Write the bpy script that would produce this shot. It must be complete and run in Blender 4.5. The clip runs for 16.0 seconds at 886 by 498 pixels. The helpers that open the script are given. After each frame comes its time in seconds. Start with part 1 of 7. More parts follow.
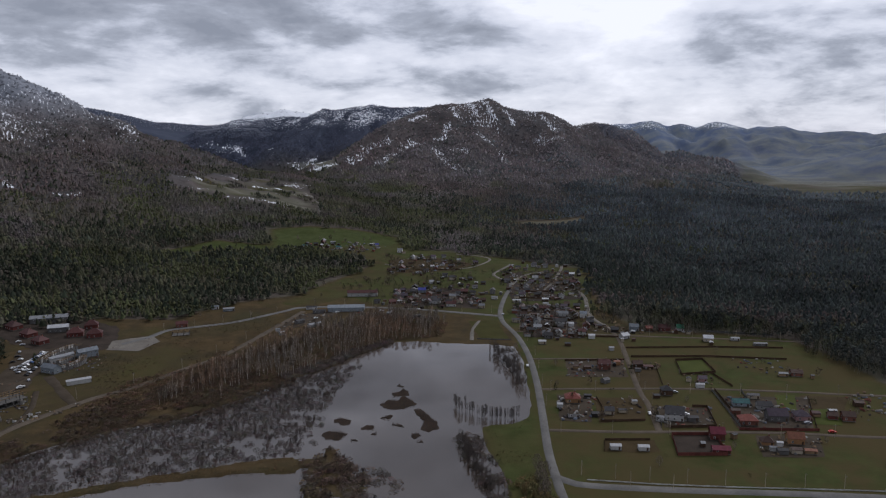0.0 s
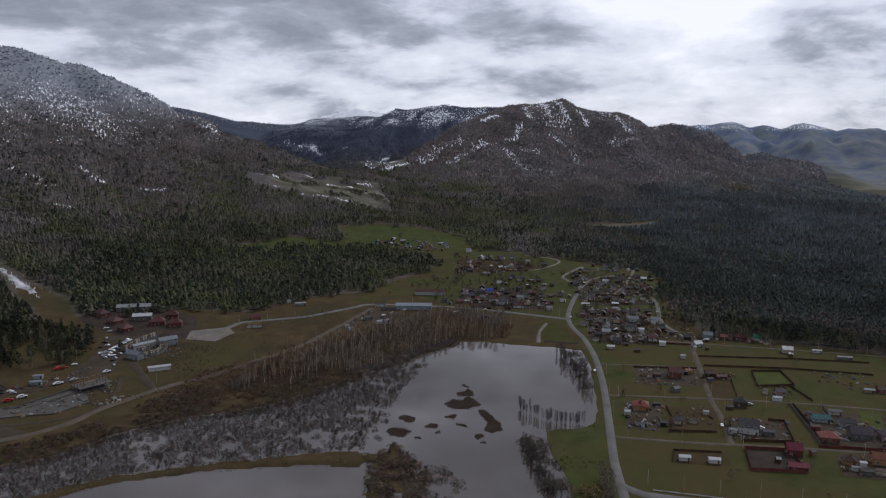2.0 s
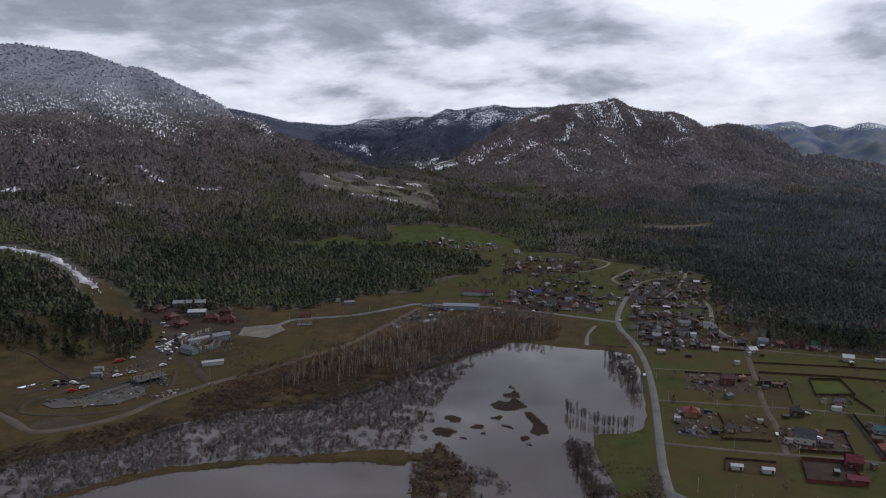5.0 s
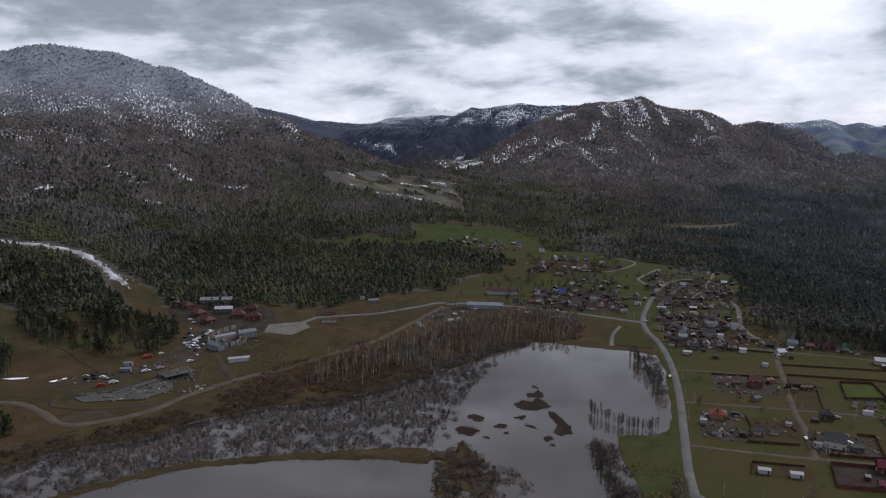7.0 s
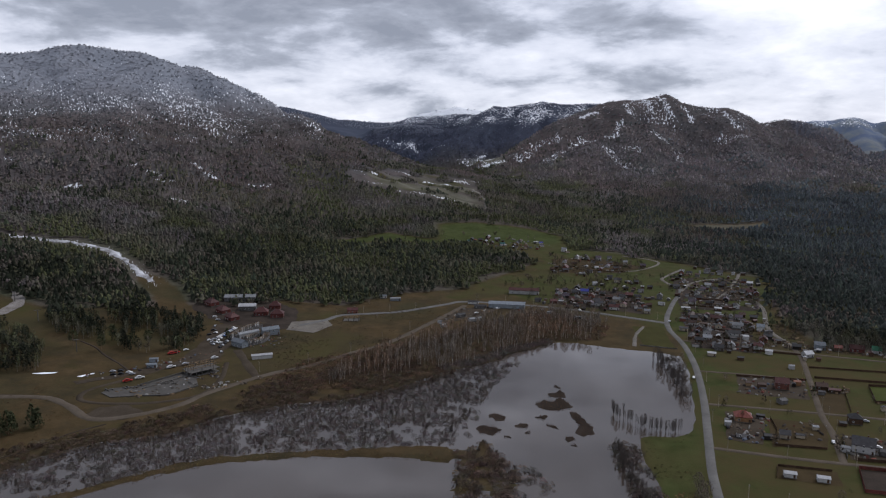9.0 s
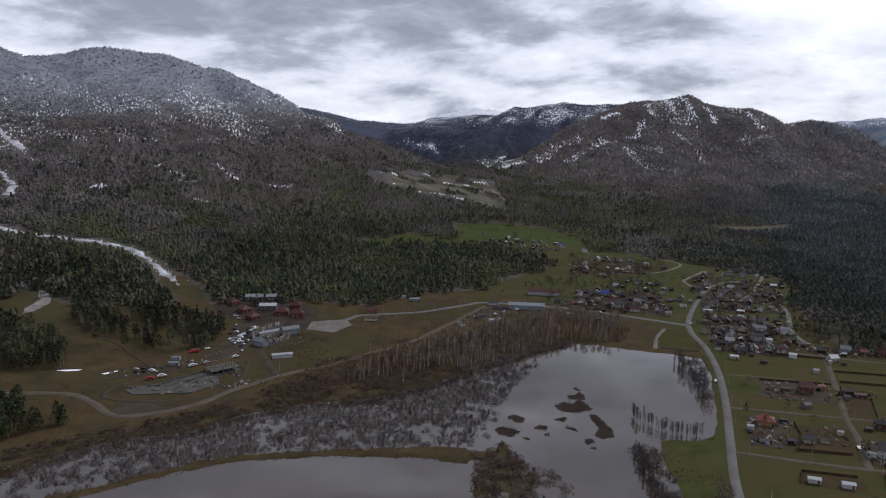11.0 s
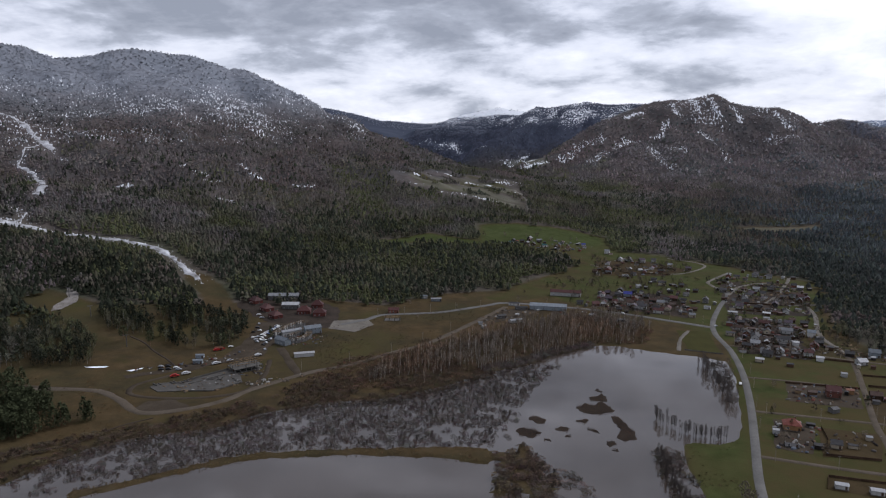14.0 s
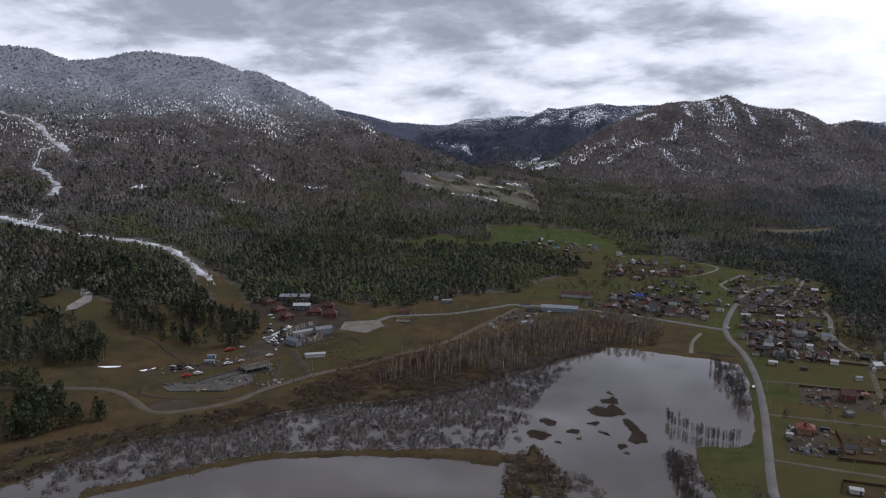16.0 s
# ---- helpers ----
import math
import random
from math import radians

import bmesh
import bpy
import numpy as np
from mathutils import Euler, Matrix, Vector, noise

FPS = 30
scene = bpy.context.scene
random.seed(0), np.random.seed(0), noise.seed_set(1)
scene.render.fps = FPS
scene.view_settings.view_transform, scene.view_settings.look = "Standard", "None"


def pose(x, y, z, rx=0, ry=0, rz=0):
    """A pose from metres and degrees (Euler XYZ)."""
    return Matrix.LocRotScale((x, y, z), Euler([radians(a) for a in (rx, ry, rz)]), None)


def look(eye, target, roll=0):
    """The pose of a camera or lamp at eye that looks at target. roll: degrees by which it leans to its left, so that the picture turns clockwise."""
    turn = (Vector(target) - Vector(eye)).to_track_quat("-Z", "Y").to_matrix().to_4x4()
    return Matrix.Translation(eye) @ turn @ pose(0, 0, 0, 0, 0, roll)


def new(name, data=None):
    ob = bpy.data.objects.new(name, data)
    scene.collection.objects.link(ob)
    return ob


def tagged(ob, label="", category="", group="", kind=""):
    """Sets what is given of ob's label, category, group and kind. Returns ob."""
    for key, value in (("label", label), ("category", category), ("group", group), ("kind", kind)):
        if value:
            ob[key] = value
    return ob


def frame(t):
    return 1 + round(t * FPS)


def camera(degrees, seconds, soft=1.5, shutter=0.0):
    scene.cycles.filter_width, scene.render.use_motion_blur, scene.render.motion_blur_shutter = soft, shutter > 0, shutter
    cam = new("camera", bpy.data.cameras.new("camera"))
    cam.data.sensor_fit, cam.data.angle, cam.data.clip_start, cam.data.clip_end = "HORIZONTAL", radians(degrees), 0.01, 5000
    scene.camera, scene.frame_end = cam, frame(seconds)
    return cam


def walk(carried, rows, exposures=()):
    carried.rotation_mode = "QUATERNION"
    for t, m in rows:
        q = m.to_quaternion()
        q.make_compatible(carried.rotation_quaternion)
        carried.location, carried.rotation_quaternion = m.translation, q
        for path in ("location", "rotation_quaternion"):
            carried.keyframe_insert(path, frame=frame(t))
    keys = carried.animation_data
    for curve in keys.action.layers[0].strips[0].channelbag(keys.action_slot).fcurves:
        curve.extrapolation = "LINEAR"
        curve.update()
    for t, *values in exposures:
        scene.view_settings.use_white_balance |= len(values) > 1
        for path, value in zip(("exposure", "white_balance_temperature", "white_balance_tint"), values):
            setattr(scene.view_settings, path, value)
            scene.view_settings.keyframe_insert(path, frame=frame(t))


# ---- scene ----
cam = camera(65.47, 16.0, 1.15)
walk(cam, [
    (0.0, pose(0.19, 0.08, 169.96, 81.251, 0, -6.060) @ pose(0, 0, 0, 0, 0, -0.323)),
    (0.5, pose(0.44, -0.01, 170.03, 81.212, 0, -4.193) @ pose(0, 0, 0, 0, 0, -0.131)),
    (1.0, pose(0.68, -0.09, 170.11, 81.194, 0, -2.579) @ pose(0, 0, 0, 0, 0, 0.000)),
    (1.5, pose(0.88, -0.16, 170.17, 81.198, 0, -1.237) @ pose(0, 0, 0, 0, 0, 0.083)),
    (2.0, pose(1.07, -0.22, 170.24, 81.259, 0, -0.242) @ pose(0, 0, 0, 0, 0, 0.115)),
    (2.5, pose(1.24, -0.28, 170.30, 81.319, 0, 0.559) @ pose(0, 0, 0, 0, 0, 0.105)),
    (3.0, pose(1.39, -0.34, 170.36, 81.370, 0, 1.294) @ pose(0, 0, 0, 0, 0, 0.100)),
    (3.5, pose(1.52, -0.38, 170.41, 81.384, 0, 1.969) @ pose(0, 0, 0, 0, 0, 0.050)),
    (4.0, pose(1.63, -0.42, 170.46, 81.354, 0, 2.644) @ pose(0, 0, 0, 0, 0, 0.038)),
    (6.5, pose(1.99, -0.54, 170.66, 81.169, 0, 5.394) @ pose(0, 0, 0, 0, 0, 0.070)),
    (7.0, pose(2.03, -0.55, 170.69, 81.156, 0, 5.892) @ pose(0, 0, 0, 0, 0, 0.051)),
    (7.5, pose(2.06, -0.55, 170.71, 81.162, 0, 6.368) @ pose(0, 0, 0, 0, 0, 0.066)),
    (8.0, pose(2.08, -0.54, 170.73, 81.118, 0, 6.859) @ pose(0, 0, 0, 0, 0, 0.022)),
    (8.5, pose(2.10, -0.53, 170.75, 81.067, 0, 7.313) @ pose(0, 0, 0, 0, 0, 0.027)),
    (9.0, pose(2.12, -0.52, 170.76, 81.054, 0, 7.746) @ pose(0, 0, 0, 0, 0, 0.017)),
    (11.5, pose(2.19, -0.36, 170.75, 81.124, 0, 9.756) @ pose(0, 0, 0, 0, 0, -0.014)),
    (12.0, pose(2.21, -0.31, 170.74, 81.125, 0, 10.083) @ pose(0, 0, 0, 0, 0, -0.036)),
    (12.5, pose(2.23, -0.26, 170.72, 81.108, 0, 10.399) @ pose(0, 0, 0, 0, 0, -0.026)),
    (13.0, pose(2.26, -0.21, 170.69, 81.109, 0, 10.693) @ pose(0, 0, 0, 0, 0, -0.053)),
    (13.5, pose(2.30, -0.14, 170.67, 81.116, 0, 10.950) @ pose(0, 0, 0, 0, 0, -0.035)),
    (14.0, pose(2.35, -0.08, 170.63, 81.123, 0, 11.228) @ pose(0, 0, 0, 0, 0, -0.060)),
    (14.5, pose(2.40, -0.01, 170.59, 81.159, 0, 11.499) @ pose(0, 0, 0, 0, 0, -0.094)),
    (15.0, pose(2.47, 0.07, 170.55, 81.194, 0, 11.756) @ pose(0, 0, 0, 0, 0, -0.092)),
    (15.5, pose(2.55, 0.15, 170.50, 81.217, 0, 11.966) @ pose(0, 0, 0, 0, 0, -0.052)),
    (16.0, pose(2.65, 0.23, 170.45, 81.250, 0, 12.179) @ pose(0, 0, 0, 0, 0, -0.069)),
], exposures=[(0, -0.06, 6000, 15), (16, 0.19, 6000, 15)])

# ---- light: an overcast spring day, the sun behind thin cloud ----
class Nodes:
    """Short ways to make and join shader nodes."""

    def __init__(self, tree):
        self.tree = tree

    def add(self, kind, **values):
        n = self.tree.nodes.new(kind)
        for key, value in values.items():
            setattr(n, key, value)
        return n

    def put(self, value, socket):
        if isinstance(value, bpy.types.NodeSocket):
            self.tree.links.new(value, socket)
        else:
            socket.default_value = value

    def math(self, op, a, b=0.0, c=0.0, clamp=False):
        n = self.add("ShaderNodeMath", operation=op, use_clamp=clamp)
        for v, s in zip((a, b, c), n.inputs):
            self.put(v, s)
        return n.outputs[0]

    def vec(self, op, a, b=(0, 0, 0), out=0):
        n = self.add("ShaderNodeVectorMath", operation=op)
        self.put(a, n.inputs[0])
        self.put(b, n.inputs[1])
        return n.outputs[out]

    def noise(self, where, scale, detail=4.0, rough=0.55, distort=0.0):
        n = self.add("ShaderNodeTexNoise")
        self.put(where, n.inputs["Vector"])
        for key, v in (("Scale", scale), ("Detail", detail), ("Roughness", rough), ("Distortion", distort)):
            n.inputs[key].default_value = v
        return n.outputs["Fac"]

    def span(self, v, a, b, c=0.0, d=1.0, smooth=False):
        n = self.add("ShaderNodeMapRange", interpolation_type="SMOOTHSTEP" if smooth else "LINEAR")
        for value, s in zip((v, a, b, c, d), n.inputs):
            self.put(value, s)
        return n.outputs[0]

    def mix(self, f, a, b, mode="MIX"):
        n = self.add("ShaderNodeMix", data_type="RGBA", blend_type=mode)
        self.put(f, n.inputs[0])
        for v, s in ((a, n.inputs[6]), (b, n.inputs[7])):
            self.put((*v, 1.0) if isinstance(v, tuple) and len(v) == 3 else v, s)
        return n.outputs[2]

    def ramp(self, f, *stops):
        n = self.add("ShaderNodeValToRGB")
        e = n.color_ramp.elements
        while len(e) < len(stops):
            e.new(0.5)
        for k, (p, c) in zip(e, stops):
            k.position, k.color = p, (*c, 1.0)
        self.put(f, n.inputs[0])
        return n.outputs[0]


def heading(az, el):
    return Vector((math.sin(radians(az)) * math.cos(radians(el)), math.cos(radians(az)) * math.cos(radians(el)), math.sin(radians(el))))


def make_sky():
    world = bpy.data.worlds.new("sky")
    scene.world = world
    world.use_nodes = True
    world.node_tree.nodes.clear()
    n = Nodes(world.node_tree)
    way = n.add("ShaderNodeTexCoord").outputs["Generated"]
    rise = n.add("ShaderNodeSeparateXYZ")
    n.put(way, rise.inputs[0])
    # the cloud deck lies flat overhead, so it closes up towards the horizon
    depth = n.math("DIVIDE", 1.0, n.math("ADD", n.math("MAXIMUM", rise.outputs[2], 0.0), 0.36))
    deck = n.add("ShaderNodeCombineXYZ")
    n.put(n.math("MULTIPLY", rise.outputs[0], depth), deck.inputs[0])
    n.put(n.math("MULTIPLY", rise.outputs[1], depth), deck.inputs[1])
    n.put(n.math("MULTIPLY", rise.outputs[2], 4.0), deck.inputs[2])
    deck = n.vec("ADD", deck.outputs[0], (3.7, 1.3, 0.0))
    big = n.noise(deck, 1.3, 3.0, 0.5, 0.2)
    puff = n.noise(deck, 3.6, 9.0, 0.56, 0.2)
    fine = n.noise(deck, 12.0, 6.0, 0.6, 0.2)
    body = n.math("ADD", n.math("MULTIPLY", puff, 0.58), n.math("MULTIPLY", big, 0.28))
    body = n.math("ADD", body, n.math("MULTIPLY", fine, 0.14))
    body = n.math("ADD", 0.5, n.math("MULTIPLY", n.math("SUBTRACT", body, 0.5), 2.35))

    def bank(az, el, tall, near, far):
        c = heading(az, el)
        d = n.vec("DISTANCE", n.vec("MULTIPLY", way, (1, 1, tall)), (c.x, c.y, c.z * tall), out=1)
        return n.span(d, near, far, 1.0, 0.0, True)

    dark = bank(-24, 13.5, 4.5, 0.24, 0.66)
    dark2 = bank(30, 10.5, 4.0, 0.02, 0.22)
    gap = bank(18.0, 12.5, 1.6, 0.06, 0.23)
    low = bank(-8, 4.0, 6.0, 0.1, 0.5)
    v = n.math("SUBTRACT", body, n.math("MULTIPLY", dark, 0.25))
    v = n.math("SUBTRACT", v, n.math("MULTIPLY", dark2, 0.03))
    v = n.math("ADD", v, n.math("MULTIPLY", gap, 0.50))
    v = n.math("ADD", v, n.math("MULTIPLY", low, 0.03))
    v = n.math("ADD", v, n.span(rise.outputs[2], 0.05, 0.45, 0.10, -0.12))
    cloud = n.ramp(v, (0.20, (0.29, 0.315, 0.355)), (0.38, (0.40, 0.425, 0.465)), (0.50, (0.58, 0.60, 0.64)), (0.60, (0.72, 0.735, 0.765)), (0.72, (0.80, 0.81, 0.83)), (0.95, (1.0, 1.0, 1.0)))
    clear = n.add("ShaderNodeTexSky", sky_type="NISHITA", sun_disc=False, sun_elevation=SUN_UP, sun_rotation=SUN_TURN)
    blue = n.mix(1.0, clear.outputs[0], (0.12, 0.12, 0.12), "MULTIPLY")
    thick = n.span(v, 0.30, 0.5, 1.0, 0.94)
    out = n.mix(thick, blue, cloud)
    bg = n.add("ShaderNodeBackground")
    n.put(out, bg.inputs[0])
    bg.inputs[1].default_value = 1.0
    n.put(bg.outputs[0], n.add("ShaderNodeOutputWorld").inputs[0])


SUN_UP, SUN_TURN = radians(46), radians(48)
make_sky()
sun = new("sun", bpy.data.lights.new("sun", "SUN"))
sun.data.energy, sun.data.angle, sun.data.color = 2.1, radians(45), (1.0, 0.97, 0.92)
sun.matrix_world = look(heading(48, 46) * 1000, (0, 0, 0))

# ---- materials ----
def material(name, rough=0.9, metal=0.0):
    m = bpy.data.materials.new(name)
    m.use_nodes = True
    n = Nodes(m.node_tree)
    shader = m.node_tree.nodes["Principled BSDF"]
    shader.inputs["Roughness"].default_value = rough
    shader.inputs["Metallic"].default_value = metal
    shader.inputs["Specular IOR Level"].default_value = 0.12
    return m, n, shader


def bump(n, shader, height, strength, distance):
    b = n.add("ShaderNodeBump")
    b.inputs["Strength"].default_value, b.inputs["Distance"].default_value = strength, distance
    n.put(height, b.inputs["Height"])
    n.put(b.outputs[0], shader.inputs["Normal"])


def plain(name, colour, rough=0.85, metal=0.0, grain=0.35, size=1.5, spread=0.25):
    """A weathered surface: one colour with stains, grain and a difference from piece to piece."""
    m, n, shader = material(name, rough, metal)
    where = n.add("ShaderNodeTexCoord").outputs["Object"]
    a = n.noise(where, 1.0 / size, 5.0, 0.6)
    b = n.noise(where, 9.0 / size, 3.0, 0.6)
    f = n.math("ADD", n.math("MULTIPLY", a, 0.7), n.math("MULTIPLY", b, 0.3))
    f = n.span(f, 0.3, 0.7, 1.0 - grain, 1.0 + grain * 0.6)
    r = n.add("ShaderNodeObjectInfo").outputs["Random"]
    f = n.math("MULTIPLY", f, n.span(r, 0.0, 1.0, 1.0 - spread, 1.0 + spread))
    c = n.vec("SCALE", colour)
    n.put(f, c.node.inputs["Scale"])
    n.put(c, shader.inputs["Base Color"])
    bump(n, shader, b, 0.3, 0.03)
    return m


def ribbed(name, colour, rough=0.5, metal=0.0, pitch=0.35):
    """Sheet roofing with ribs down the slope and rust stains."""
    m, n, shader = material(name, rough, metal)
    where = n.add("ShaderNodeTexCoord").outputs["Object"]
    w = n.add("ShaderNodeTexWave", wave_type="BANDS", bands_direction="X")
    n.put(where, w.inputs["Vector"])
    w.inputs["Scale"].default_value = 0.3 / pitch
    a = n.noise(where, 0.6, 5.0, 0.6)
    r = n.add("ShaderNodeObjectInfo").outputs["Random"]
    f = n.math("MULTIPLY", n.span(a, 0.3, 0.7, 0.72, 1.2), n.span(r, 0.0, 1.0, 0.75, 1.2))
    f = n.math("MULTIPLY", f, n.span(w.outputs["Fac"], 0.0, 1.0, 0.9, 1.05))
    c = n.vec("SCALE", colour)
    n.put(f, c.node.inputs["Scale"])
    n.put(c, shader.inputs["Base Color"])
    bump(n, shader, w.outputs["Fac"], 0.4, 0.04)
    return m


def tinted(name, rough=0.95, translucent=0.0):
    """Leaves, twigs and bark that carry their own colour from plant to plant."""
    m, n, shader = material(name, rough)
    a = n.add("ShaderNodeVertexColor", layer_name="tint").outputs[0]
    r = n.add("ShaderNodeNewGeometry").outputs["Random Per Island"]
    place = n.vec("MULTIPLY", n.add("ShaderNodeNewGeometry").outputs["Position"], (1.0, 1.0, 0.16))
    twigs = n.noise(place, 1.5, 3.0, 0.65)
    f = n.math("MULTIPLY", n.span(r, 0.0, 1.0, 0.88, 1.06), n.span(twigs, 0.32, 0.68, 0.74, 1.26))
    c = n.vec("SCALE", a)
    n.put(f, c.node.inputs["Scale"])
    n.put(c, shader.inputs["Base Color"])
    shader.inputs["Specular IOR Level"].default_value = 0.0
    up = n.vec("ADD", n.vec("MULTIPLY", n.add("ShaderNodeNewGeometry").outputs["Normal"], (0.34, 0.34, 0.34)), (0.0, 0.0, 0.66))
    n.put(n.vec("NORMALIZE", up), shader.inputs["Normal"])
    return m


def ground_material():
    m, n, shader = material("earth_and_grass", 0.97)
    where = n.add("ShaderNodeNewGeometry").outputs["Position"]
    cover = n.add("ShaderNodeSeparateColor")
    n.put(n.add("ShaderNodeVertexColor", layer_name="cover").outputs[0], cover.inputs[0])
    big = n.noise(where, 0.012, 5.0, 0.6)
    mid = n.noise(where, 0.07, 5.0, 0.65)
    fine = n.noise(where, 0.6, 4.0, 0.65)
    rag = n.math("ADD", n.math("MULTIPLY", mid, 0.6), n.math("MULTIPLY", fine, 0.4))

    def where_over(channel, soft=0.22):
        x = n.math("SUBTRACT", channel, n.math("MULTIPLY", n.math("SUBTRACT", rag, 0.5), 1.1))
        return n.span(x, 0.5 - soft, 0.5 + soft, 0.0, 1.0, True)

    floor = n.mix(n.span(rag, 0.35, 0.65), (0.052, 0.046, 0.038), (0.085, 0.071, 0.058))
    floor = n.mix(n.span(big, 0.45, 0.6), floor, (0.055, 0.056, 0.036))
    more = n.add("ShaderNodeSeparateColor")
    n.put(n.add("ShaderNodeVertexColor", layer_name="litter").outputs[0], more.inputs[0])
    litter = n.mix(n.span(rag, 0.35, 0.65), (0.066, 0.055, 0.052), (0.112, 0.094, 0.090))
    mottle = n.noise(where, 0.011, 6.0, 0.62)
    litter = n.mix(n.span(mottle, 0.40, 0.60), litter, (0.066, 0.062, 0.062))
    floor = n.mix(more.outputs[0], floor, litter)
    rime = n.mix(n.span(rag, 0.35, 0.65), (0.16, 0.178, 0.21), (0.29, 0.315, 0.36))
    floor = n.mix(n.add("ShaderNodeVertexColor", layer_name="litter").outputs[1], floor, rime)
    green = n.mix(n.span(mid, 0.35, 0.65), (0.028, 0.036, 0.011), (0.046, 0.054, 0.018))
    green = n.mix(n.span(big, 0.42, 0.62), green, (0.052, 0.042, 0.018))
    green = n.mix(n.span(fine, 0.45, 0.75, 0.0, 0.4), green, (0.058, 0.044, 0.020))
    patchy = n.noise(where, 0.04, 6.0, 0.68)
    green = n.mix(n.span(patchy, 0.43, 0.62, 0.0, 0.85), green, (0.055, 0.042, 0.019))
    dry = n.mix(n.span(mid, 0.3, 0.7), (0.041, 0.029, 0.014), (0.070, 0.049, 0.025))
    dry = n.mix(n.span(big, 0.45, 0.62, 0.0, 0.8), dry, (0.036, 0.034, 0.017))
    dry = n.mix(n.span(fine, 0.5, 0.8, 0.0, 0.5), dry, (0.088, 0.062, 0.032))
    dry = n.mix(n.span(patchy, 0.47, 0.63, 0.0, 0.7), dry, (0.030, 0.025, 0.015))
    snow = n.mix(n.span(fine, 0.3, 0.7), (0.50, 0.52, 0.56), (0.80, 0.82, 0.85))
    c = n.mix(where_over(cover.outputs[1]), floor, dry)
    lush = n.mix(n.span(mid, 0.35, 0.65), (0.031, 0.040, 0.012), (0.049, 0.058, 0.020))
    green = n.mix(more.outputs[2], green, lush)
    c = n.mix(where_over(cover.outputs[0]), c, green)
    stubble = n.mix(n.span(rag, 0.35, 0.65), (0.066, 0.064, 0.044), (0.150, 0.145, 0.118))
    c = n.mix(where_over(more.outputs[1]), c, stubble)
    xyz = n.add("ShaderNodeSeparateXYZ")
    n.put(where, xyz.inputs[0])
    # Distance haze put into the ground colour: dark blue westwards, paler in the east
    haze_blue = n.mix(n.span(big, 0.4, 0.6), (0.095, 0.125, 0.195), (0.165, 0.185, 0.200))
    haze_blue = n.mix(n.span(xyz.outputs[0], 850.0, 1250.0), (0.046, 0.057, 0.088), haze_blue)
    c = n.mix(n.add("ShaderNodeVertexColor", layer_name="cover").outputs[1], c, haze_blue)
    fall = n.add("ShaderNodeCombineXYZ")
    n.put(n.math("MULTIPLY", n.math("ARCTAN2", xyz.outputs[0], xyz.outputs[1]), 2200.0), fall.inputs[0])
    n.put(n.math("MULTIPLY", n.vec("LENGTH", where, out=1), 0.34), fall.inputs[1])
    lay = n.noise(fall.outputs[0], 0.20, 4.0, 0.68)
    lie = n.math("SUBTRACT", cover.outputs[2], n.math("MULTIPLY", n.math("SUBTRACT", lay, 0.5), 1.9))
    c = n.mix(n.span(lie, 0.455, 0.545, 0.0, 1.0, True), c, snow)
    n.put(c, shader.inputs["Base Color"])
    shader.inputs["Specular IOR Level"].default_value = 0.03
    bump(n, shader, rag, 0.6, 0.5)
    return m


def water_material():
    m, n, shader = material("lake_water", 0.06)
    where = n.add("ShaderNodeNewGeometry").outputs["Position"]
    silt = n.noise(where, 0.012, 4.0, 0.55)
    c = n.mix(n.span(silt, 0.35, 0.65), (0.040, 0.030, 0.023), (0.058, 0.045, 0.036))
    n.put(c, shader.inputs["Base Color"])
    shader.inputs["IOR"].default_value = 1.70
    shader.inputs["Specular IOR Level"].default_value = 0.5
    patch = n.noise(where, 0.02, 3.0, 0.5)
    n.put(n.span(patch, 0.4, 0.65, 0.03, 0.14), shader.inputs["Roughness"])
    ripple = n.noise(where, 0.8, 3.0, 0.6)
    bump(n, shader, ripple, 0.10, 0.05)
    return m


def road_material(name, a, b, rough=0.9):
    m, n, shader = material(name, rough)
    shader.inputs["Specular IOR Level"].default_value = 0.05
    where = n.add("ShaderNodeNewGeometry").outputs["Position"]
    big, fine = n.noise(where, 0.08, 5.0, 0.6), n.noise(where, 1.2, 4.0, 0.65)
    f = n.math("ADD", n.math("MULTIPLY", big, 0.6), n.math("MULTIPLY", fine, 0.4))
    n.put(n.mix(n.span(f, 0.35, 0.65), a, b), shader.inputs["Base Color"])
    bump(n, shader, fine, 0.4, 0.05)
    return m


GROUND = ground_material()
WATER = water_material()
ASPHALT = road_material("worn_asphalt", (0.080, 0.077, 0.073), (0.135, 0.130, 0.123))
GRAVEL = road_material("gravel", (0.085, 0.076, 0.064), (0.165, 0.150, 0.130))
MUD = road_material("muddy_track", (0.030, 0.023, 0.016), (0.062, 0.049, 0.036))
EARTH = road_material("dug_earth", (0.020, 0.016, 0.013), (0.05, 0.038, 0.03))
TURF = road_material("mown_turf", (0.034, 0.042, 0.009), (0.054, 0.062, 0.015))
BROWN_TURF = road_material("dead_grass", (0.031, 0.022, 0.010), (0.054, 0.038, 0.018))
CONCRETE = plain("rough_concrete", (0.092, 0.086, 0.078), 0.9, 0, 0.4, 6)
LEAF = tinted("leaf_and_twig")
BARK = tinted("bark")
SNOW = plain("old_snow", (0.80, 0.82, 0.85), 0.6, 0, 0.15, 3, 0.05)
TRACK = road_material("beaten_track", (0.056, 0.045, 0.033), (0.098, 0.080, 0.062))
OLIVE_TURF = road_material("olive_grass", (0.028, 0.027, 0.007), (0.045, 0.042, 0.012))
THAWED = road_material("thawed_snow", (0.06, 0.046, 0.034), (0.27, 0.255, 0.24))
DIRTY_SNOW = road_material("dirty_snow", (0.05, 0.042, 0.035), (0.60, 0.61, 0.64))
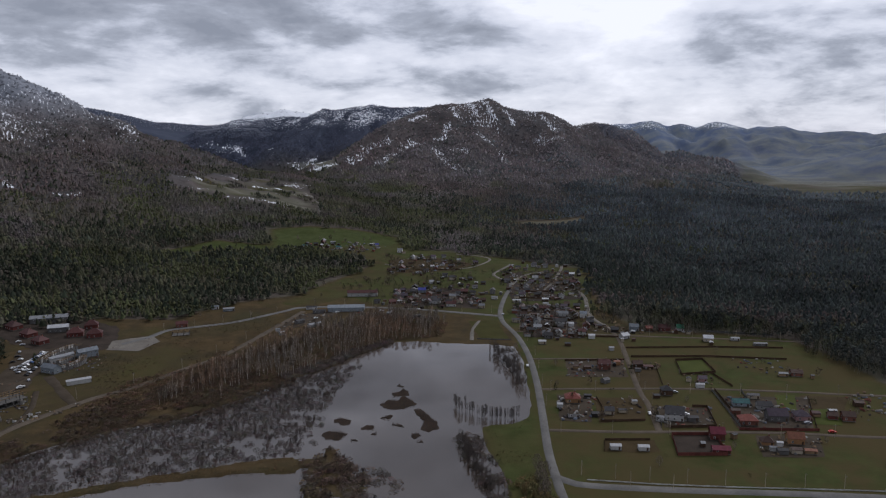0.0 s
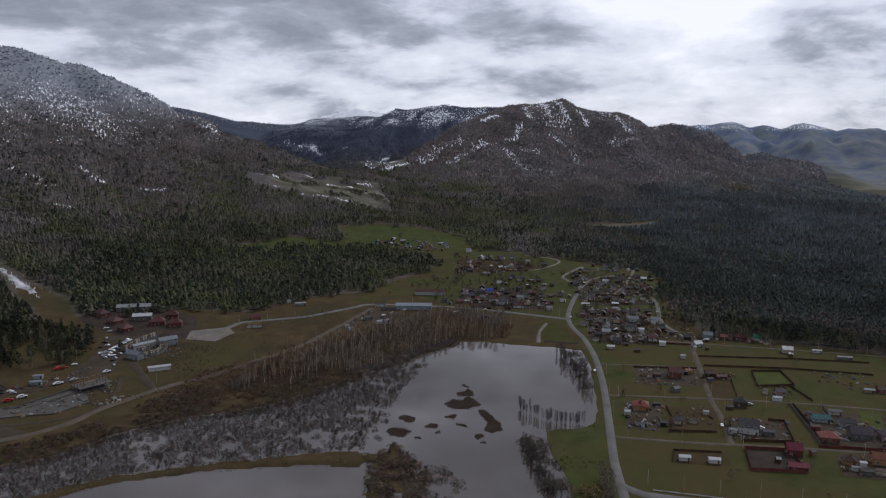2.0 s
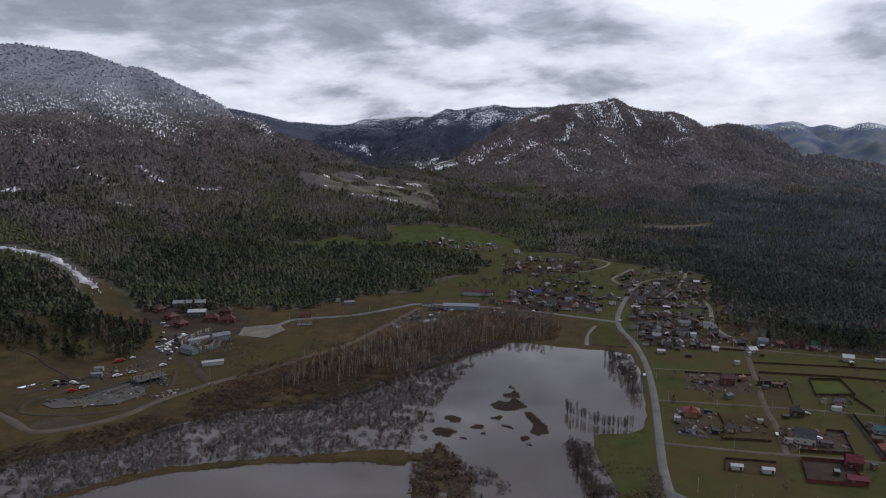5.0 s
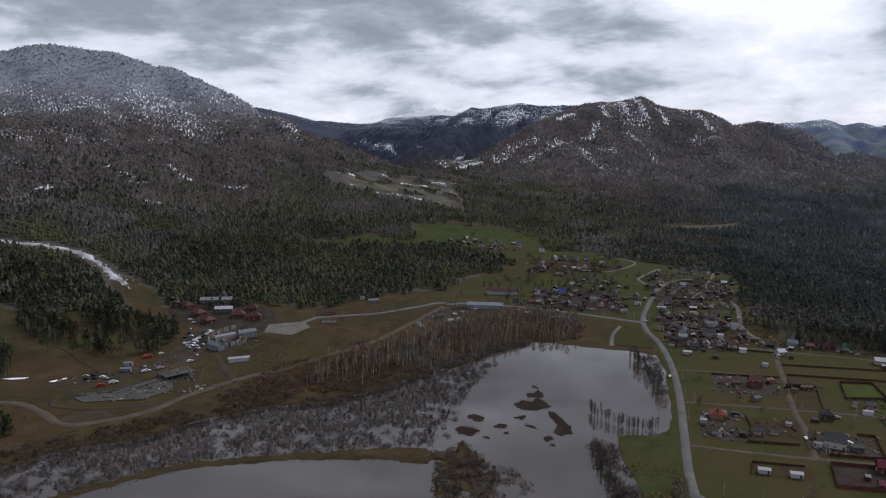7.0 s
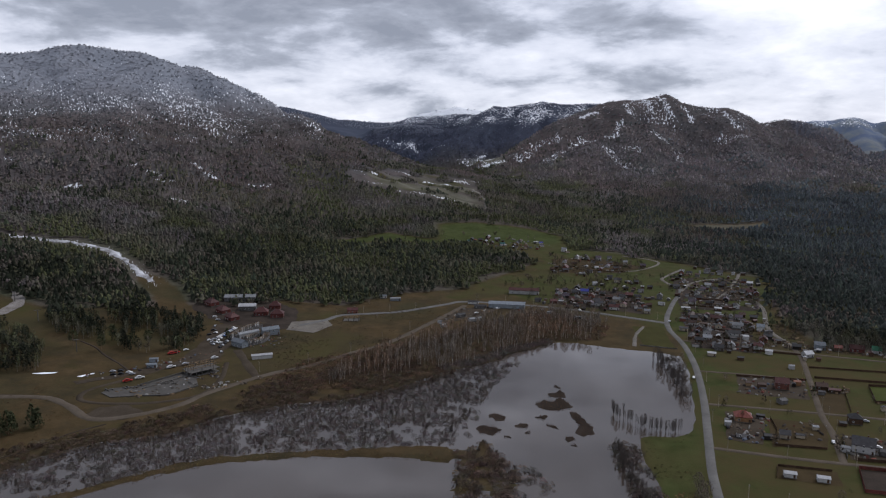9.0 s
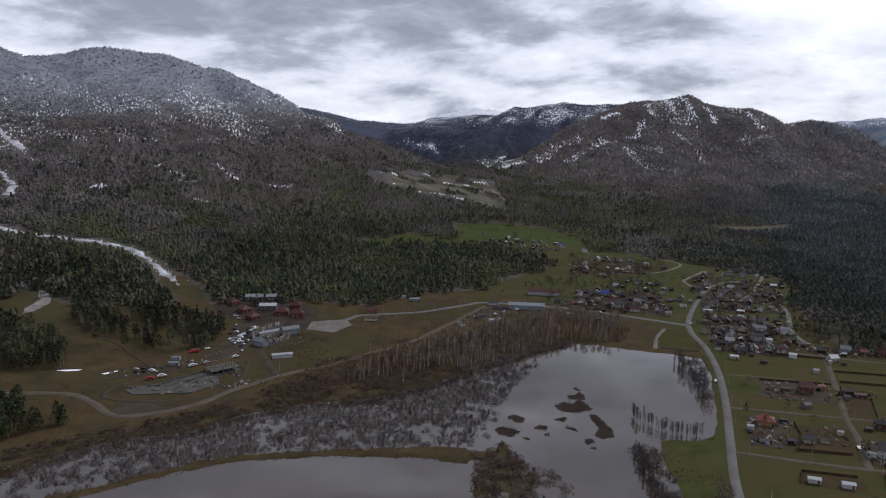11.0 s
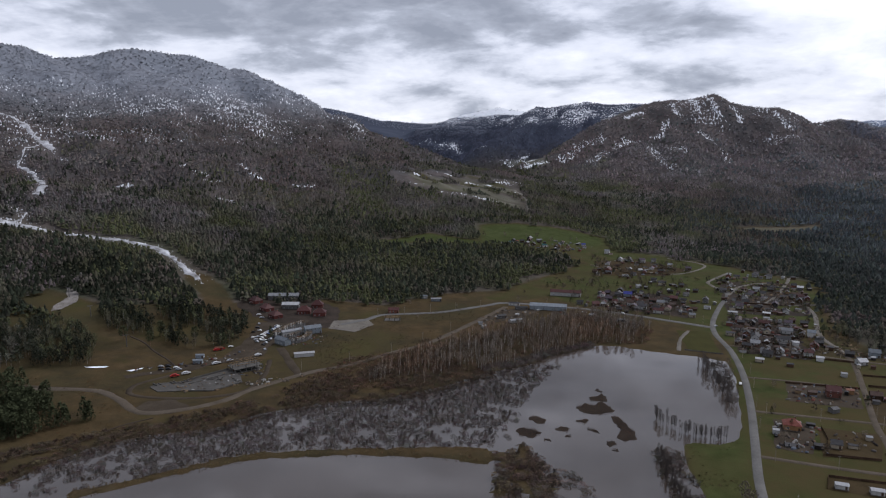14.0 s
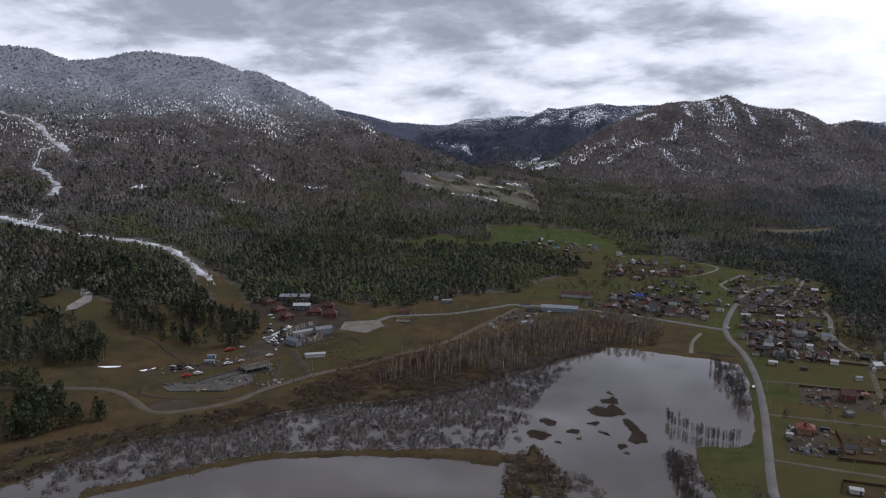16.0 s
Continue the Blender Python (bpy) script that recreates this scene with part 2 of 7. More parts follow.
GLASS, _n, _s = material("window_glass", 0.08)
_s.inputs["Base Color"].default_value = (0.02, 0.024, 0.03, 1)
_s.inputs["Specular IOR Level"].default_value = 0.6
RUBBER = plain("tyre_rubber", (0.02, 0.02, 0.02), 0.9, 0, 0.2, 0.5)
ROOFS = {
    "rust": ribbed("rust_red_sheet", (0.135, 0.043, 0.032)), "red": ribbed("red_sheet", (0.064, 0.026, 0.024)),
    "crimson": ribbed("crimson_sheet", (0.105, 0.022, 0.033)), "brown": ribbed("brown_sheet", (0.048, 0.028, 0.021)),
    "grey": ribbed("grey_slate_sheet", (0.046, 0.044, 0.046)), "dark": ribbed("dark_sheet", (0.030, 0.029, 0.030)),
    "pale": ribbed("pale_zinc_sheet", (0.18, 0.184, 0.19), 0.45), "white": ribbed("white_sheet", (0.34, 0.34, 0.345)),
    "steel": ribbed("blue_grey_steel", (0.135, 0.150, 0.165), 0.4), "blue": ribbed("blue_sheet", (0.035, 0.041, 0.183)),
    "green": ribbed("green_sheet", (0.027, 0.088, 0.052)), "teal": ribbed("teal_sheet", (0.031, 0.078, 0.078)),
    "purple": ribbed("plum_sheet", (0.067, 0.051, 0.064)), "orange": ribbed("orange_sheet", (0.149, 0.062, 0.037)),
}
WALLS = {
    "white": plain("white_plaster", (0.36, 0.355, 0.34), 0.85, 0, 0.25, 2), "cream": plain("cream_plaster", (0.315, 0.270, 0.203), 0.85, 0, 0.25, 2),
    "ochre": plain("ochre_plaster", (0.263, 0.146, 0.071), 0.85, 0, 0.25, 2), "log": plain("brown_logs", (0.063, 0.038, 0.024), 0.85, 0, 0.4, 1.2),
    "red": plain("red_boards", (0.105, 0.033, 0.027), 0.8, 0, 0.35, 1.5), "brick": plain("red_brick", (0.149, 0.063, 0.046), 0.9, 0, 0.35, 1.5),
    "grey": plain("grey_block", (0.115, 0.110, 0.105), 0.9, 0, 0.35, 2), "dark": plain("tarred_boards", (0.028, 0.024, 0.021), 0.9, 0, 0.4, 1.5),
    "blue": plain("pale_blue_boards", (0.2, 0.225, 0.245), 0.8, 0, 0.3, 2), "pink": plain("pink_plaster", (0.243, 0.143, 0.137), 0.85, 0, 0.25, 2),
    "timber": plain("new_timber", (0.191, 0.130, 0.074), 0.85, 0, 0.35, 1.2),
}

# ---- the lie of the land ----
def fbm(x, y, size, octaves=4, seed=0.0):
    """Layered value noise, about -1..1, with hills of about size metres."""
    x, y = np.asarray(x, float), np.asarray(y, float)
    out, amp, total, f = np.zeros(np.shape(x)), 1.0, 0.0, 2.0 / size

    def knot(i, j, s):
        v = np.sin(i * 127.1 + j * 311.7 + s * 74.7) * 43758.5453
        return v - np.floor(v)

    for k in range(octaves):
        c, s = math.cos(0.9 * k + seed), math.sin(0.9 * k + seed)
        u, v = (x * c - y * s) * f + 17.3 * k + seed * 5.1, (x * s + y * c) * f + 9.7 * k
        i, j = np.floor(u), np.floor(v)
        a, b = u - i, v - j
        a, b = a * a * (3 - 2 * a), b * b * (3 - 2 * b)
        w = seed + k
        low = knot(i, j, w) * (1 - a) + knot(i + 1, j, w) * a
        high = knot(i, j + 1, w) * (1 - a) + knot(i + 1, j + 1, w) * a
        out, total = out + amp * (low * (1 - b) + high * b - 0.5), total + amp
        amp, f = amp * 0.5, f * 2.03
    return out / total * 3.0


def near_line(x, y, pts):
    """Distance to a line of (x, y) points."""
    d = np.full(np.shape(x), 1e9)
    for (x0, y0, *_), (x1, y1, *_) in zip(pts, pts[1:]):
        dx, dy = x1 - x0, y1 - y0
        s = np.clip(((x - x0) * dx + (y - y0) * dy) / (dx * dx + dy * dy), 0, 1)
        d = np.minimum(d, np.hypot(x - x0 - s * dx, y - y0 - s * dy))
    return d


def ridge(x, y, pts, width, power, blunt):
    """A ridge along points (x, y, crest height), falling to nothing over width: its height, and how near the crest (1) it is."""
    best, top = np.zeros(np.shape(x)), np.zeros(np.shape(x))
    for (x0, y0, z0), (x1, y1, z1) in zip(pts, pts[1:]):
        dx, dy = x1 - x0, y1 - y0
        s = np.clip(((x - x0) * dx + (y - y0) * dy) / (dx * dx + dy * dy), 0, 1)
        d = np.hypot(x - x0 - s * dx, y - y0 - s * dy)
        d = np.sqrt(d * d + blunt * blunt) - blunt
        near = np.clip(1 - d / width, 0, 1)
        m = (z0 + s * (z1 - z0)) * near ** power
        top = np.where(m > best, near, top)
        best = np.maximum(best, m)
    return best, top


def az_of(x, y):
    return np.degrees(np.arctan2(x, y))


def polar(az, r, z):
    return (r * math.sin(radians(az)), r * math.cos(radians(az)), z)


RIDGES = (
    # the near mountain
    ([(-2300, 900, 430), polar(-44.0, 2000, 405), polar(-42.3, 2010, 405), polar(-40.3, 2030, 346), polar(-39.2, 2040, 385), polar(-37.4, 2060, 399), polar(-35.7, 2080, 418), polar(-34.7, 2090, 424),
      polar(-33.1, 2100, 424), polar(-31.1, 2110, 418), polar(-29.1, 2120, 358), polar(-27.4, 2130, 386), polar(-25.7, 2140, 319), polar(-24.5, 2150, 294), polar(-22.7, 2150, 262),
      polar(-21.4, 2150, 233), polar(-19.6, 2120, 182), polar(-17.8, 2060, 134), polar(-15.5, 2000, 83)],
     720, 1.15, 50, 30, 1.0),
    # its broad foot
    ([(-2200, 900, 300), polar(-44, 1850, 305), polar(-36, 1900, 295), polar(-30, 1930, 265), polar(-25, 2000, 185), polar(-19, 2250, 95)], 1250, 1.7, 80, 22, 1.4),
    # low saddle with fields between the two mountains
    ([polar(-17, 1950, 120), polar(-13, 1900, 108), polar(-9, 1900, 100), polar(-5, 1950, 74)], 680, 1.15, 60, 8, 1.7),
    # the middle mountain, from its long west arm over the peak to the east shoulder
    ([polar(-5.3, 1950, 60), polar(-3.9, 2050, 86), polar(-2.6, 2150, 116), polar(-1.7, 2220, 144), polar(0.0, 2330, 194), polar(1.3, 2400, 230), polar(2.2, 2450, 252),
      polar(3.5, 2520, 274), polar(4.9, 2600, 290)], 340, 1.1, 22, 20, 1.9),
    ([polar(4.9, 2600, 290), polar(5.6, 2640, 318), polar(7.0, 2670, 311), polar(8.4, 2690, 326), polar(9.8, 2700, 332), polar(10.4, 2700, 310),
      polar(11.2, 2700, 312), polar(12.4, 2710, 306), polar(14.2, 2730, 289), polar(15.0, 2750, 245), polar(16.1, 2780, 208), polar(17.2, 2800, 238), polar(19.3, 2850, 242),
      polar(20.4, 2850, 164), polar(22.6, 2850, 128), polar(24.8, 2800, 144), polar(26.5, 2700, 61), polar(28.1, 2600, 21)],
     490, 1.1, 25, 30, 2.0),
    # its broad foot
    ([polar(4, 2350, 95), polar(10, 2350, 125), polar(17, 2400, 115), polar(23, 2450, 70)], 900, 1.3, 80, 16, 2.9),
    # its spurs, with gullies between
    ([polar(7.0, 2640, 311), polar(6.5, 2450, 222), polar(4.4, 2250, 155), polar(1.9, 2050, 92), polar(-0.2, 1880, 41)], 330, 1.1, 22, 16, 2.2),
    ([polar(9.8, 2680, 330), polar(9.0, 2500, 241), polar(8.4, 2300, 167), polar(8.9, 2080, 96), polar(9.6, 1850, 42)], 330, 1.1, 22, 16, 2.5),
    ([polar(14.3, 2700, 279), polar(15.1, 2550, 220), polar(15.9, 2350, 155), polar(17.1, 2100, 97), polar(18.0, 1850, 54)], 330, 1.1, 22, 16, 2.8),
    ([polar(1.3, 2380, 215), polar(0.4, 2200, 128), polar(-0.8, 1980, 60)], 330, 1.1, 22, 16, 3.1),
    ([polar(18.2, 2820, 227), polar(20.1, 2450, 150), polar(21.9, 2200, 84), polar(23.2, 1950, 39)], 330, 1.1, 22, 16, 3.6),
    # ridge behind
    ([polar(-13.2, 3900, 192), polar(-11.4, 3850, 262), polar(-9.1, 3800, 294), polar(-6.8, 3750, 314), polar(-4.5, 3650, 312), polar(-3.4, 3600, 336), polar(-0.5, 3560, 365),
      polar(2.1, 3550, 357), polar(4.9, 3550, 353), polar(7.0, 3550, 336)],
     800, 1.2, 40, 34, 3.0),
    # spurs of the ridge behind
    ([polar(-3.4, 3580, 337), polar(-4.5, 3350, 253), polar(-6.8, 3150, 188)], 300, 1.1, 22, 14, 3.3),
    ([polar(0.4, 3540, 349), polar(-0.9, 3350, 270), polar(-1.8, 3150, 203)], 300, 1.1, 22, 14, 3.5),
    # white hill far behind it
    ([polar(-10.7, 4300, 253), polar(-9.1, 4300, 343), polar(-7.7, 4300, 369), polar(-6.6, 4300, 382), polar(-5.4, 4300, 368), polar(-3.8, 4300, 349)], 900, 1.2, 60, 8, 4.0),
    # far saddle
    ([polar(-26.0, 4300, 430), polar(-21.0, 4350, 380), polar(-19.7, 4350, 312), polar(-17.8, 4350, 279), polar(-16.0, 4350, 304), polar(-13.2, 4350, 285), polar(-10.9, 4350, 244)], 1600, 1.4, 120, 10, 5.0),
    # far mountains, haze-blue in the ground colour, a row of domes and their spurs
    ([polar(15.0, 4680, 262), polar(18.2, 4600, 273), polar(20.4, 4600, 292), polar(22.6, 4600, 293), polar(24.3, 4600, 226), polar(24.9, 4600, 292), polar(25.9, 4600, 214),
      polar(27.3, 4600, 275), polar(28.1, 4600, 280), polar(29.1, 4600, 214), polar(30.3, 4600, 264), polar(31.1, 4600, 205), polar(31.8, 4600, 256), polar(34.4, 4600, 224),
      polar(36.1, 4600, 228), polar(36.9, 4600, 170), polar(38.4, 4600, 216), polar(48.0, 4400, 235)],
     520, 1.0, 60, 44, 6.0),
    ([polar(22.5, 4600, 300), polar(23.5, 4250, 190), polar(24.5, 3900, 90)], 330, 1.1, 60, 34, 6.5),
    ([polar(27.5, 4560, 290), polar(28.6, 4250, 205), polar(29.6, 3950, 95)], 330, 1.1, 60, 34, 6.7),
    ([polar(31.8, 4550, 262), polar(31.0, 4300, 200), polar(32.5, 4000, 100)], 300, 1.1, 60, 30, 6.9),
    ([polar(36.5, 4560, 205), polar(35.4, 4250, 165), polar(34.6, 3950, 95)], 300, 1.1, 60, 30, 7.1),
    # low hill on the far plain
    ([polar(36.5, 3300, 118), polar(39, 3350, 160), polar(46, 3400, 200)], 520, 1.2, 50, 12, 7.0),
)


def land(x, y):
    """Height of the land above the lake plain."""
    x, y = np.atleast_1d(np.asarray(x, float)), np.atleast_1d(np.asarray(y, float))
    r = np.hypot(x, y)
    rise = np.clip(r - 950, 0, None)
    h = 0.016 * rise * np.clip(rise / 500, 0, 1) + 1.0
    total = h ** 14
    for pts, width, power, blunt, rough, seed in RIDGES:
        px, py = [p[0] for p in pts], [p[1] for p in pts]
        on = (x > min(px) - width - 30) & (x < max(px) + width + 30) & (y > min(py) - width - 30) & (y < max(py) + width + 30)
        if not on.any():
            continue
        u, v = x[on], y[on]
        m, top = ridge(u, v, pts, width, power, blunt)
        crag = 1 - 1.6 * np.abs(fbm(u, v, 520, 4, seed)) - 0.55 * np.abs(fbm(u, v, 170, 2, seed + 0.5))
        m = m - 8 * np.clip(m / 50, 0, 1) + np.clip(m / 140, 0, 1) * np.clip((1 - top) * 5, 0.1, 1) * rough * crag
        total[on] = total[on] + np.clip(m, 0, None) ** 14
    h = total ** (1 / 14) - 1.0
    h = h + np.clip((r - 700) / 600, 0, 1) * 5 * fbm(x, y, 260, 3, 9.0)
    # the ski hill on the west shore
    h = h + 26 * np.clip(-(x + 300) / 420, 0, 1) ** 1.3 * np.clip((y - 330) / 300, 0, 1) * np.clip((1350 - r) / 450, 0, 1)
    h = h + 0.5 * fbm(x, y, 60, 2, 3.0) * np.clip((r - 650) / 200, 0, 1)
    return h

# ---- ground, water, roads ----
def inside(x, y, pts):
    x, y = np.asarray(x, float), np.asarray(y, float)
    odd = np.zeros(x.shape, bool)
    for (x0, y0), (x1, y1) in zip(pts, pts[1:] + pts[:1]):
        if y0 != y1:
            odd ^= ((y0 > y) != (y1 > y)) & (x < (x1 - x0) * (y - y0) / (y1 - y0) + x0)
    return odd


def within(x, y, pts, soft):
    """About 1 inside a ring of points, 0 outside, fading over soft metres."""
    d = near_line(x, y, list(pts) + [pts[0]])
    return np.clip(0.5 + np.where(inside(x, y, pts), 0.5, -0.5) * np.clip(d / soft, 0, 1), 0, 1)


LAKE = [(20, 575), (37, 576), (67, 566), (96, 560), (117, 551), (115, 513), (107, 462), (101, 425), (94, 403), (84, 396), (71, 396),
        (63, 392), (61, 376), (61, 358), (64, 337), (64, 319), (60, 290), (40, 240), (-40, 200), (-200, 190), (-300, 215), (-285, 262),
        (-275, 280), (-273, 295), (-263, 320), (-244, 340), (-209, 357), (-192, 384), (-157, 411), (-121, 424), (-89, 453), (-62, 489),
        (-30, 515), (-14, 540), (12, 566)]
BAR = [(-38, 357), (-48, 363), (-70, 360), (-101, 353), (-132, 345), (-168, 335), (-188, 322), (-203, 307), (-218, 291), (-240, 277),
       (-237, 267), (-226, 278), (-207, 295), (-185, 313), (-166, 327), (-130, 338), (-99, 344), (-68, 347), (-42, 345)]
CLUMP = [(-40, 358), (-29, 365), (-25, 373), (-10, 348), (-3, 331), (-6, 312), (-14, 280), (-34, 280), (-35, 330)]
OPEN = [(-560, 100), (-620, 380), (-520, 470), (-520, 585), (-440, 570), (-345, 632), (-306, 644), (-259, 682), (-195, 678), (-147, 743), (-87, 773),
        (0, 946), (-33, 1015), (-121, 1030), (-262, 962), (-302, 985), (-224, 1044), (-152, 1048), (-165, 1162), (-109, 1205), (-41, 1208), (48, 1178),
        (52, 1117), (45, 1080), (205, 1001), (296, 882), (252, 747), (240, 650), (245, 590), (300, 573), (358, 545), (365, 480), (358, 428),
        (430, 405), (900, 330), (900, 100)]
MEADOW = [(-300, 985), (-224, 1040), (-150, 1045), (-163, 1160), (-109, 1201), (-41, 1204), (44, 1175), (50, 1117), (-37, 1060), (-121, 1036), (-262, 966)]
GREEN = [(128, 600), (113, 500), (98, 400), (88, 310), (88, 100), (900, 100), (900, 330), (430, 405), (358, 428), (365, 480), (358, 545), (300, 565), (215, 580)]
PENINSULA = [(64, 392), (90, 404), (104, 425), (112, 470), (92, 330), (88, 280), (60, 280), (64, 319), (62, 358)]
VILLAGE = [(130, 600), (60, 690), (-60, 760), (-10, 850), (20, 946), (-20, 1090), (50, 1120), (205, 1001), (296, 882), (252, 747), (235, 600)]
FIELDS = [(-400, 1396), (-353, 1690), (-255, 1796), (-155, 1754), (-101, 1420), (-157, 1349), (-290, 1337), (-355, 1386)]
SNOWY_FIELD = [(-337, 2963), (-224, 3043), (-107, 2179), (-86, 2099), (-163, 2118), (-288, 2956)]
HIGH_FIELD = [(-776, 3421), (-678, 3441), (-577, 3279), (-408, 3034), (-504, 3166), (-672, 3341)]
# snow-filled gullies on the middle mountain: the upper ones full, the lower ones thin
CHUTES = ([(307, 2581), (318, 2504), (354, 2496)], [(380, 2637), (397, 2531), (413, 2513)], [(425, 2646), (458, 2535), (465, 2522)], [(515, 2583), (525, 2507)],
          [(652, 2602), (659, 2484), (671, 2440)], [(150, 2469), (205, 2514)], [(277, 2454), (250, 2343), (197, 2330), (146, 2350)])
THIN_CHUTES = ([(146, 2350), (104, 2270)], [(65, 2311), (-6, 2270), (-64, 2171)], [(80, 2240), (30, 2157)], [(217, 2258), (249, 2151), (267, 2094)], [(286, 2271), (313, 2224)],
               [(380, 2488), (414, 2473)], [(383, 2382), (413, 2351)], [(453, 2333), (439, 2205)], [(596, 2426), (613, 2387)], [(630, 2393), (680, 2396)])
GLADES = ([(-700, 1112), (-690, 1122)], [(-662, 1116), (-650, 1122)], [(-632, 1106), (-622, 1114)], [(-640, 1220), (-622, 1212), (-605, 1225)], [(-598, 1200), (-588, 1215)],
          [(-520, 1225), (-495, 1240)], [(-570, 1034), (-560, 1044)], [(-735, 1000), (-722, 1006)])
CLEARING = [(281, 1389), (350, 1429), (468, 1457), (442, 1375), (339, 1343)]
FAR_PLAIN = [(1400, 2750), (1330, 2420), (1230, 2120), (1200, 1800), (1700, 1620), (2900, 1900), (3400, 3600), (1500, 3900)]
SKI_RUN = [(-790, 715), (-726, 728), (-690, 729), (-657, 738), (-623, 741), (-594, 744), (-537, 753), (-505, 751), (-470, 731), (-437, 704), (-409, 684)]
SKI_FOOT = [(-415, 690), (-385, 665), (-345, 615)]
UPPER_RUN = [(-1135, 1139), (-1087, 1158), (-1052, 1153), (-979, 1111), (-924, 1084), (-857, 1026)]
MIDDLE_RUN = [(-948, 1080), (-946, 1043), (-892, 968), (-858, 956), (-812, 916), (-765, 873), (-744, 838)]
LOWER_RUN = [(-739, 793), (-716, 772), (-702, 768), (-691, 751), (-690, 729)]
GULLY = [(-922, 1122), (-1030, 1257), (-1047, 1289), (-1068, 1344)]


def spaced(stops):
    """Grid lines: (place, spacing there), spacing changing evenly between."""
    out = [stops[0][0]]
    while out[-1] < stops[-1][0]:
        out.append(out[-1] + float(np.interp(out[-1], [s[0] for s in stops], [s[1] for s in stops])))
    return np.array(out)


def mesh_of(name, verts, faces, mat, smooth=False):
    """A mesh object from arrays: faces all with the same number of corners."""
    verts, faces = np.asarray(verts, np.float32), np.asarray(faces, np.int32)
    me = bpy.data.meshes.new(name)
    me.vertices.add(len(verts))
    me.vertices.foreach_set("co", verts.ravel())
    k = faces.shape[1]
    me.loops.add(faces.size)
    me.loops.foreach_set("vertex_index", faces.ravel())
    me.polygons.add(len(faces))
    me.polygons.foreach_set("loop_start", np.arange(0, faces.size, k, dtype=np.int32))
    if smooth:
        me.polygons.foreach_set("use_smooth", np.ones(len(faces), bool))
    me.update(calc_edges=True)
    me.materials.append(mat)
    return me


def paint(me, layer, rgb, alpha=None):
    a = me.color_attributes.new(layer, "FLOAT_COLOR", "POINT")
    rgba = np.ones((len(rgb), 4), np.float32)
    rgba[:, :3] = rgb
    if alpha is not None:
        rgba[:, 3] = alpha
    a.data.foreach_set("color", rgba.ravel())


def along(x, y, line, reach):
    """Distance to a line where it is within reach, far off elsewhere."""
    px, py = [p[0] for p in line], [p[1] for p in line]
    on = (x > min(px) - reach) & (x < max(px) + reach) & (y > min(py) - reach) & (y < max(py) + reach)
    d = np.full(np.shape(x), 1e6)
    if on.any():
        d[on] = near_line(x[on], y[on], line)
    return d


def snow_amount(x, y, z):
    """How much old snow lies: in patches and streaks on high ground, on the ski runs and some fields."""
    r = np.hypot(x, y)
    west = np.clip((-300 - x) / 300, 0, 1) * np.clip((2600 - y) / 300, 0, 1)
    broad, clump = fbm(x, y, 230, 3, 12.0), fbm(x, y, 90, 2, 13.0)
    # flecks between the trees of the near mountain
    band = np.clip((z - 138) / 40, 0, 1) * (1 - 0.45 * np.clip((z - 290) / 60, 0, 1))
    s = west * band * np.clip(0.30 + 0.10 * broad + 0.12 * clump, 0, 0.43)
    # the middle mountain: thin flecks, full gullies
    mid = np.clip((x + 250) / 150, 0, 1) * np.clip((3000 - r) / 100, 0, 1)
    s = np.maximum(s, mid * np.clip((z - 130) / 110, 0, 1) * np.clip(0.20 + 0.17 * broad + 0.12 * clump, 0, 0.40))
    jag, nick = 10 * fbm(x, y, 34, 3, 19.0), 9 * fbm(x, y, 22, 2, 15.0)
    for lines, wide, most in ((CHUTES, 9, 0.52), (THIN_CHUTES, 20, 0.41)):
        for line_ in lines:
            s = np.maximum(s, most * np.clip(1.6 - (along(x, y, line_, 60) + jag) / wide, 0, 1))
    # the ridge behind: snow all through the firs
    behind = np.clip((r - 2980) / 120, 0, 1) * (x < 1000)
    s = np.maximum(s, behind * np.clip((z - 185) / 90, 0, 1) * np.clip(0.40 + 0.10 * broad + 0.17 * clump, 0.05, 0.52) * np.clip((az_of(x, y) + 17) / 6, 0.25, 1))
    s = np.maximum(s, np.clip((r - 4100) / 200, 0, 1) * (x > 1000) * np.clip((z - 225) / 70, 0, 0.42 + 0.28 * broad))
    white = within(x, y, [polar(-11.0, 3950, 0)[:2], polar(-11.0, 4700, 0)[:2], polar(-3.6, 4700, 0)[:2], polar(-3.6, 4000, 0)[:2]], 60)
    s = np.maximum(s, white * np.clip((z - 290) / 40, 0, 1) * 0.9)
    for line_ in (SKI_RUN, UPPER_RUN, MIDDLE_RUN, LOWER_RUN, GULLY):
        s = np.maximum(s, np.clip(0.40 - along(x, y, line_, 60) / 60, 0, 0.36))
    for line_ in GLADES:
        s = np.maximum(s, 0.50 * np.clip(1.4 - (along(x, y, line_, 60) + nick) / 11, 0, 1))
    s = np.maximum(s, within(x, y, FIELDS, 60) * np.clip(fbm(x * 0.4 + y, y * 2 - x, 110, 3, 16.0) * 1.0 - 0.04 + 0.22 * np.clip((y - 1560) / 100, -1, 1), 0, 0.7))
    s = np.maximum(s, within(x, y, SNOWY_FIELD, 40) * np.clip(0.62 + 0.5 * fbm(x + y, y * 3, 90, 2, 17.0), 0, 1))
    s = np.maximum(s, within(x, y, HIGH_FIELD, 60) * np.clip(0.68 + 0.5 * fbm(x + y, y * 3, 120, 2, 18.0), 0, 1))
    return np.clip(s, 0, 1)


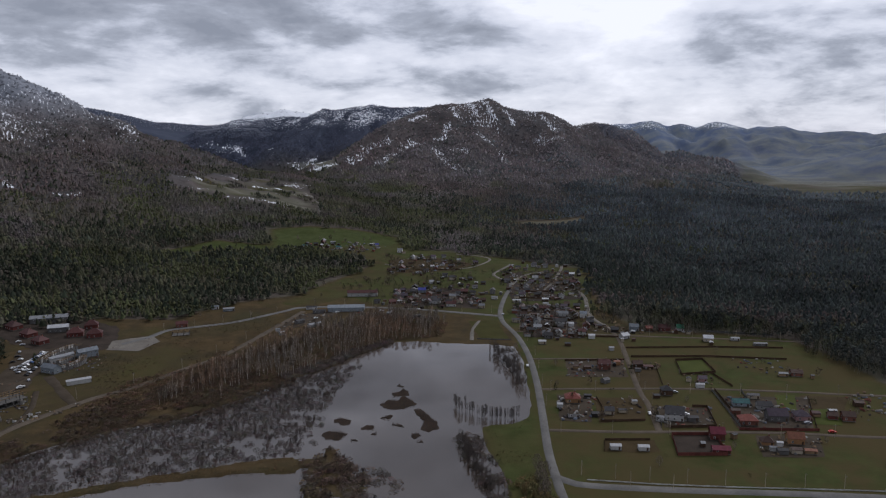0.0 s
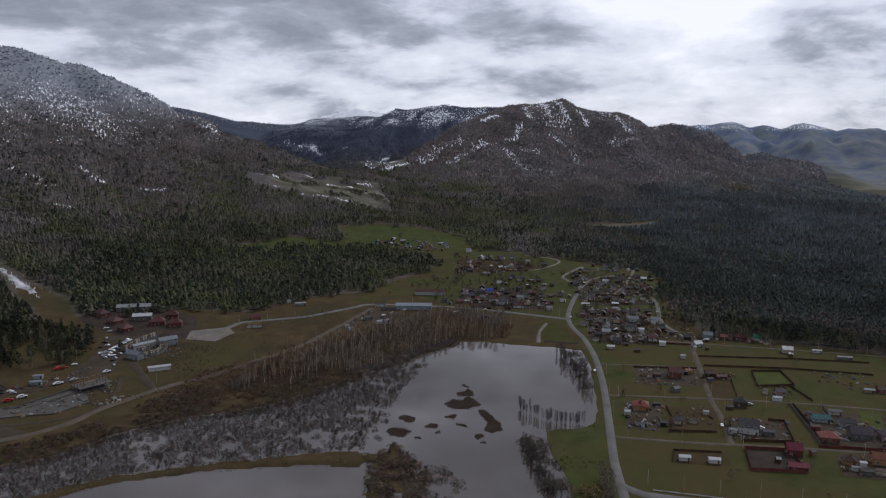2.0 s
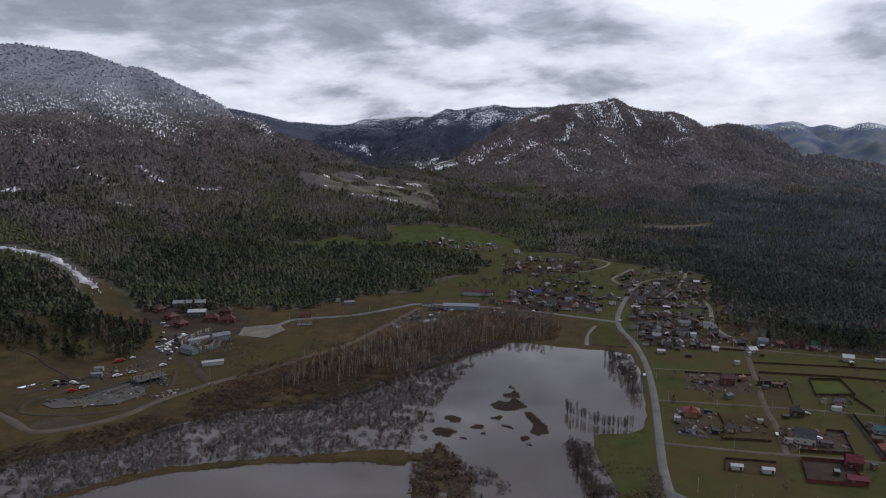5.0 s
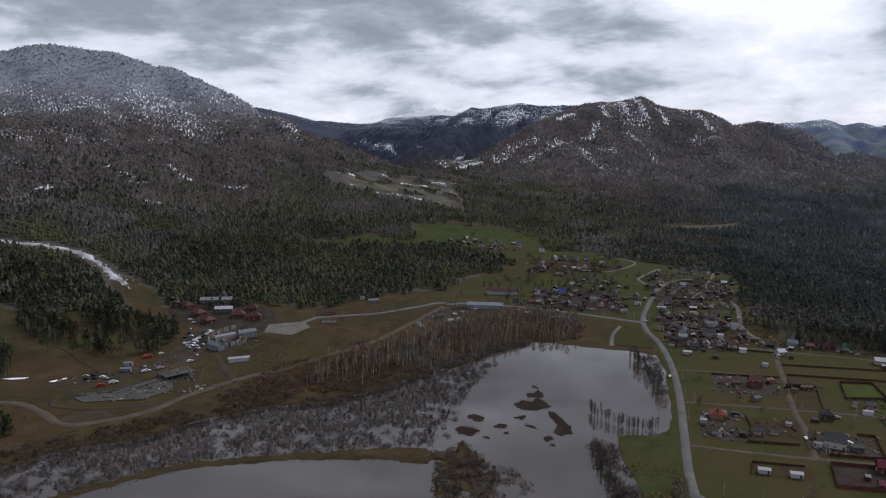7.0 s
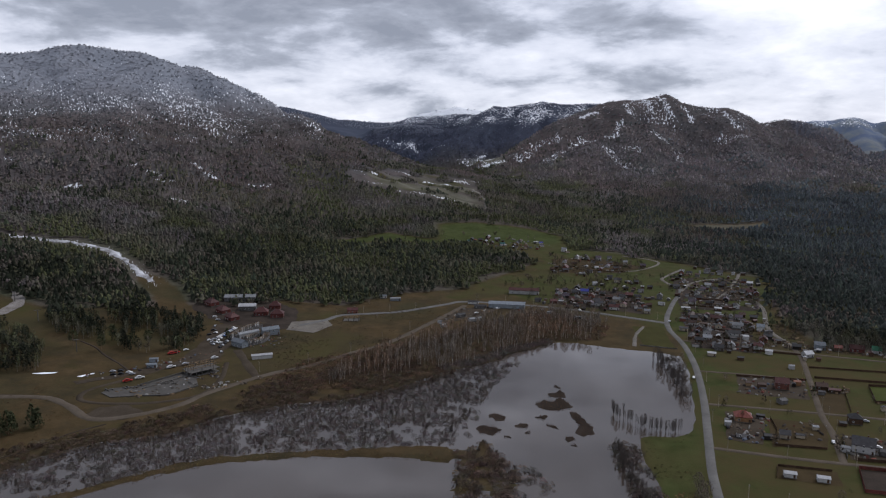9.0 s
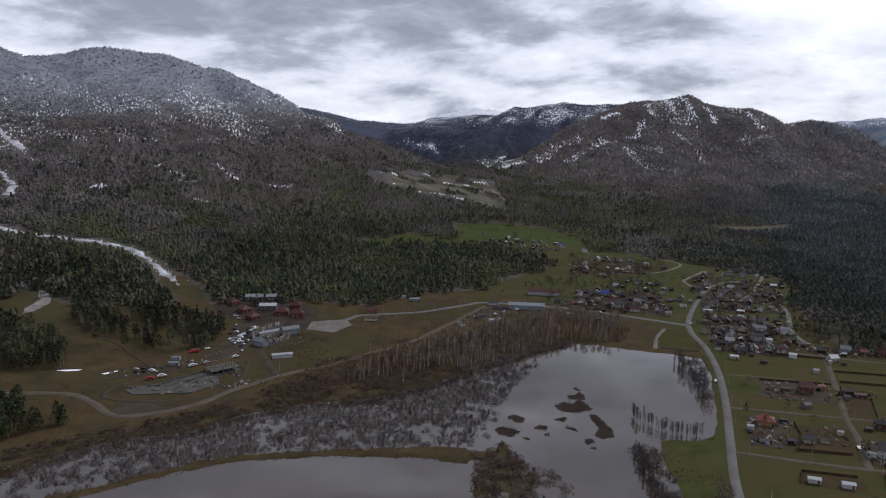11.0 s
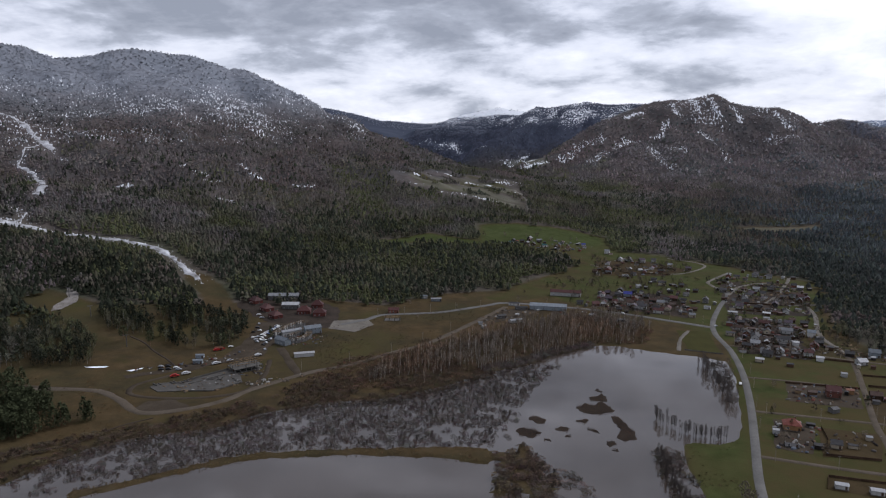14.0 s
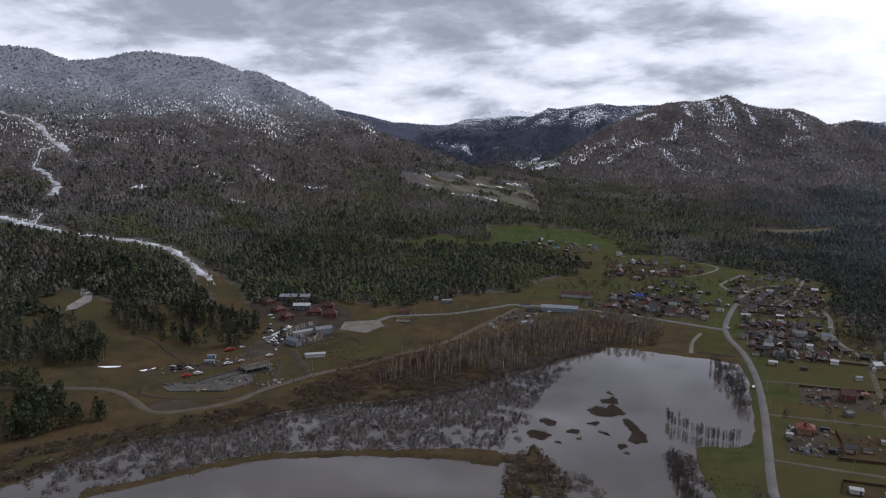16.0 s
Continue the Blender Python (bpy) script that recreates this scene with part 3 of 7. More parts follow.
def make_ground():
    xs = spaced([(-4800, 90), (-2200, 26), (-1500, 13), (-900, 9), (-420, 5), (-250, 2.5), (60, 2.5), (110, 5), (420, 5), (900, 13), (1500, 16), (2200, 30), (4800, 90)])
    ys = spaced([(-2500, 200), (0, 40), (230, 5), (260, 2.5), (380, 2.5), (440, 5), (760, 5), (1000, 12), (2600, 13), (3000, 18), (4000, 26), (5000, 60)])
    x, y = np.meshgrid(xs, ys)
    x, y = x.ravel(), y.ravel()
    z = land(x, y)
    # the lake bed, the reed bank and the thicket in it, the lake isles
    bed = within(x, y, LAKE, 9)
    z = z * (1 - bed) - 1.6 * np.clip(bed * 2 - 0.62, 0, 1)
    bank_ = np.maximum(within(x, y, BAR, 5) * (0.85 + 0.3 * fbm(x, y, 16, 2, 28.0)), np.clip(within(x + 7 * fbm(x, y, 22, 3, 41.0), y + 7 * fbm(x, y, 22, 3, 42.0), CLUMP, 10) * (0.55 + 0.45 * fbm(x, y, 18, 2, 29.0)), 0, 0.6))
    z = np.where(bank_ > 0.35, np.maximum(z, -0.6 + 1.5 * bank_), z)
    green = np.maximum(within(x, y, GREEN, 7), within(x, y, MEADOW, 14))
    green = np.maximum(green, within(x, y, PENINSULA, 6))
    green = np.maximum(green, 0.55 * within(x, y, VILLAGE, 20) + 0.25 * fbm(x, y, 90, 3, 4.0) * within(x, y, VILLAGE, 20))
    open_ = within(x, y, OPEN, 10)
    green = np.maximum(green, open_ * (0.62 + 0.25 * fbm(x, y, 60, 3, 25.0)) * np.clip((y - 690) / 50, 0, 1) * np.clip((x + 160) / 80, 0, 1))
    green = np.maximum(green, open_ * np.clip(0.1 + 0.55 * fbm(x, y, 70, 3, 26.0), 0, 0.4) * np.clip((-140 - x) / 60, 0, 1))
    dry = np.maximum(open_, bank_ * 0.9)
    far = within(x, y, FAR_PLAIN, 120)
    dry = np.maximum(dry, within(x, y, FIELDS, 40) * 0.35)
    dry = np.maximum(dry, within(x, y, CLEARING, 20))
    dry = np.maximum(dry, far * (0.5 + 0.4 * fbm(x, y, 500, 3, 5.0)))
    dry = np.maximum(dry, np.clip(1.3 - near_line(x, y, SKI_FOOT) / 18, 0, 1))
    green = np.maximum(green, within(x, y, FIELDS, 40) * (0.4 + 0.4 * fbm(x, y, 160, 2, 6.0)))
    green = np.maximum(green, far * (0.55 + 0.5 * fbm(x, y, 420, 3, 8.0)))
    west = np.clip((-60 - x) / 80, 0, 1) * np.clip((720 - y) / 60, 0, 1)
    green = np.maximum(green, open_ * west * (0.26 + 0.45 * fbm(x, y, 110, 3, 2.0)) * np.clip((y - 430) / 80, 0, 1))
    dry = dry * (1 - 0.3 * np.clip(within(x, y, LAKE, 14) * 2 - 0.5, 0, 1))
    snow = snow_amount(x, y, z)
    litter = np.clip((z - 35) / 60, 0, 1) * (1 - 0.8 * np.clip((np.hypot(x, y) - 2950) / 200, 0, 1) * (x < 1000))
    stubble = np.maximum(within(x, y, FIELDS, 40) * (0.42 + 0.45 * fbm(x * 0.5 + y * 0.3, y * 2.2, 120, 3, 26.0)), np.maximum(within(x, y, SNOWY_FIELD, 30), within(x, y, HIGH_FIELD, 40)) * 0.9)
    stubble = np.maximum(stubble, np.maximum(within(x, y, CLEARING, 15) * 0.50, far * (0.55 + 0.4 * fbm(x * 0.5, y * 1.6, 300, 3, 43.0))))
    w = len(xs)
    k = (np.arange(len(ys) - 1)[:, None] * w + np.arange(w - 1)).ravel()
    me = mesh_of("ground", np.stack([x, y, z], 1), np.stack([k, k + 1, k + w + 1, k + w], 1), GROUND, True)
    # How much haze blue the far ground takes, kept in cover's alpha
    haze_share = np.clip((np.hypot(x, y) - 2500 - 420 * (x < 900)) / np.where(x < 900, 250, 700), 0, np.where(x < 900, 0.80, 0.92)) * (1 - 0.3 * far)
    paint(me, "cover", np.stack([green, dry, snow], 1), haze_share)
    paint(me, "litter", np.stack([litter, stubble, np.maximum(np.maximum(within(x, y, MEADOW, 12), 0.45 * within(x, y, PENINSULA, 8)), 0.6 * within(x, y, VILLAGE, 30))], 1),
          np.clip((z - 215) / 140, 0, 0.65) * np.clip((-350 - x) / 150, 0, 1) * np.clip((2900 - y) / 300, 0, 1))
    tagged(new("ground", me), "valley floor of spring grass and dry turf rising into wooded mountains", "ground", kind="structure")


make_ground()


def flat_ring(name, pts, z, mat, rag=0.0, step=4.0, seed=0.0, thick=0.0):
    """A flat sheet inside a ring of points, its edge broken up by rag metres, lying z above the ground."""
    ring = []
    for (x0, y0), (x1, y1) in zip(pts, pts[1:] + pts[:1]):
        n_ = max(1, int(math.hypot(x1 - x0, y1 - y0) / step))
        for i in range(n_):
            ring.append((x0 + (x1 - x0) * i / n_, y0 + (y1 - y0) * i / n_))
    px, py = np.array([p[0] for p in ring]), np.array([p[1] for p in ring])
    if rag:
        px, py = px + rag * fbm(px, py, 14, 3, seed), py + rag * fbm(px, py, 14, 3, seed + 5)
    bm = bmesh.new()
    face = bm.faces.new([bm.verts.new((a, b, 0)) for a, b in zip(px, py)])
    if face.normal.z < 0 or face.calc_area() and face.normal.length == 0:
        face.normal_flip()
    bm.normal_update()
    if face.normal.z < 0:
        face.normal_flip()
    bmesh.ops.triangulate(bm, faces=bm.faces[:])
    for v in bm.verts:
        v.co.z = z
    if thick:
        bmesh.ops.solidify(bm, geom=bm.faces[:], thickness=thick)
    me = bpy.data.meshes.new(name)
    bm.to_mesh(me)
    bm.free()
    me.materials.append(mat)
    return me


water = new("water", flat_ring("water", [(150, 640), (150, 120), (-420, 120), (-420, 300), (-300, 470), (-20, 640)], -0.25, WATER))
tagged(water, "still grey-brown lake and flooded marsh reflecting the clouds", "lake", kind="structure")


def smooth_line(pts, step=6.0):
    """A soft curve through points."""
    p = [Vector(q) for q in pts]
    p = [p[0] * 2 - p[1]] + p + [p[-1] * 2 - p[-2]]
    out = []
    for a, b, c, d in zip(p, p[1:], p[2:], p[3:]):
        n_ = max(2, int((c - b).length / step))
        for i in range(n_):
            t = i / n_
            out.append(0.5 * ((2 * b) + (c - a) * t + (2 * a - 5 * b + 4 * c - d) * t * t + (3 * b - a - 3 * c + d) * t ** 3))
    return out + [p[-2]]


def height(x, y):
    return float(land(np.array([x]), np.array([y]))[0])


def strip(name, pts, width, z, mat, ragged=0.0, crown=0.08):
    """A road: crowned strip with sloping shoulders that follows the land."""
    line = smooth_line(pts)
    verts, faces = [], []
    prof = ((-0.62, -0.5), (-0.5, 0.0), (0.0, crown), (0.5, 0.0), (0.62, -0.5))
    for i, p in enumerate(line):
        q = (line[min(i + 1, len(line) - 1)] - line[max(i - 1, 0)]).normalized()
        side = Vector((q.y, -q.x))
        w = width * (1 + ragged * math.sin(i * 1.7) * math.sin(i * 0.6 + 2))
        for a, h in prof:
            s = p + side * (a * w)
            verts.append((s.x, s.y, height(p.x, p.y) + z + h))
        if i:
            k = (i - 1) * 5
            faces += [(k + j, k + j + 5, k + j + 6, k + j + 1) for j in range(4)]
    return new(name, mesh_of(name, verts, [f[::-1] for f in faces], mat))


def road(name, pts, width, z, mat, label, ragged=0.0):
    return tagged(strip(name, pts, width, z, mat, ragged), label, "road", kind="structure")


MAIN = [(84, 200), (90, 300), (92, 321), (96, 353), (105, 401), (116, 461), (125, 526), (128, 584), (125, 634), (131, 679), (149, 743), (166, 793), (170, 822)]
road("road", MAIN, 4.3, 0.30, ASPHALT, "worn grey asphalt road along the lake shore")
road("road_west", [(127, 655), (81, 678), (36, 698), (-5, 709), (-70, 717), (-91, 702), (-130, 666), (-154, 655), (-187, 643), (-197, 622), (-215, 600)], 5.5, 0.26, ASPHALT,
     "grey asphalt road from the junction to the lodges")
road("track_bank", [(-70, 700), (-96, 623), (-121, 557), (-146, 522), (-167, 490), (-189, 469), (-206, 445), (-219, 422), (-226, 402), (-243, 383), (-268, 372), (-299, 391), (-329, 401), (-398, 387), (-520, 360)], 5.0, 0.32, TRACK,
     "muddy track on a low bank above the marsh", 0.15)
road("track_hut", [(-240, 520), (-226, 500), (-206, 471), (-194, 455)], 6.0, 0.22, MUD, "muddy side track through dry grass", 0.2)
road("lane_1", [(112, 450), (172, 444), (230, 436), (284, 424), (343, 409), (480, 385)], 3.0, 0.22, TRACK, "worn earth and gravel lane between grassy plots")
road("lane_2", [(102, 382), (146, 374), (195, 368), (244, 360), (294, 348), (420, 325)], 3.2, 0.22, TRACK, "worn earth and gravel lane between grassy plots")
road("lane_3", [(91, 326), (98, 318), (108, 313), (148, 304), (202, 294), (245, 285), (380, 255)], 5.2, 0.24, ASPHALT, "grey asphalt side road at the edge of the plots")
road("lane_4", [(130, 598), (173, 588), (220, 573), (290, 555), (353, 538), (400, 520)], 3.0, 0.22, TRACK, "worn earth and gravel lane below the village")
road("lane_5", [(125, 517), (156, 514), (190, 508)], 2.6, 0.20, TRACK, "narrow gravel drive across the grass")
road("lane_6", [(216, 590), (214, 564), (199, 503), (183, 441), (178, 411), (168, 371)], 3.6, 0.26, TRACK, "gravel cross lane between the plots")
road("lane_7", [(168, 815), (160, 851), (161, 878), (196, 940)], 4.0, 0.22, GRAVEL, "pale village street of gravel")
road("lane_8", [(168, 800), (188, 847), (212, 871), (235, 880)], 3.6, 0.24, GRAVEL, "pale village street of gravel")
road("lane_9", [(199, 767), (223, 813), (255, 894), (268, 925), (300, 930)], 3.6, 0.22, GRAVEL, "pale curved village street of gravel")
road("lane_10", [(252, 765), (238, 761), (234, 723), (215, 645), (217, 602), (216, 585)], 3.8, 0.22, GRAVEL, "pale village street at the wood's edge")
road("lane_11", [(195, 762), (225, 762), (262, 772)], 3.0, 0.20, GRAVEL, "narrow village street")
road("lane_12", [(60, 905), (56, 960), (68, 1010)], 4.5, 0.25, GRAVEL, "pale gravel lane above the village")
road("lane_13", [(20, 955), (60, 930), (110, 915), (150, 940), (175, 1000), (130, 1030)], 3.4, 0.25, GRAVEL, "looping gravel lane round new plots")
road("track_field", [(-151, 1645), (-124, 1558), (-101, 1422), (-79, 1262)], 6.0, 0.8, GRAVEL, "pale track down through the hill fields", 0.2)
road("path_shore", [(86, 575), (92, 610), (103, 640)], 3.0, 0.18, GRAVEL, "pale footpath to the shore", 0.3)
road("path_meadow", [(-560, 372), (-430, 392), (-330, 402)], 3.5, 0.22, MUD, "muddy track across the foot of the ski slope", 0.2)


def snow_run(name, pts, width, label, grow=(1.0, 1.0)):
    """A ragged ribbon of packed snow that lies on the slope."""
    line = smooth_line(pts, 5.0)
    verts, faces = [], []
    for i, p in enumerate(line):
        q = (line[min(i + 1, len(line) - 1)] - line[max(i - 1, 0)]).normalized()
        side = Vector((q.y, -q.x))
        w = width * (grow[0] + (grow[1] - grow[0]) * i / len(line)) * (0.8 + 0.3 * math.sin(i * 0.37) + 0.4 * math.sin(i * 2.1 + 1) * math.sin(i * 0.8))
        off = 0.15 * width * math.sin(i * 1.3) * math.sin(i * 0.23)
        for a, h in ((-0.5, -0.4), (-0.3, 0.6), (0.0, 0.7), (0.3, 0.6), (0.5, -0.4)):
            s = p + side * (a * w + off)
            verts.append((s.x, s.y, height(s.x, s.y) + h))
        if i:
            k = (i - 1) * 5
            faces += [(k + j + 1, k + j + 6, k + j + 5, k + j) for j in range(4)]
    tagged(new(name, mesh_of(name, verts, faces, DIRTY_SNOW)), label, "snow", kind="structure")


snow_run("ski_run", SKI_RUN, 11.0, "strip of old snow left on the ski run", (1.5, 0.8))
snow_run("ski_run_2", UPPER_RUN[:-1], 13.0, "steep strip of old snow between the trees", (0.5, 1.5))
snow_run("ski_run_3", MIDDLE_RUN[2:], 11.0, "winding strip of old snow in the wood", (0.5, 1.4))
snow_run("ski_run_4", LOWER_RUN, 5.0, "narrow winding strip of old snow in the wood")
snow_run("ski_run_5", MIDDLE_RUN[:3], 3.5, "thin broken strip of old snow in the wood")


def patch(name, pts, mat, label, z=0.15, rag=0.6, category="field", seed=1.0):
    me = flat_ring(name, pts, 0, mat, rag, 3.0, seed)
    for v in me.vertices:
        v.co.z = height(v.co.x, v.co.y) + z
    return tagged(new(name, me), label, category, kind="structure")


patch("yard", [(-226, 611), (-196, 625), (-184, 605), (-194, 578), (-222, 584)], GRAVEL, "grey gravel yard beside the road", 0.2, 0.8, "yard")
road("road_site", [(-250, 604), (-253, 567), (-254, 527), (-257, 504), (-267, 478), (-276, 466), (-285, 447), (-296, 430), (-303, 416), (-298, 402), (-284, 397), (-258, 399), (-236, 407), (-221, 421), (-222, 452), (-234, 488)], 3.4, 0.28, MUD,
     "wet muddy site road looping round the foundation", 0.12)
patch("turning_place", [(-278, 379), (-275, 391), (-260, 396), (-243, 388), (-247, 373), (-263, 372)], MUD, "wet muddy turning place below the site", 0.2, 2.0, "yard")
patch("car_park", [(-262, 592), (-244, 578), (-250, 520), (-244, 497), (-268, 470), (-318, 426), (-324, 432), (-296, 458), (-274, 485), (-280, 545), (-292, 585)], MUD, "muddy gravel car park by the lodges", 0.2, 1.5, "yard")

# ---- woods ----


def leafless(shards, wide=0.5, low=0.25, slim=0.05, trunk=True, seed=0):
    """Unit bare birch or aspen: a thin trunk, and limbs and twigs as slim blades that spread upwards."""
    g = np.random.default_rng(seed + 50)
    v, f, bark = [], [], []
    if trunk:
        for a in range(3):
            th = a * 2.1
            v += [(0.016 * math.cos(th), 0.016 * math.sin(th), 0.0), (0.006 * math.cos(th), 0.006 * math.sin(th), 0.8)]
            bark += [1, 1]
        for a in range(3):
            b = (a + 1) % 3
            f += [(2 * a, 2 * b, 2 * b + 1), (2 * a, 2 * b + 1, 2 * a + 1)]
    for i in range(shards):
        z0 = low + (0.95 - low) * (i + g.uniform(0, 0.8)) / shards
        th = i * 2.4 + g.uniform(-0.4, 0.4)
        reach = wide * (0.35 + 0.65 * math.sin(math.pi * min(1, (z0 - low) / (1 - low) * 0.9 + 0.1))) * g.uniform(0.5, 1.0)
        z1 = min(1.0, z0 + g.uniform(0.12, 0.3))
        r0 = reach * g.uniform(0.0, 0.35)
        a, b = np.array((r0 * math.cos(th), r0 * math.sin(th), z0)), np.array((reach * math.cos(th), reach * math.sin(th), z1))
        side = np.array((-math.sin(th + 0.6), math.cos(th + 0.6), g.uniform(-0.4, 0.4))) * slim * g.uniform(0.6, 1.5)
        k = len(v)
        v += [tuple(a), tuple((a + b) / 2 + side), tuple(b), tuple((a + b) / 2 - side * 0.7)]
        f += [(k, k + 1, k + 2), (k, k + 2, k + 3)]
        bark += [0] * 4
    return np.array(v), np.array(f), np.array(bark)


def clumpy(n_, shape, size, trunk=False, seed=0, upright=1.0):
    """Unit crown of many small ragged clumps with gaps: 'round' for broadleaves and pines, 'cone' for firs."""
    g = np.random.default_rng(seed + 130)
    v, f, bark = [], [], []
    if trunk:
        for a in range(3):
            th = a * 2.1
            v += [(0.016 * math.cos(th), 0.016 * math.sin(th), 0.0), (0.008 * math.cos(th), 0.008 * math.sin(th), 0.75)]
            bark += [1, 1]
        for a in range(3):
            b = (a + 1) % 3
            f += [(2 * a, 2 * b, 2 * b + 1), (2 * a, 2 * b + 1, 2 * a + 1)]
    for i in range(n_):
        u = (i + g.uniform(0, 1)) / n_
        if shape == "cone":
            z, r = 0.10 + 0.86 * u, 0.46 * (1 - u) ** 0.75 + 0.03
        elif shape == "pine":
            z, r = 0.34 + 0.60 * u, 0.44 * math.sqrt(max(0.02, 1 - (2 * u - 0.9) ** 2 * 0.85))
        else:
            z, r = 0.22 + 0.72 * u, 0.46 * math.sqrt(max(0.02, 1 - (2 * u - 0.95) ** 2 * 0.9))
        th, r = i * 2.4 + g.uniform(-0.5, 0.5), r * math.sqrt(g.uniform(0.25, 1.0))
        c = np.array((r * math.cos(th), r * math.sin(th), z))
        k = len(v)
        tri = g.normal(0, 1, (3, 3))
        tri = tri - tri.mean(0)
        tri = tri / np.abs(tri).max() * size * g.uniform(0.7, 1.3) * np.array((1, 1, 0.55 * upright))
        v += [tuple(c + t) for t in tri]
        f.append((k, k + 1, k + 2))
        bark += [0, 0, 0]
    return np.array(v), np.array(f), np.array(bark)


def crown(points, seed=0, rings=3, blunt=0.26, wide=0.48):
    """Unit closed crown seen from afar: a ragged dome of boughs, pointed or blunt."""
    g = np.random.default_rng(seed + 230)
    v, f = [(g.uniform(-0.05, 0.05), g.uniform(-0.05, 0.05), 1.0)], []
    levels = ((0.80, blunt), (0.34, wide))[:rings] if rings > 1 else ((0.35, 0.5),)
    for z, rad in levels:
        turn = g.uniform(0, 6.28)
        for j in range(points):
            th = turn + j * 2 * math.pi / points + g.uniform(-0.25, 0.25)
            r = rad * g.uniform(0.62, 1.25)
            v.append((r * math.cos(th), r * math.sin(th), z + g.uniform(-0.11, 0.11)))
    f += [(0, 1 + j, 1 + (j + 1) % points) for j in range(points)]
    for k in range(len(levels) - 1):
        a, b = 1 + k * points, 1 + (k + 1) * points
        for j in range(points):
            i = (j + 1) % points
            f += [(a + j, b + j, b + i), (a + j, b + i, a + i)]
    return np.array(v), np.array(f), np.zeros(len(v))


def planted(name, forms, x, y, z, tall, wide, tints, barks, mat, seed=0):
    """One mesh of many plants: each takes one of the forms, turned, leaning a little and sized."""
    g = np.random.default_rng(seed)
    which = g.integers(0, len(forms), len(x))
    allv, allf, allc, base = [], [], [], 0
    for k, (fv, ff, fb) in enumerate(forms):
        m = np.nonzero(which == k)[0]
        if not len(m):
            continue
        th = g.uniform(0, 6.28, len(m))
        c, s = np.cos(th)[:, None], np.sin(th)[:, None]
        vx, vy, vz = fv[None, :, 0], fv[None, :, 1], fv[None, :, 2]
        w, h = wide[m][:, None], tall[m][:, None]
        lean = g.normal(0, 0.03, (2, len(m), 1))
        px = (vx * c - vy * s) * w + lean[0] * vz * h + x[m][:, None]
        py = (vx * s + vy * c) * w + lean[1] * vz * h + y[m][:, None]
        pz = vz * h + z[m][:, None]
        allv.append(np.stack([px, py, pz], 2).reshape(-1, 3))
        n_ = len(fv)
        allf.append((ff[None] + (np.arange(len(m)) * n_)[:, None, None] + base).reshape(-1, 3))
        col = np.where(fb[None, :, None] > 0, barks[m][:, None, :], tints[m][:, None, :])
        allc.append(col.reshape(-1, 3))
        base += n_ * len(m)
    me = mesh_of(name, np.concatenate(allv), np.concatenate(allf), mat)
    paint(me, "tint", np.concatenate(allc))
    return me


def strewn(x0, x1, y0, y1, gap, seed):
    """Uneven places about gap metres apart."""
    g = np.random.default_rng(seed)
    xs, ys = np.meshgrid(np.arange(x0, x1, gap), np.arange(y0, y1, gap))
    xs = xs + (np.arange(xs.shape[0])[:, None] % 2) * gap / 2
    n_ = xs.size
    return xs.ravel() + g.uniform(-0.48, 0.48, n_) * gap, ys.ravel() + g.uniform(-0.48, 0.48, n_) * gap


PINE = np.array((0.033, 0.037, 0.026))
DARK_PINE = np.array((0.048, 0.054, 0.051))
# Next two colours carry painted haze: paler pines, then blue for far woods
HAZY_PINE = np.array((0.066, 0.075, 0.080))
FAR_HAZE = np.array((0.058, 0.064, 0.096))
BIRCH_BUD = np.array((0.079, 0.083, 0.044))
GREY_TWIG = np.array((0.118, 0.108, 0.104))
BROWN_TWIG = np.array((0.110, 0.088, 0.081))
FROST = np.array((0.37, 0.395, 0.45))
WOOD_W = [(-561, 554), (-482, 536), (-415, 503), (-387, 485), (-364, 448), (-391, 430), (-436, 420), (-640, 400), (-640, 560)]
WOOD_M = [(-491, 640), (-410, 636), (-346, 591), (-300, 580), (-287, 545), (-285, 515), (-309, 500), (-329, 500), (-350, 520), (-395, 512), (-428, 544), (-450, 576)]


def wooded(x, y):
    """Where trees grow: outside the open land, the runs and fields."""
    ex, ey = x + 17 * fbm(x, y, 46, 3, 71.0), y + 17 * fbm(x, y, 46, 3, 72.0)
    stray = (fbm(x, y, 13, 2, 73.0) > 0.62) & inside(x, y, [(205, 690), (235, 600), (250, 585), (310, 565), (330, 560), (320, 700), (320, 900), (250, 940), (262, 880), (252, 800), (240, 740)])
    keep = ~inside(ex, ey, OPEN) | stray | inside(x, y, WOOD_W) | (inside(x, y, WOOD_M))
    for line_, w in ((SKI_RUN, 13), (UPPER_RUN, 11), (MIDDLE_RUN, 8), (LOWER_RUN, 7), (GULLY, 3), (SKI_FOOT, 20)):
        keep &= along(x, y, line_, 40) > w
    keep &= ~inside(x, y, FIELDS) | (fbm(x, y, 60, 2, 21.0) > 0.42)
    keep &= ~inside(x, y, SNOWY_FIELD) & ~inside(x, y, CLEARING) & ~inside(x, y, HIGH_FIELD)
    keep &= ~inside(x, y, FAR_PLAIN) & ~((x > 1250) & (np.hypot(x, y) > 3500))
    keep &= ~(inside(x, y, WOOD_M) & (y < 590) & (fbm(x, y, 34, 2, 44.0) < -0.25)) & ~(inside(x, y, WOOD_W) & (fbm(x, y, 40, 2, 45.0) < -0.5))
    return keep & (y > 250)


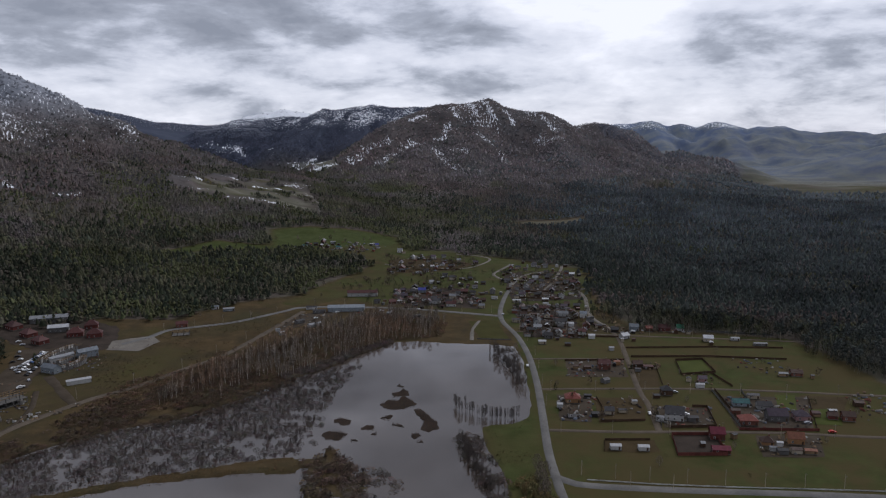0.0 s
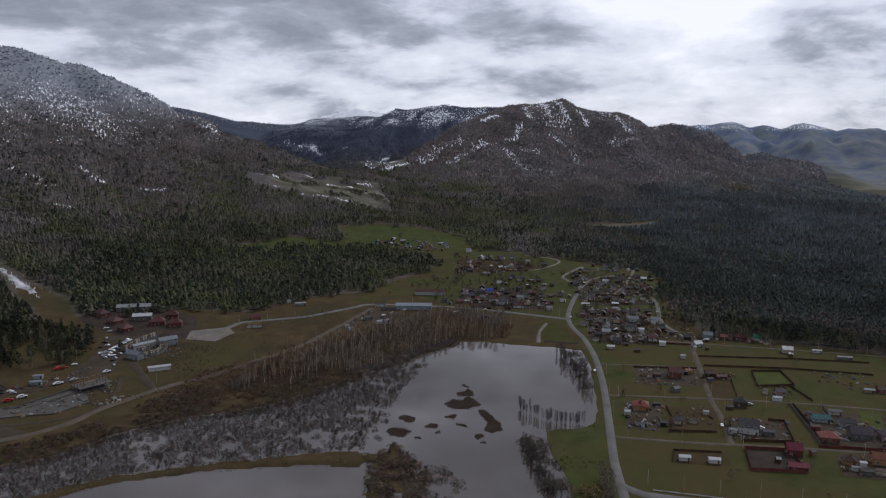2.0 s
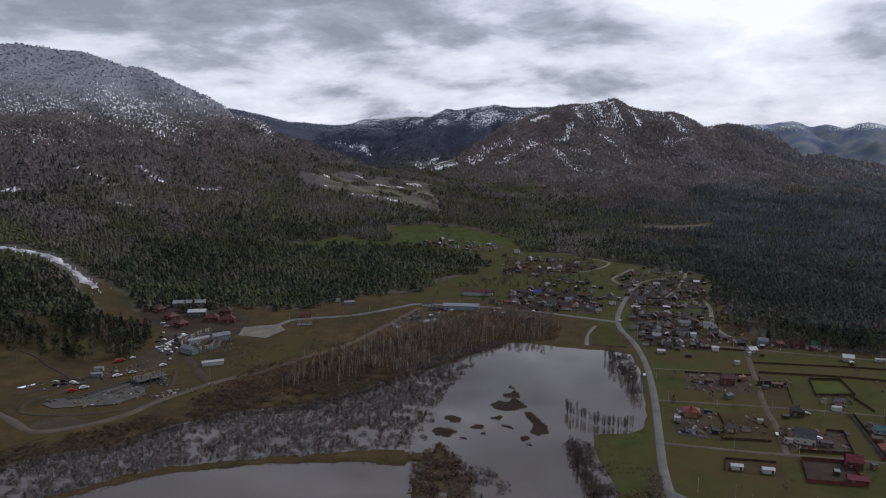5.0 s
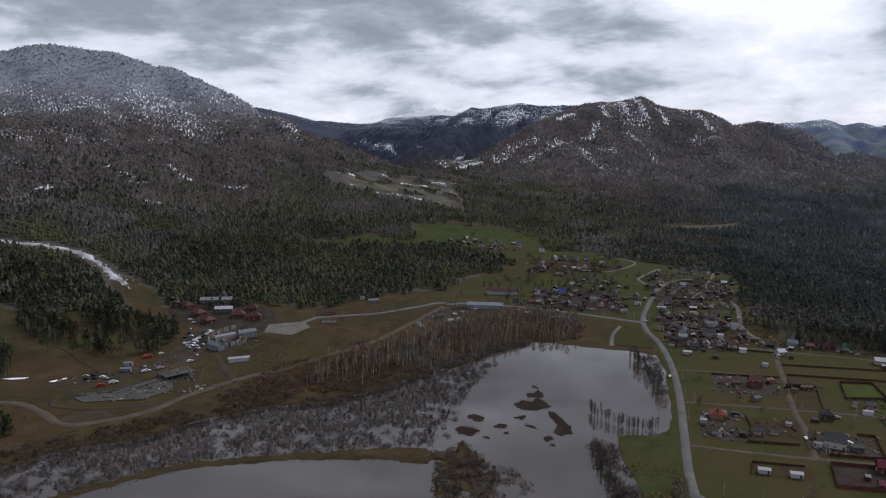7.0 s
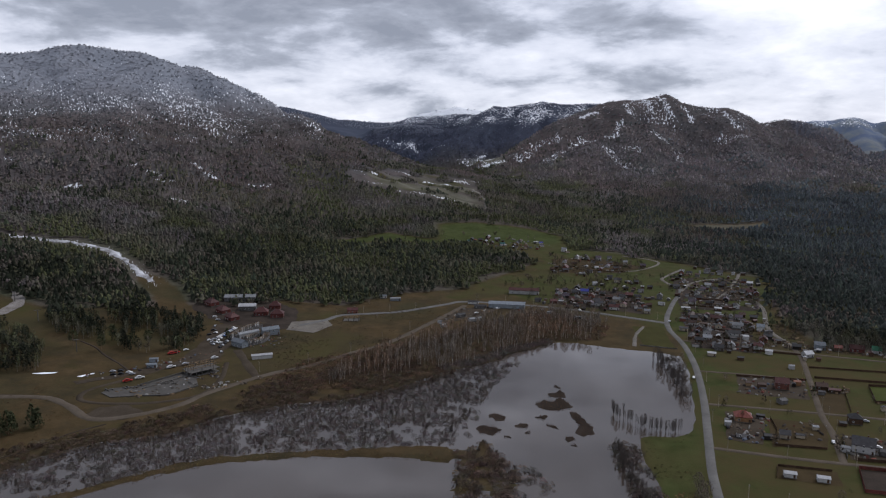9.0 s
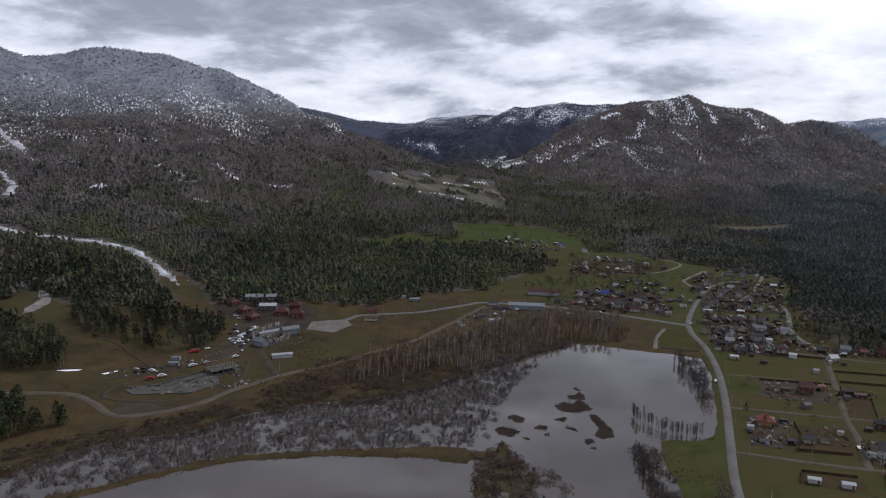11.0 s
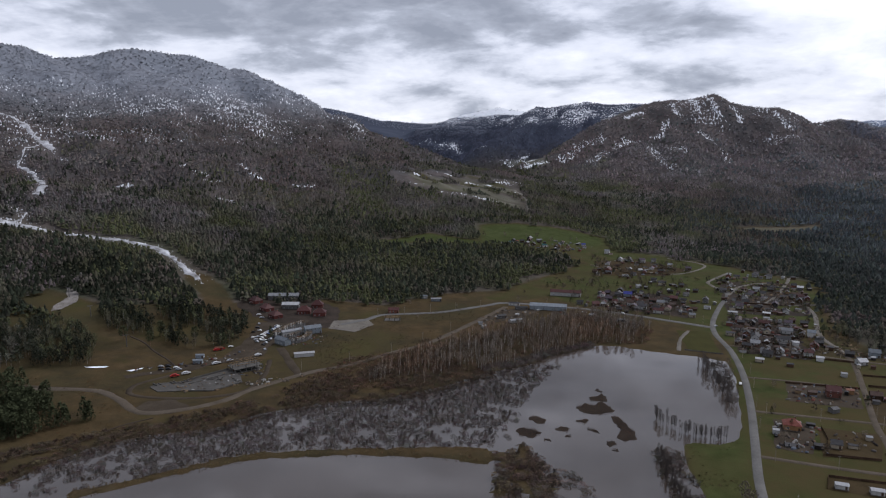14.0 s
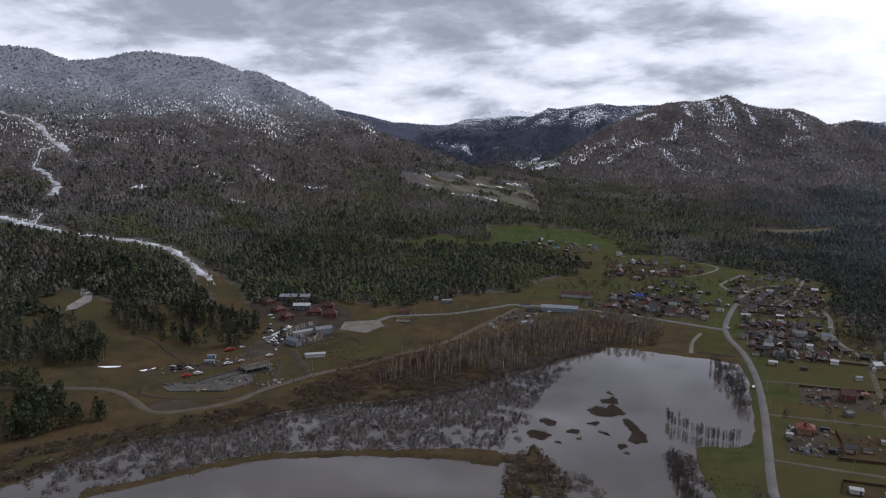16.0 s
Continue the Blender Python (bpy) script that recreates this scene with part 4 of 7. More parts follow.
def needle_share(x, y, z):
    """Share of conifers: pine forest to the east, mixed wood on the near hill, bare wood on the mountains."""
    east = np.clip((az_of(x, y) - 13 + 3 * fbm(x, y, 300, 3, 46.0)) / 4, 0, 1) * np.clip((64 + 14 * fbm(x, y, 240, 3, 47.0) - z) / 18, 0, 1)
    hill = np.clip(0.34 - (z - 15) / 150, 0.08, 0.34) - 0.16 * np.clip((az_of(x, y) + 9) / 8, 0, 1)
    s = hill * (1 - east) + 0.90 * east
    s = s + (0.12 + 0.36 * np.clip((135 - z) / 60, 0, 1)) * fbm(x, y, 170, 4, 22.0)
    spur = np.clip(1.6 * fbm(x, y, 210, 4, 2.0), -1, 1)
    s = s + 0.5 * np.clip((np.hypot(x, y) - 2960) / 100, 0, 1)
    s = s - 0.45 * spur * np.clip((z - 50) / 60, 0, 1) * np.clip((x + 250) / 200, 0, 1)
    low_west = np.clip((-120 - x) / 150, 0, 1) * np.clip((760 - y) / 120, 0, 1)
    s = np.maximum(s, low_west * (0.50 + 0.4 * fbm(x, y, 60, 2, 49.0)))
    edge = np.clip(1 - near_line(x, y, [(245, 700), (245, 590), (300, 573), (358, 545), (365, 480), (358, 428), (430, 405), (700, 360)]) / 110, 0, 1)
    s = s * (1 - 0.7 * np.clip((z - 240) / 60, 0, 1) * (x < -450))
    return np.clip(s - 0.60 * edge, 0.03, 0.97)


def make_wood(name, lo, hi, gap, pines, bares, tall, label, seed, halves=(-4000, 4000), slim=1.0):
    x, y = strewn(halves[0], halves[1], 250, 4900, gap, seed)
    r = np.hypot(x, y)
    keep = (r >= lo) & (r < hi) & (x > -y * 1.06 - 120) & (x < y * 0.84 + 110)
    x, y = x[keep], y[keep]
    keep = wooded(x, y)
    x, y = x[keep], y[keep]
    z = land(x, y)
    snow = snow_amount(x, y, z)
    g = np.random.default_rng(seed)
    keep = g.uniform(0, 1, len(x)) > np.clip((snow - 0.12) * 1.3 + 0.5 * (snow > 0.1) * fbm(x * 1.4, y * 0.7, 40, 2, 27.0), 0, np.where(snow > 0.55, 0.92, np.where(x < -450, 0.45, 0.5)))
    x, y, z, snow = x[keep], y[keep], z[keep], snow[keep]
    n_ = len(x)
    con = g.uniform(0, 1, n_) < needle_share(x, y, z)
    h = g.normal(tall, tall * 0.2, n_).clip(tall * 0.45, tall * 1.5) * np.where(con, 1.0, 0.9) * (1 - 0.58 * np.clip((z - 150) / 130, 0, 1))
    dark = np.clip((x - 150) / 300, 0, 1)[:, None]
    # East pines gain haze in their colour from 900 m outwards
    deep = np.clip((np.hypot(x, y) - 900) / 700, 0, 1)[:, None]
    pine = PINE * (1 - dark) + (DARK_PINE * (1 - deep) + HAZY_PINE * deep) * dark
    pine = pine * (1 - 0.28 * np.clip((-120 - x) / 150, 0, 1) * np.clip((760 - y) / 120, 0, 1) - 0.2 * np.clip(fbm(x, y, 180, 2, 77.0), -0.5, 1))[:, None]
    bud = np.clip(0.5 + 0.9 * fbm(x, y, 130, 3, 23.0) - (z - 65) / 120 - np.clip((x - 60) / 120, 0, 0.75), 0, 1)[:, None]
    # Greyer twigs towards the east, haze put into their colour
    grey = np.clip(0.5 + 0.6 * fbm(x, y, 240, 2, 24.0) + np.clip((x - 350) / 500, 0, 0.5), 0, 1)[:, None]
    twig = (GREY_TWIG * grey + BROWN_TWIG * (1 - grey)) * (1 - bud) + BIRCH_BUD * bud
    # Middle mountain twigs brightened and slightly blued, again haze in the colour
    haze_lift = np.clip((x + 200) / 200, 0, 1) * np.clip((z - 30) / 40, 0, 1) * np.clip((2200 - x) / 600, 0, 1)
    east_ = np.clip((x - 180) / 120, 0, 1) * np.clip((80 - z) / 40, 0, 1) * np.clip((1900 - y) / 300, 0, 1)
    twig = twig * (1 - haze_lift[:, None] * np.array((-0.42, -0.40, -0.48))) * (1 - 0.30 * east_[:, None])
    shade = np.clip((120 - z) / 80, 0, 1) * np.clip((120 - x) / 150, 0, 1)
    twig = twig * (1 - 0.20 * shade[:, None])
    tint = np.where(con[:, None], pine, twig) * g.normal(1, 0.13, (n_, 1)).clip(0.6, 1.6) * g.normal(1, 0.03, (n_, 3))
    tint = tint * (1 + 0.30 * fbm(x, y, 110, 4, 48.0)).clip(0.5, 1.5)[:, None]
    # Beyond 2930 m the tint of every tree fades to painted haze blue
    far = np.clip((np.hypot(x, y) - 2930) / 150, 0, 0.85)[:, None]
    tint = tint * (1 - far) + far * FAR_HAZE * g.normal(1, 0.15, (n_, 1)).clip(0.5, 1.5)
    frost = (np.clip((z - 190) / 130, 0, 1) * np.where(x < -450, 0.68, 0.12))[:, None]
    tint = tint * (1 - frost) + FROST * frost * np.where(con, 0.95, 0.85)[:, None]
    bark = np.where(con[:, None], np.array((0.05, 0.035, 0.025)), np.array((0.17, 0.16, 0.145))) * np.ones((n_, 3))
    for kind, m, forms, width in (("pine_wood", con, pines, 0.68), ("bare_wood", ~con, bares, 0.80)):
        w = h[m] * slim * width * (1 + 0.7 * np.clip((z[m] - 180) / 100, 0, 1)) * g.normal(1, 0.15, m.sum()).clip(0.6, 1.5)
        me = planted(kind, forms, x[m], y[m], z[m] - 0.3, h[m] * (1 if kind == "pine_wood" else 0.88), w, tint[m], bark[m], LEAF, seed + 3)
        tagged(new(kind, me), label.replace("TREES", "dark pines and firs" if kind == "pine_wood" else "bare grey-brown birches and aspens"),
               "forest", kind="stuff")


near_pines = [crown(8, i, 2, 0.09, 0.46) if i % 3 else crown(8, i, 2, 0.20) for i in range(8)]
near_bares = [crown(7, i + 10, 2, 0.13 + 0.015 * i, 0.34) for i in range(7)]
mid_pines = [crown(6, i + 20, 2, 0.15) for i in range(6)]
mid_bares = [crown(6, i + 30, 2, 0.17, 0.38) for i in range(6)]
far_pines = [crown(5, i + 40, 1) for i in range(5)]
far_bares = [crown(5, i + 50, 2, 0.26) for i in range(5)]
garden_pines = [clumpy(44, "pine" if i % 3 == 0 else "cone", 0.17, i % 2 == 1, i) for i in range(6)]
garden_bares = [clumpy(34, "round", 0.15, True, i + 10, 1.7) for i in range(6)]
edge_pines = [clumpy(64, "pine" if i % 2 else "cone", 0.13, True, i + 90) for i in range(6)]
edge_bares = [leafless(30, wide=0.48, low=0.22, slim=0.045, seed=i + 60) for i in range(6)]
make_wood("wood", 250, 690, 4.6, edge_pines, edge_bares, 12.5, "wood edge of TREES beside the open land", 30, (-700, 700), 0.8)
make_wood("wood", 690, 1150, 4.7, near_pines, near_bares, 8.4, "hillside wood of TREES round the village", 31, (-1100, 1100))
make_wood("wood", 1150, 1950, 6.4, mid_pines, mid_bares, 8.6, "dense wood of TREES at the foot of the mountains", 32)
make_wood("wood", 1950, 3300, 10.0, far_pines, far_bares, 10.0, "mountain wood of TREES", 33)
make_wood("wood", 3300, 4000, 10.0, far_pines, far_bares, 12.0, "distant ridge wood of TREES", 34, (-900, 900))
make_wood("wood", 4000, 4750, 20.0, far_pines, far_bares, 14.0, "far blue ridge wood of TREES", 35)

# ---- marsh, shore and single trees ----
def bush(blades, spread=0.55, slim=0.07, seed=0):
    """Unit leafless willow bush: blades fanning out from the foot."""
    g = np.random.default_rng(seed + 90)
    v, f = [], []
    for i in range(blades):
        th, out = i * 2.4 + g.uniform(-0.3, 0.3), g.uniform(0.15, 1.0)
        tip = np.array((spread * out * math.cos(th), spread * out * math.sin(th), (1.08 - 0.6 * out * out) * g.uniform(0.7, 1.0)))
        foot = tip * np.array((0.35, 0.35, 0.0)) + np.array((0, 0, -0.05))
        side = np.array((-math.sin(th + 0.5), math.cos(th + 0.5), g.uniform(-0.2, 0.2))) * slim * g.uniform(0.7, 1.5)
        k = len(v)
        v += [tuple(foot), tuple(foot * 0.4 + tip * 0.6 + side), tuple(tip), tuple(foot * 0.4 + tip * 0.6 - side)]
        f += [(k, k + 1, k + 2), (k, k + 2, k + 3)]
    return np.array(v), np.array(f), np.zeros(len(v))


def dome(n_, size, seed=0):
    """Unit leafless willow bush seen from afar: a low ragged dome of twig clumps."""
    g = np.random.default_rng(seed + 300)
    v, f = [], []
    for i in range(n_):
        u, th = (i + 0.5) / n_, i * 2.4 + g.uniform(-0.4, 0.4)
        r = 0.5 * math.sqrt(u) * g.uniform(0.8, 1.15)
        c = np.array((r * math.cos(th), r * math.sin(th), 0.85 * math.sqrt(max(0.05, 1 - 1.8 * u * u * 0.5)) * g.uniform(0.45, 1.0)))
        tri = g.normal(0, 1, (3, 3))
        tri = (tri - tri.mean(0)) / np.abs(tri).max() * size * g.uniform(0.7, 1.4)
        k = len(v)
        v += [tuple(c + t) for t in tri]
        f.append((k, k + 1, k + 2))
    return np.array(v), np.array(f), np.zeros(len(v))


bushes = [dome(46, 0.135, i) if i % 5 else bush(18, 0.5, 0.04, i) for i in range(8)]
reeds = [bush(9, 0.45, 0.03, seed=i + 20) for i in range(4)]


def thicket(name, ring, gap, tall, tint, label, seed, forms=bushes, keep=None, z=-0.3, wide=1.9, follow=False):
    pts = np.array(ring)
    x, y = strewn(pts[:, 0].min(), pts[:, 0].max(), pts[:, 1].min(), pts[:, 1].max(), gap, seed)
    m = inside(x, y, ring)
    if keep is not None:
        m &= keep(x, y)
    x, y = x[m], y[m]
    g = np.random.default_rng(seed)
    h = g.normal(tall, tall * 0.28, len(x)).clip(tall * 0.4, tall * 1.9)
    t = np.array(tint) * g.normal(1, 0.22, (len(x), 1)).clip(0.5, 1.7) * g.normal(1, 0.07, (len(x), 3))
    zz = land(x, y) - 0.1 if follow else np.full(len(x), z)
    me = planted(name, forms, x, y, zz, h, h * wide * g.uniform(0.8, 1.3, len(x)), t, t, LEAF, seed)
    return tagged(new(name, me), label, "shrubs", kind="stuff")


MARSH = [(-30, 513), (-62, 487), (-89, 451), (-121, 422), (-157, 409), (-192, 382), (-209, 355), (-244, 338), (-263, 318), (-273, 293), (-282, 262), (-250, 250),
         (-240, 277), (-218, 291), (-203, 307), (-188, 322), (-168, 335), (-132, 345), (-101, 353), (-70, 360), (-48, 365), (-30, 378), (-32, 420), (-24, 470), (-8, 520)]
SHORE = [(-54, 488), (-84, 448), (-116, 420), (-152, 406), (-187, 380), (-204, 354), (-239, 337), (-258, 317), (-270, 292), (-292, 255), (-330, 262),
         (-300, 318), (-262, 352), (-240, 372), (-214, 402), (-196, 438), (-168, 466), (-140, 498), (-118, 530), (-96, 520)]
thicket("willow_scrub", MARSH, 1.9, 1.35, (0.074, 0.061, 0.055), "bare dark willow bushes standing in flooded marsh", 41,
        keep=lambda x, y: 0.45 * fbm(x, y, 44, 2, 31.0) + 0.75 * fbm(x, y, 10, 2, 32.0) + np.clip((-x - 55) / 120, -0.8, 0.30) - np.clip((-x - 218) / 40, 0, 0.45) + 0.06 * np.clip((-x - 80) / 60, 0, 1) > -0.11)
thicket("willow_scrub", SHORE, 2.3, 1.9, (0.066, 0.049, 0.036), "dense bare brown willow scrub along the marsh edge", 42, z=-0.1, keep=lambda x, y: (fbm(x, y, 26, 3, 40.0) > -0.32) | (near_line(x, y, SHORE[:10]) < 11))
thicket("shore_scrub", [(-62, 491), (-30, 517), (-14, 542), (12, 568), (20, 577), (14, 584), (-20, 556), (-40, 530), (-70, 500)], 2.3, 2.4, (0.085, 0.070, 0.062), "dark bare bushes on the lake shore", 43, z=-0.1)
thicket("willow_scrub", CLUMP, 1.8, 2.1, (0.078, 0.058, 0.045), "thicket of bare willow on a spit in the lake", 44, z=0.0, keep=lambda x, y: fbm(x, y, 11, 2, 36.0) > -0.05)
thicket("willow_scrub", [(-18, 352), (6, 340), (16, 318), (8, 300), (34, 296), (44, 286), (30, 270), (-16, 270)], 2.6, 1.8, (0.095, 0.078, 0.066), "bare bushes standing in shallow water", 45,
        keep=lambda x, y: fbm(x, y, 16, 2, 33.0) > 0.0)
thicket("reeds", BAR, 1.5, 1.0, (0.12, 0.085, 0.045), "strip of dry straw-coloured reeds across the marsh", 46, reeds, z=0.15, wide=1.5)
thicket("reeds", [(-35, 345), (-25, 340), (-22, 290), (-34, 285)], 1.6, 1.2, (0.15, 0.105, 0.055), "dry straw-coloured reeds on a spit", 47, reeds, z=0.3, wide=1.5)

thicket("willow_scrub", [(46, 376), (56, 382), (63, 392), (62, 360), (66, 337), (66, 319), (62, 290), (52, 292), (54, 315), (50, 340)], 2.0, 2.0, (0.075, 0.062, 0.052), "dense dark bare willow along the flooded shore", 52, z=-0.4,
        keep=lambda x, y: fbm(x, y, 12, 2, 37.0) > -0.15)
thicket("willow_scrub", [(108, 555), (117, 552), (115, 513), (107, 462), (101, 462), (103, 500), (100, 530)], 2.4, 1.6, (0.075, 0.064, 0.056), "dark bare willow in the lake margin", 53, z=-0.4, keep=lambda x, y: fbm(x, y, 14, 2, 38.0) > 0.22)
thicket("willow_scrub", [(66, 318), (84, 322), (88, 300), (82, 270), (62, 270), (62, 295)], 2.4, 4.2, (0.125, 0.096, 0.046), "straw-coloured willow scrub on the point", 54, z=-0.1, wide=0.9, keep=lambda x, y: fbm(x, y, 14, 2, 39.0) > -0.1)

thicket("heath", [(-228, 575), (-196, 640), (-108, 690), (-84, 640), (-118, 560), (-190, 480), (-236, 515)], 3.4, 0.8, (0.046, 0.034, 0.022), "low dark brown heath on the dry grass above the track", 55, follow=True,
        keep=lambda x, y: (fbm(x, y, 30, 3, 74.0) > 0.05) & (near_line(x, y, [(-240, 520), (-226, 500), (-206, 471), (-194, 455)]) > 7))
thicket("heath", [(-520, 380), (-400, 410), (-330, 425), (-290, 395), (-262, 362), (-290, 330), (-380, 340), (-520, 340)], 4.2, 0.7, (0.075, 0.048, 0.024), "rusty tufts of dead grass and heath on the slope", 56, follow=True,
        keep=lambda x, y: fbm(x, y, 26, 3, 75.0) > 0.12)
thicket("heath", [(66, 390), (96, 404), (106, 440), (98, 380), (92, 330), (88, 300), (66, 322), (64, 358)], 3.0, 0.7, (0.062, 0.056, 0.026), "olive and straw tufts of rough grass on the point", 57, follow=True,
        keep=lambda x, y: (fbm(x, y, 18, 3, 76.0) > 0.1) & (near_line(x, y, MAIN) > 5))
# birch and aspen wood on the north-west shore
BROWN_WOOD = [(-176, 505), (-140, 525), (-84, 590), (-34, 648), (10, 682), (60, 660), (73, 638), (60, 588), (13, 582), (-16, 548), (-62, 494), (-92, 458), (-150, 437), (-190, 448)]
thicket("scrub", BROWN_WOOD, 2.7, 1.7, (0.092, 0.062, 0.043), "rusty brown undergrowth of the shore wood", 48, follow=True)


def shore_wood():
    pts = np.array(BROWN_WOOD)
    x, y = strewn(pts[:, 0].min(), pts[:, 0].max(), pts[:, 1].min(), pts[:, 1].max(), 5.0, 49)
    m = inside(x, y, BROWN_WOOD) & (fbm(x, y, 60, 3, 34.0) > -0.30) & (near_line(x, y, [(-70, 700), (-96, 623), (-121, 557), (-146, 522), (-167, 490), (-206, 445)]) > 18) & (x > -142)
    x, y = x[m], y[m]
    g = np.random.default_rng(50)
    h = g.normal(9.5, 2.0, len(x)).clip(4, 15)
    warm = np.clip(0.5 + 0.7 * fbm(x, y, 70, 2, 35.0), 0, 1)[:, None]
    t = np.array((0.150, 0.098, 0.066)) * warm + np.array((0.125, 0.106, 0.088)) * (1 - warm)
    t = t * g.normal(1, 0.2, (len(x), 1)).clip(0.5, 1.6)
    bark = np.array((0.42, 0.39, 0.35)) * g.normal(1, 0.2, (len(x), 1)).clip(0.5, 1.5)
    forms = [leafless(26, wide=0.5, low=0.35, slim=0.045, seed=i + 40) for i in range(6)]
    me = planted("shore_wood", forms, x, y, land(x, y) - 0.2, h, h * 0.55, t, bark, LEAF, 51)
    tagged(new("shore_wood", me), "thin wood of bare birches with pale trunks on the lake shore", "forest", kind="stuff")


shore_wood()


def islet(ring, label, seed, tint=(0.068, 0.041, 0.028)):
    """A low peat isle: a ragged domed sheet with a fringe of dead reed."""
    mx, my = sum(p[0] for p in ring) / len(ring), sum(p[1] for p in ring) / len(ring)
    pts = [(mx + (x - mx) * 0.92, my + (y - my) * 1.08) for x, y in ring]
    me = flat_ring("reed_island", pts, 0, EARTH, 1.9, 0.8, seed)
    bm = bmesh.new()
    bm.from_mesh(me)
    for v in bm.verts:
        v.co.x, v.co.y = v.co.x + 0.9 * float(fbm(v.co.x, v.co.y, 4.5, 2, seed)), v.co.y + 0.9 * float(fbm(v.co.x, v.co.y, 4.5, 2, seed + 3))
    geom = bmesh.ops.extrude_face_region(bm, geom=bm.faces[:])
    cx, cy = sum(p[0] for p in pts) / len(pts), sum(p[1] for p in pts) / len(pts)
    for v in geom["geom"]:
        if isinstance(v, bmesh.types.BMVert):
            v.co = Vector((cx + (v.co.x - cx) * 0.86, cy + (v.co.y - cy) * 0.86, 0.35))
    for v in bm.verts:
        v.co.z -= 0.35
    bm.to_mesh(me)
    bm.free()
    ob = tagged(new("reed_island", me), label, "island", group="isles in the lake")
    x, y = strewn(min(p[0] for p in pts), max(p[0] for p in pts), min(p[1] for p in pts), max(p[1] for p in pts), 0.85, int(seed * 10))
    m = inside(x, y, pts)
    x, y = x[m], y[m]
    if len(x):
        g = np.random.default_rng(int(seed * 10))
        h = g.normal(0.7, 0.2, len(x)).clip(0.3, 1.2)
        t = np.array(tint) * g.normal(1, 0.25, (len(x), 1)).clip(0.4, 1.8)
        rd = new("reeds", planted("reeds", reeds, x, y, np.full(len(x), -0.1), h, h * 1.6, t, t, LEAF, 5))
        rd.parent = ob


ISLE = "low dark peat island of dead reeds in the lake"
islet([(8, 427), (3, 436), (9, 443), (17, 441), (21, 447), (27, 440), (28, 431), (20, 426)], "flat brown peat island with dry reeds in the lake", 1.0, (0.080, 0.052, 0.032))
islet([(12, 449), (12, 456), (18, 457), (20, 463), (23, 459), (25, 452), (20, 448)], ISLE, 2.0, (0.080, 0.052, 0.032))
islet([(17, 470), (18, 472), (22, 467), (21, 466)], ISLE, 2.5)
islet([(25, 422), (29, 424), (35, 412), (40, 402), (38, 393), (32, 390), (28, 394), (30, 405)], ISLE, 3.0)
islet([(-26, 412), (-22, 416), (-15, 412), (-14, 405), (-20, 405)], ISLE, 4.0)
islet([(-31, 391), (-27, 396), (-19, 395), (-15, 389), (-20, 383), (-29, 384)], "low rusty brown reed island in the lake", 5.0, (0.075, 0.042, 0.028))
islet([(-8, 397), (-4, 402), (1, 400), (0, 395)], ISLE, 6.0)
islet([(3, 412), (8, 416), (12, 414), (9, 409)], ISLE, 7.0)
islet([(9, 403), (15, 402), (18, 398), (11, 400)], ISLE, 8.0)
islet([(21, 385), (25, 388), (28, 383), (23, 380)], ISLE, 9.0)
islet([(24, 376), (27, 377), (27, 374)], ISLE, 10.0)
islet([(-3, 388), (1, 391), (2, 387)], ISLE, 11.0)
islet([(-15, 381), (-11, 383), (-11, 379)], ISLE, 12.0)


def tree_meshes(kind, seed):
    """Trunk and crown of one tree, a metre high each, to be sized."""
    g = np.random.default_rng(seed)
    if kind == "pine":
        v, f, b = clumpy(150, "pine" if seed % 2 else "cone", 0.11, True, seed + 70)
        tint, bark = np.array((0.044, 0.050, 0.027)), np.array((0.10, 0.065, 0.045))
    elif kind == "dead":
        v, f, b = leafless(46, wide=0.5, low=0.10, slim=0.03, seed=seed + 70)
        tint, bark = np.array((0.074, 0.062, 0.055)), np.array((0.066, 0.056, 0.050))
    else:
        v, f, b = clumpy(120, "round", 0.075, True, seed + 70, 1.7)
        tint, bark = np.array((0.125, 0.102, 0.082)), np.array((0.20, 0.18, 0.16))
    out = []
    for name, m, col in (("trunk", b > 0, bark), ("crown", b == 0, tint)):
        pick = np.nonzero(m)[0]
        new_id = np.full(len(v), -1)
        new_id[pick] = np.arange(len(pick))
        ff = new_id[f]
        ff = ff[(ff >= 0).all(1)]
        vv = v[pick].copy()
        if name == "trunk":
            vv[:, :2] *= 1.6
        me = mesh_of(name, vv, ff, LEAF if name == "crown" else BARK)
        paint(me, "tint", col * g.normal(1, 0.1, (len(vv), 1)).clip(0.7, 1.3))
        out.append(me)
    return out


TREE_KINDS = {k: [tree_meshes(k, i) for i in range(3)] for k in ("pine", "dead", "bare")}
tree_rng = random.Random(5)


def tree(kind, x, y, tall, wide, label, group=""):
    root = tagged(new("tree"), label, "tree", group)
    h = tall * tree_rng.uniform(0.8, 1.2)
    root.matrix_world = pose(x, y, height(x, y) - 0.1 if (x < 64 or x > 120 or y > 570 or y < 380) else -0.5, 0, 0, tree_rng.uniform(0, 360)) @ Matrix.Diagonal((h * wide, h * wide, h, 1))
    for name, me in zip(("trunk", "crown"), tree_rng.choice(TREE_KINDS[kind])):
        o = new(name, me)
        o.parent = root
    return root


def rows_of_trees(kind, pts, count, spread, tall, wide, label, group):
    for i in range(count):
        s = i / max(1, count - 1) * (len(pts) - 1)
        k = min(int(s), len(pts) - 2)
        a, b = Vector(pts[k]), Vector(pts[k + 1])
        p = a.lerp(b, s - k) + Vector((tree_rng.uniform(-1, 1), tree_rng.uniform(-1, 1))) * spread
        tree(kind, p.x, p.y, tall, wide, label, group)


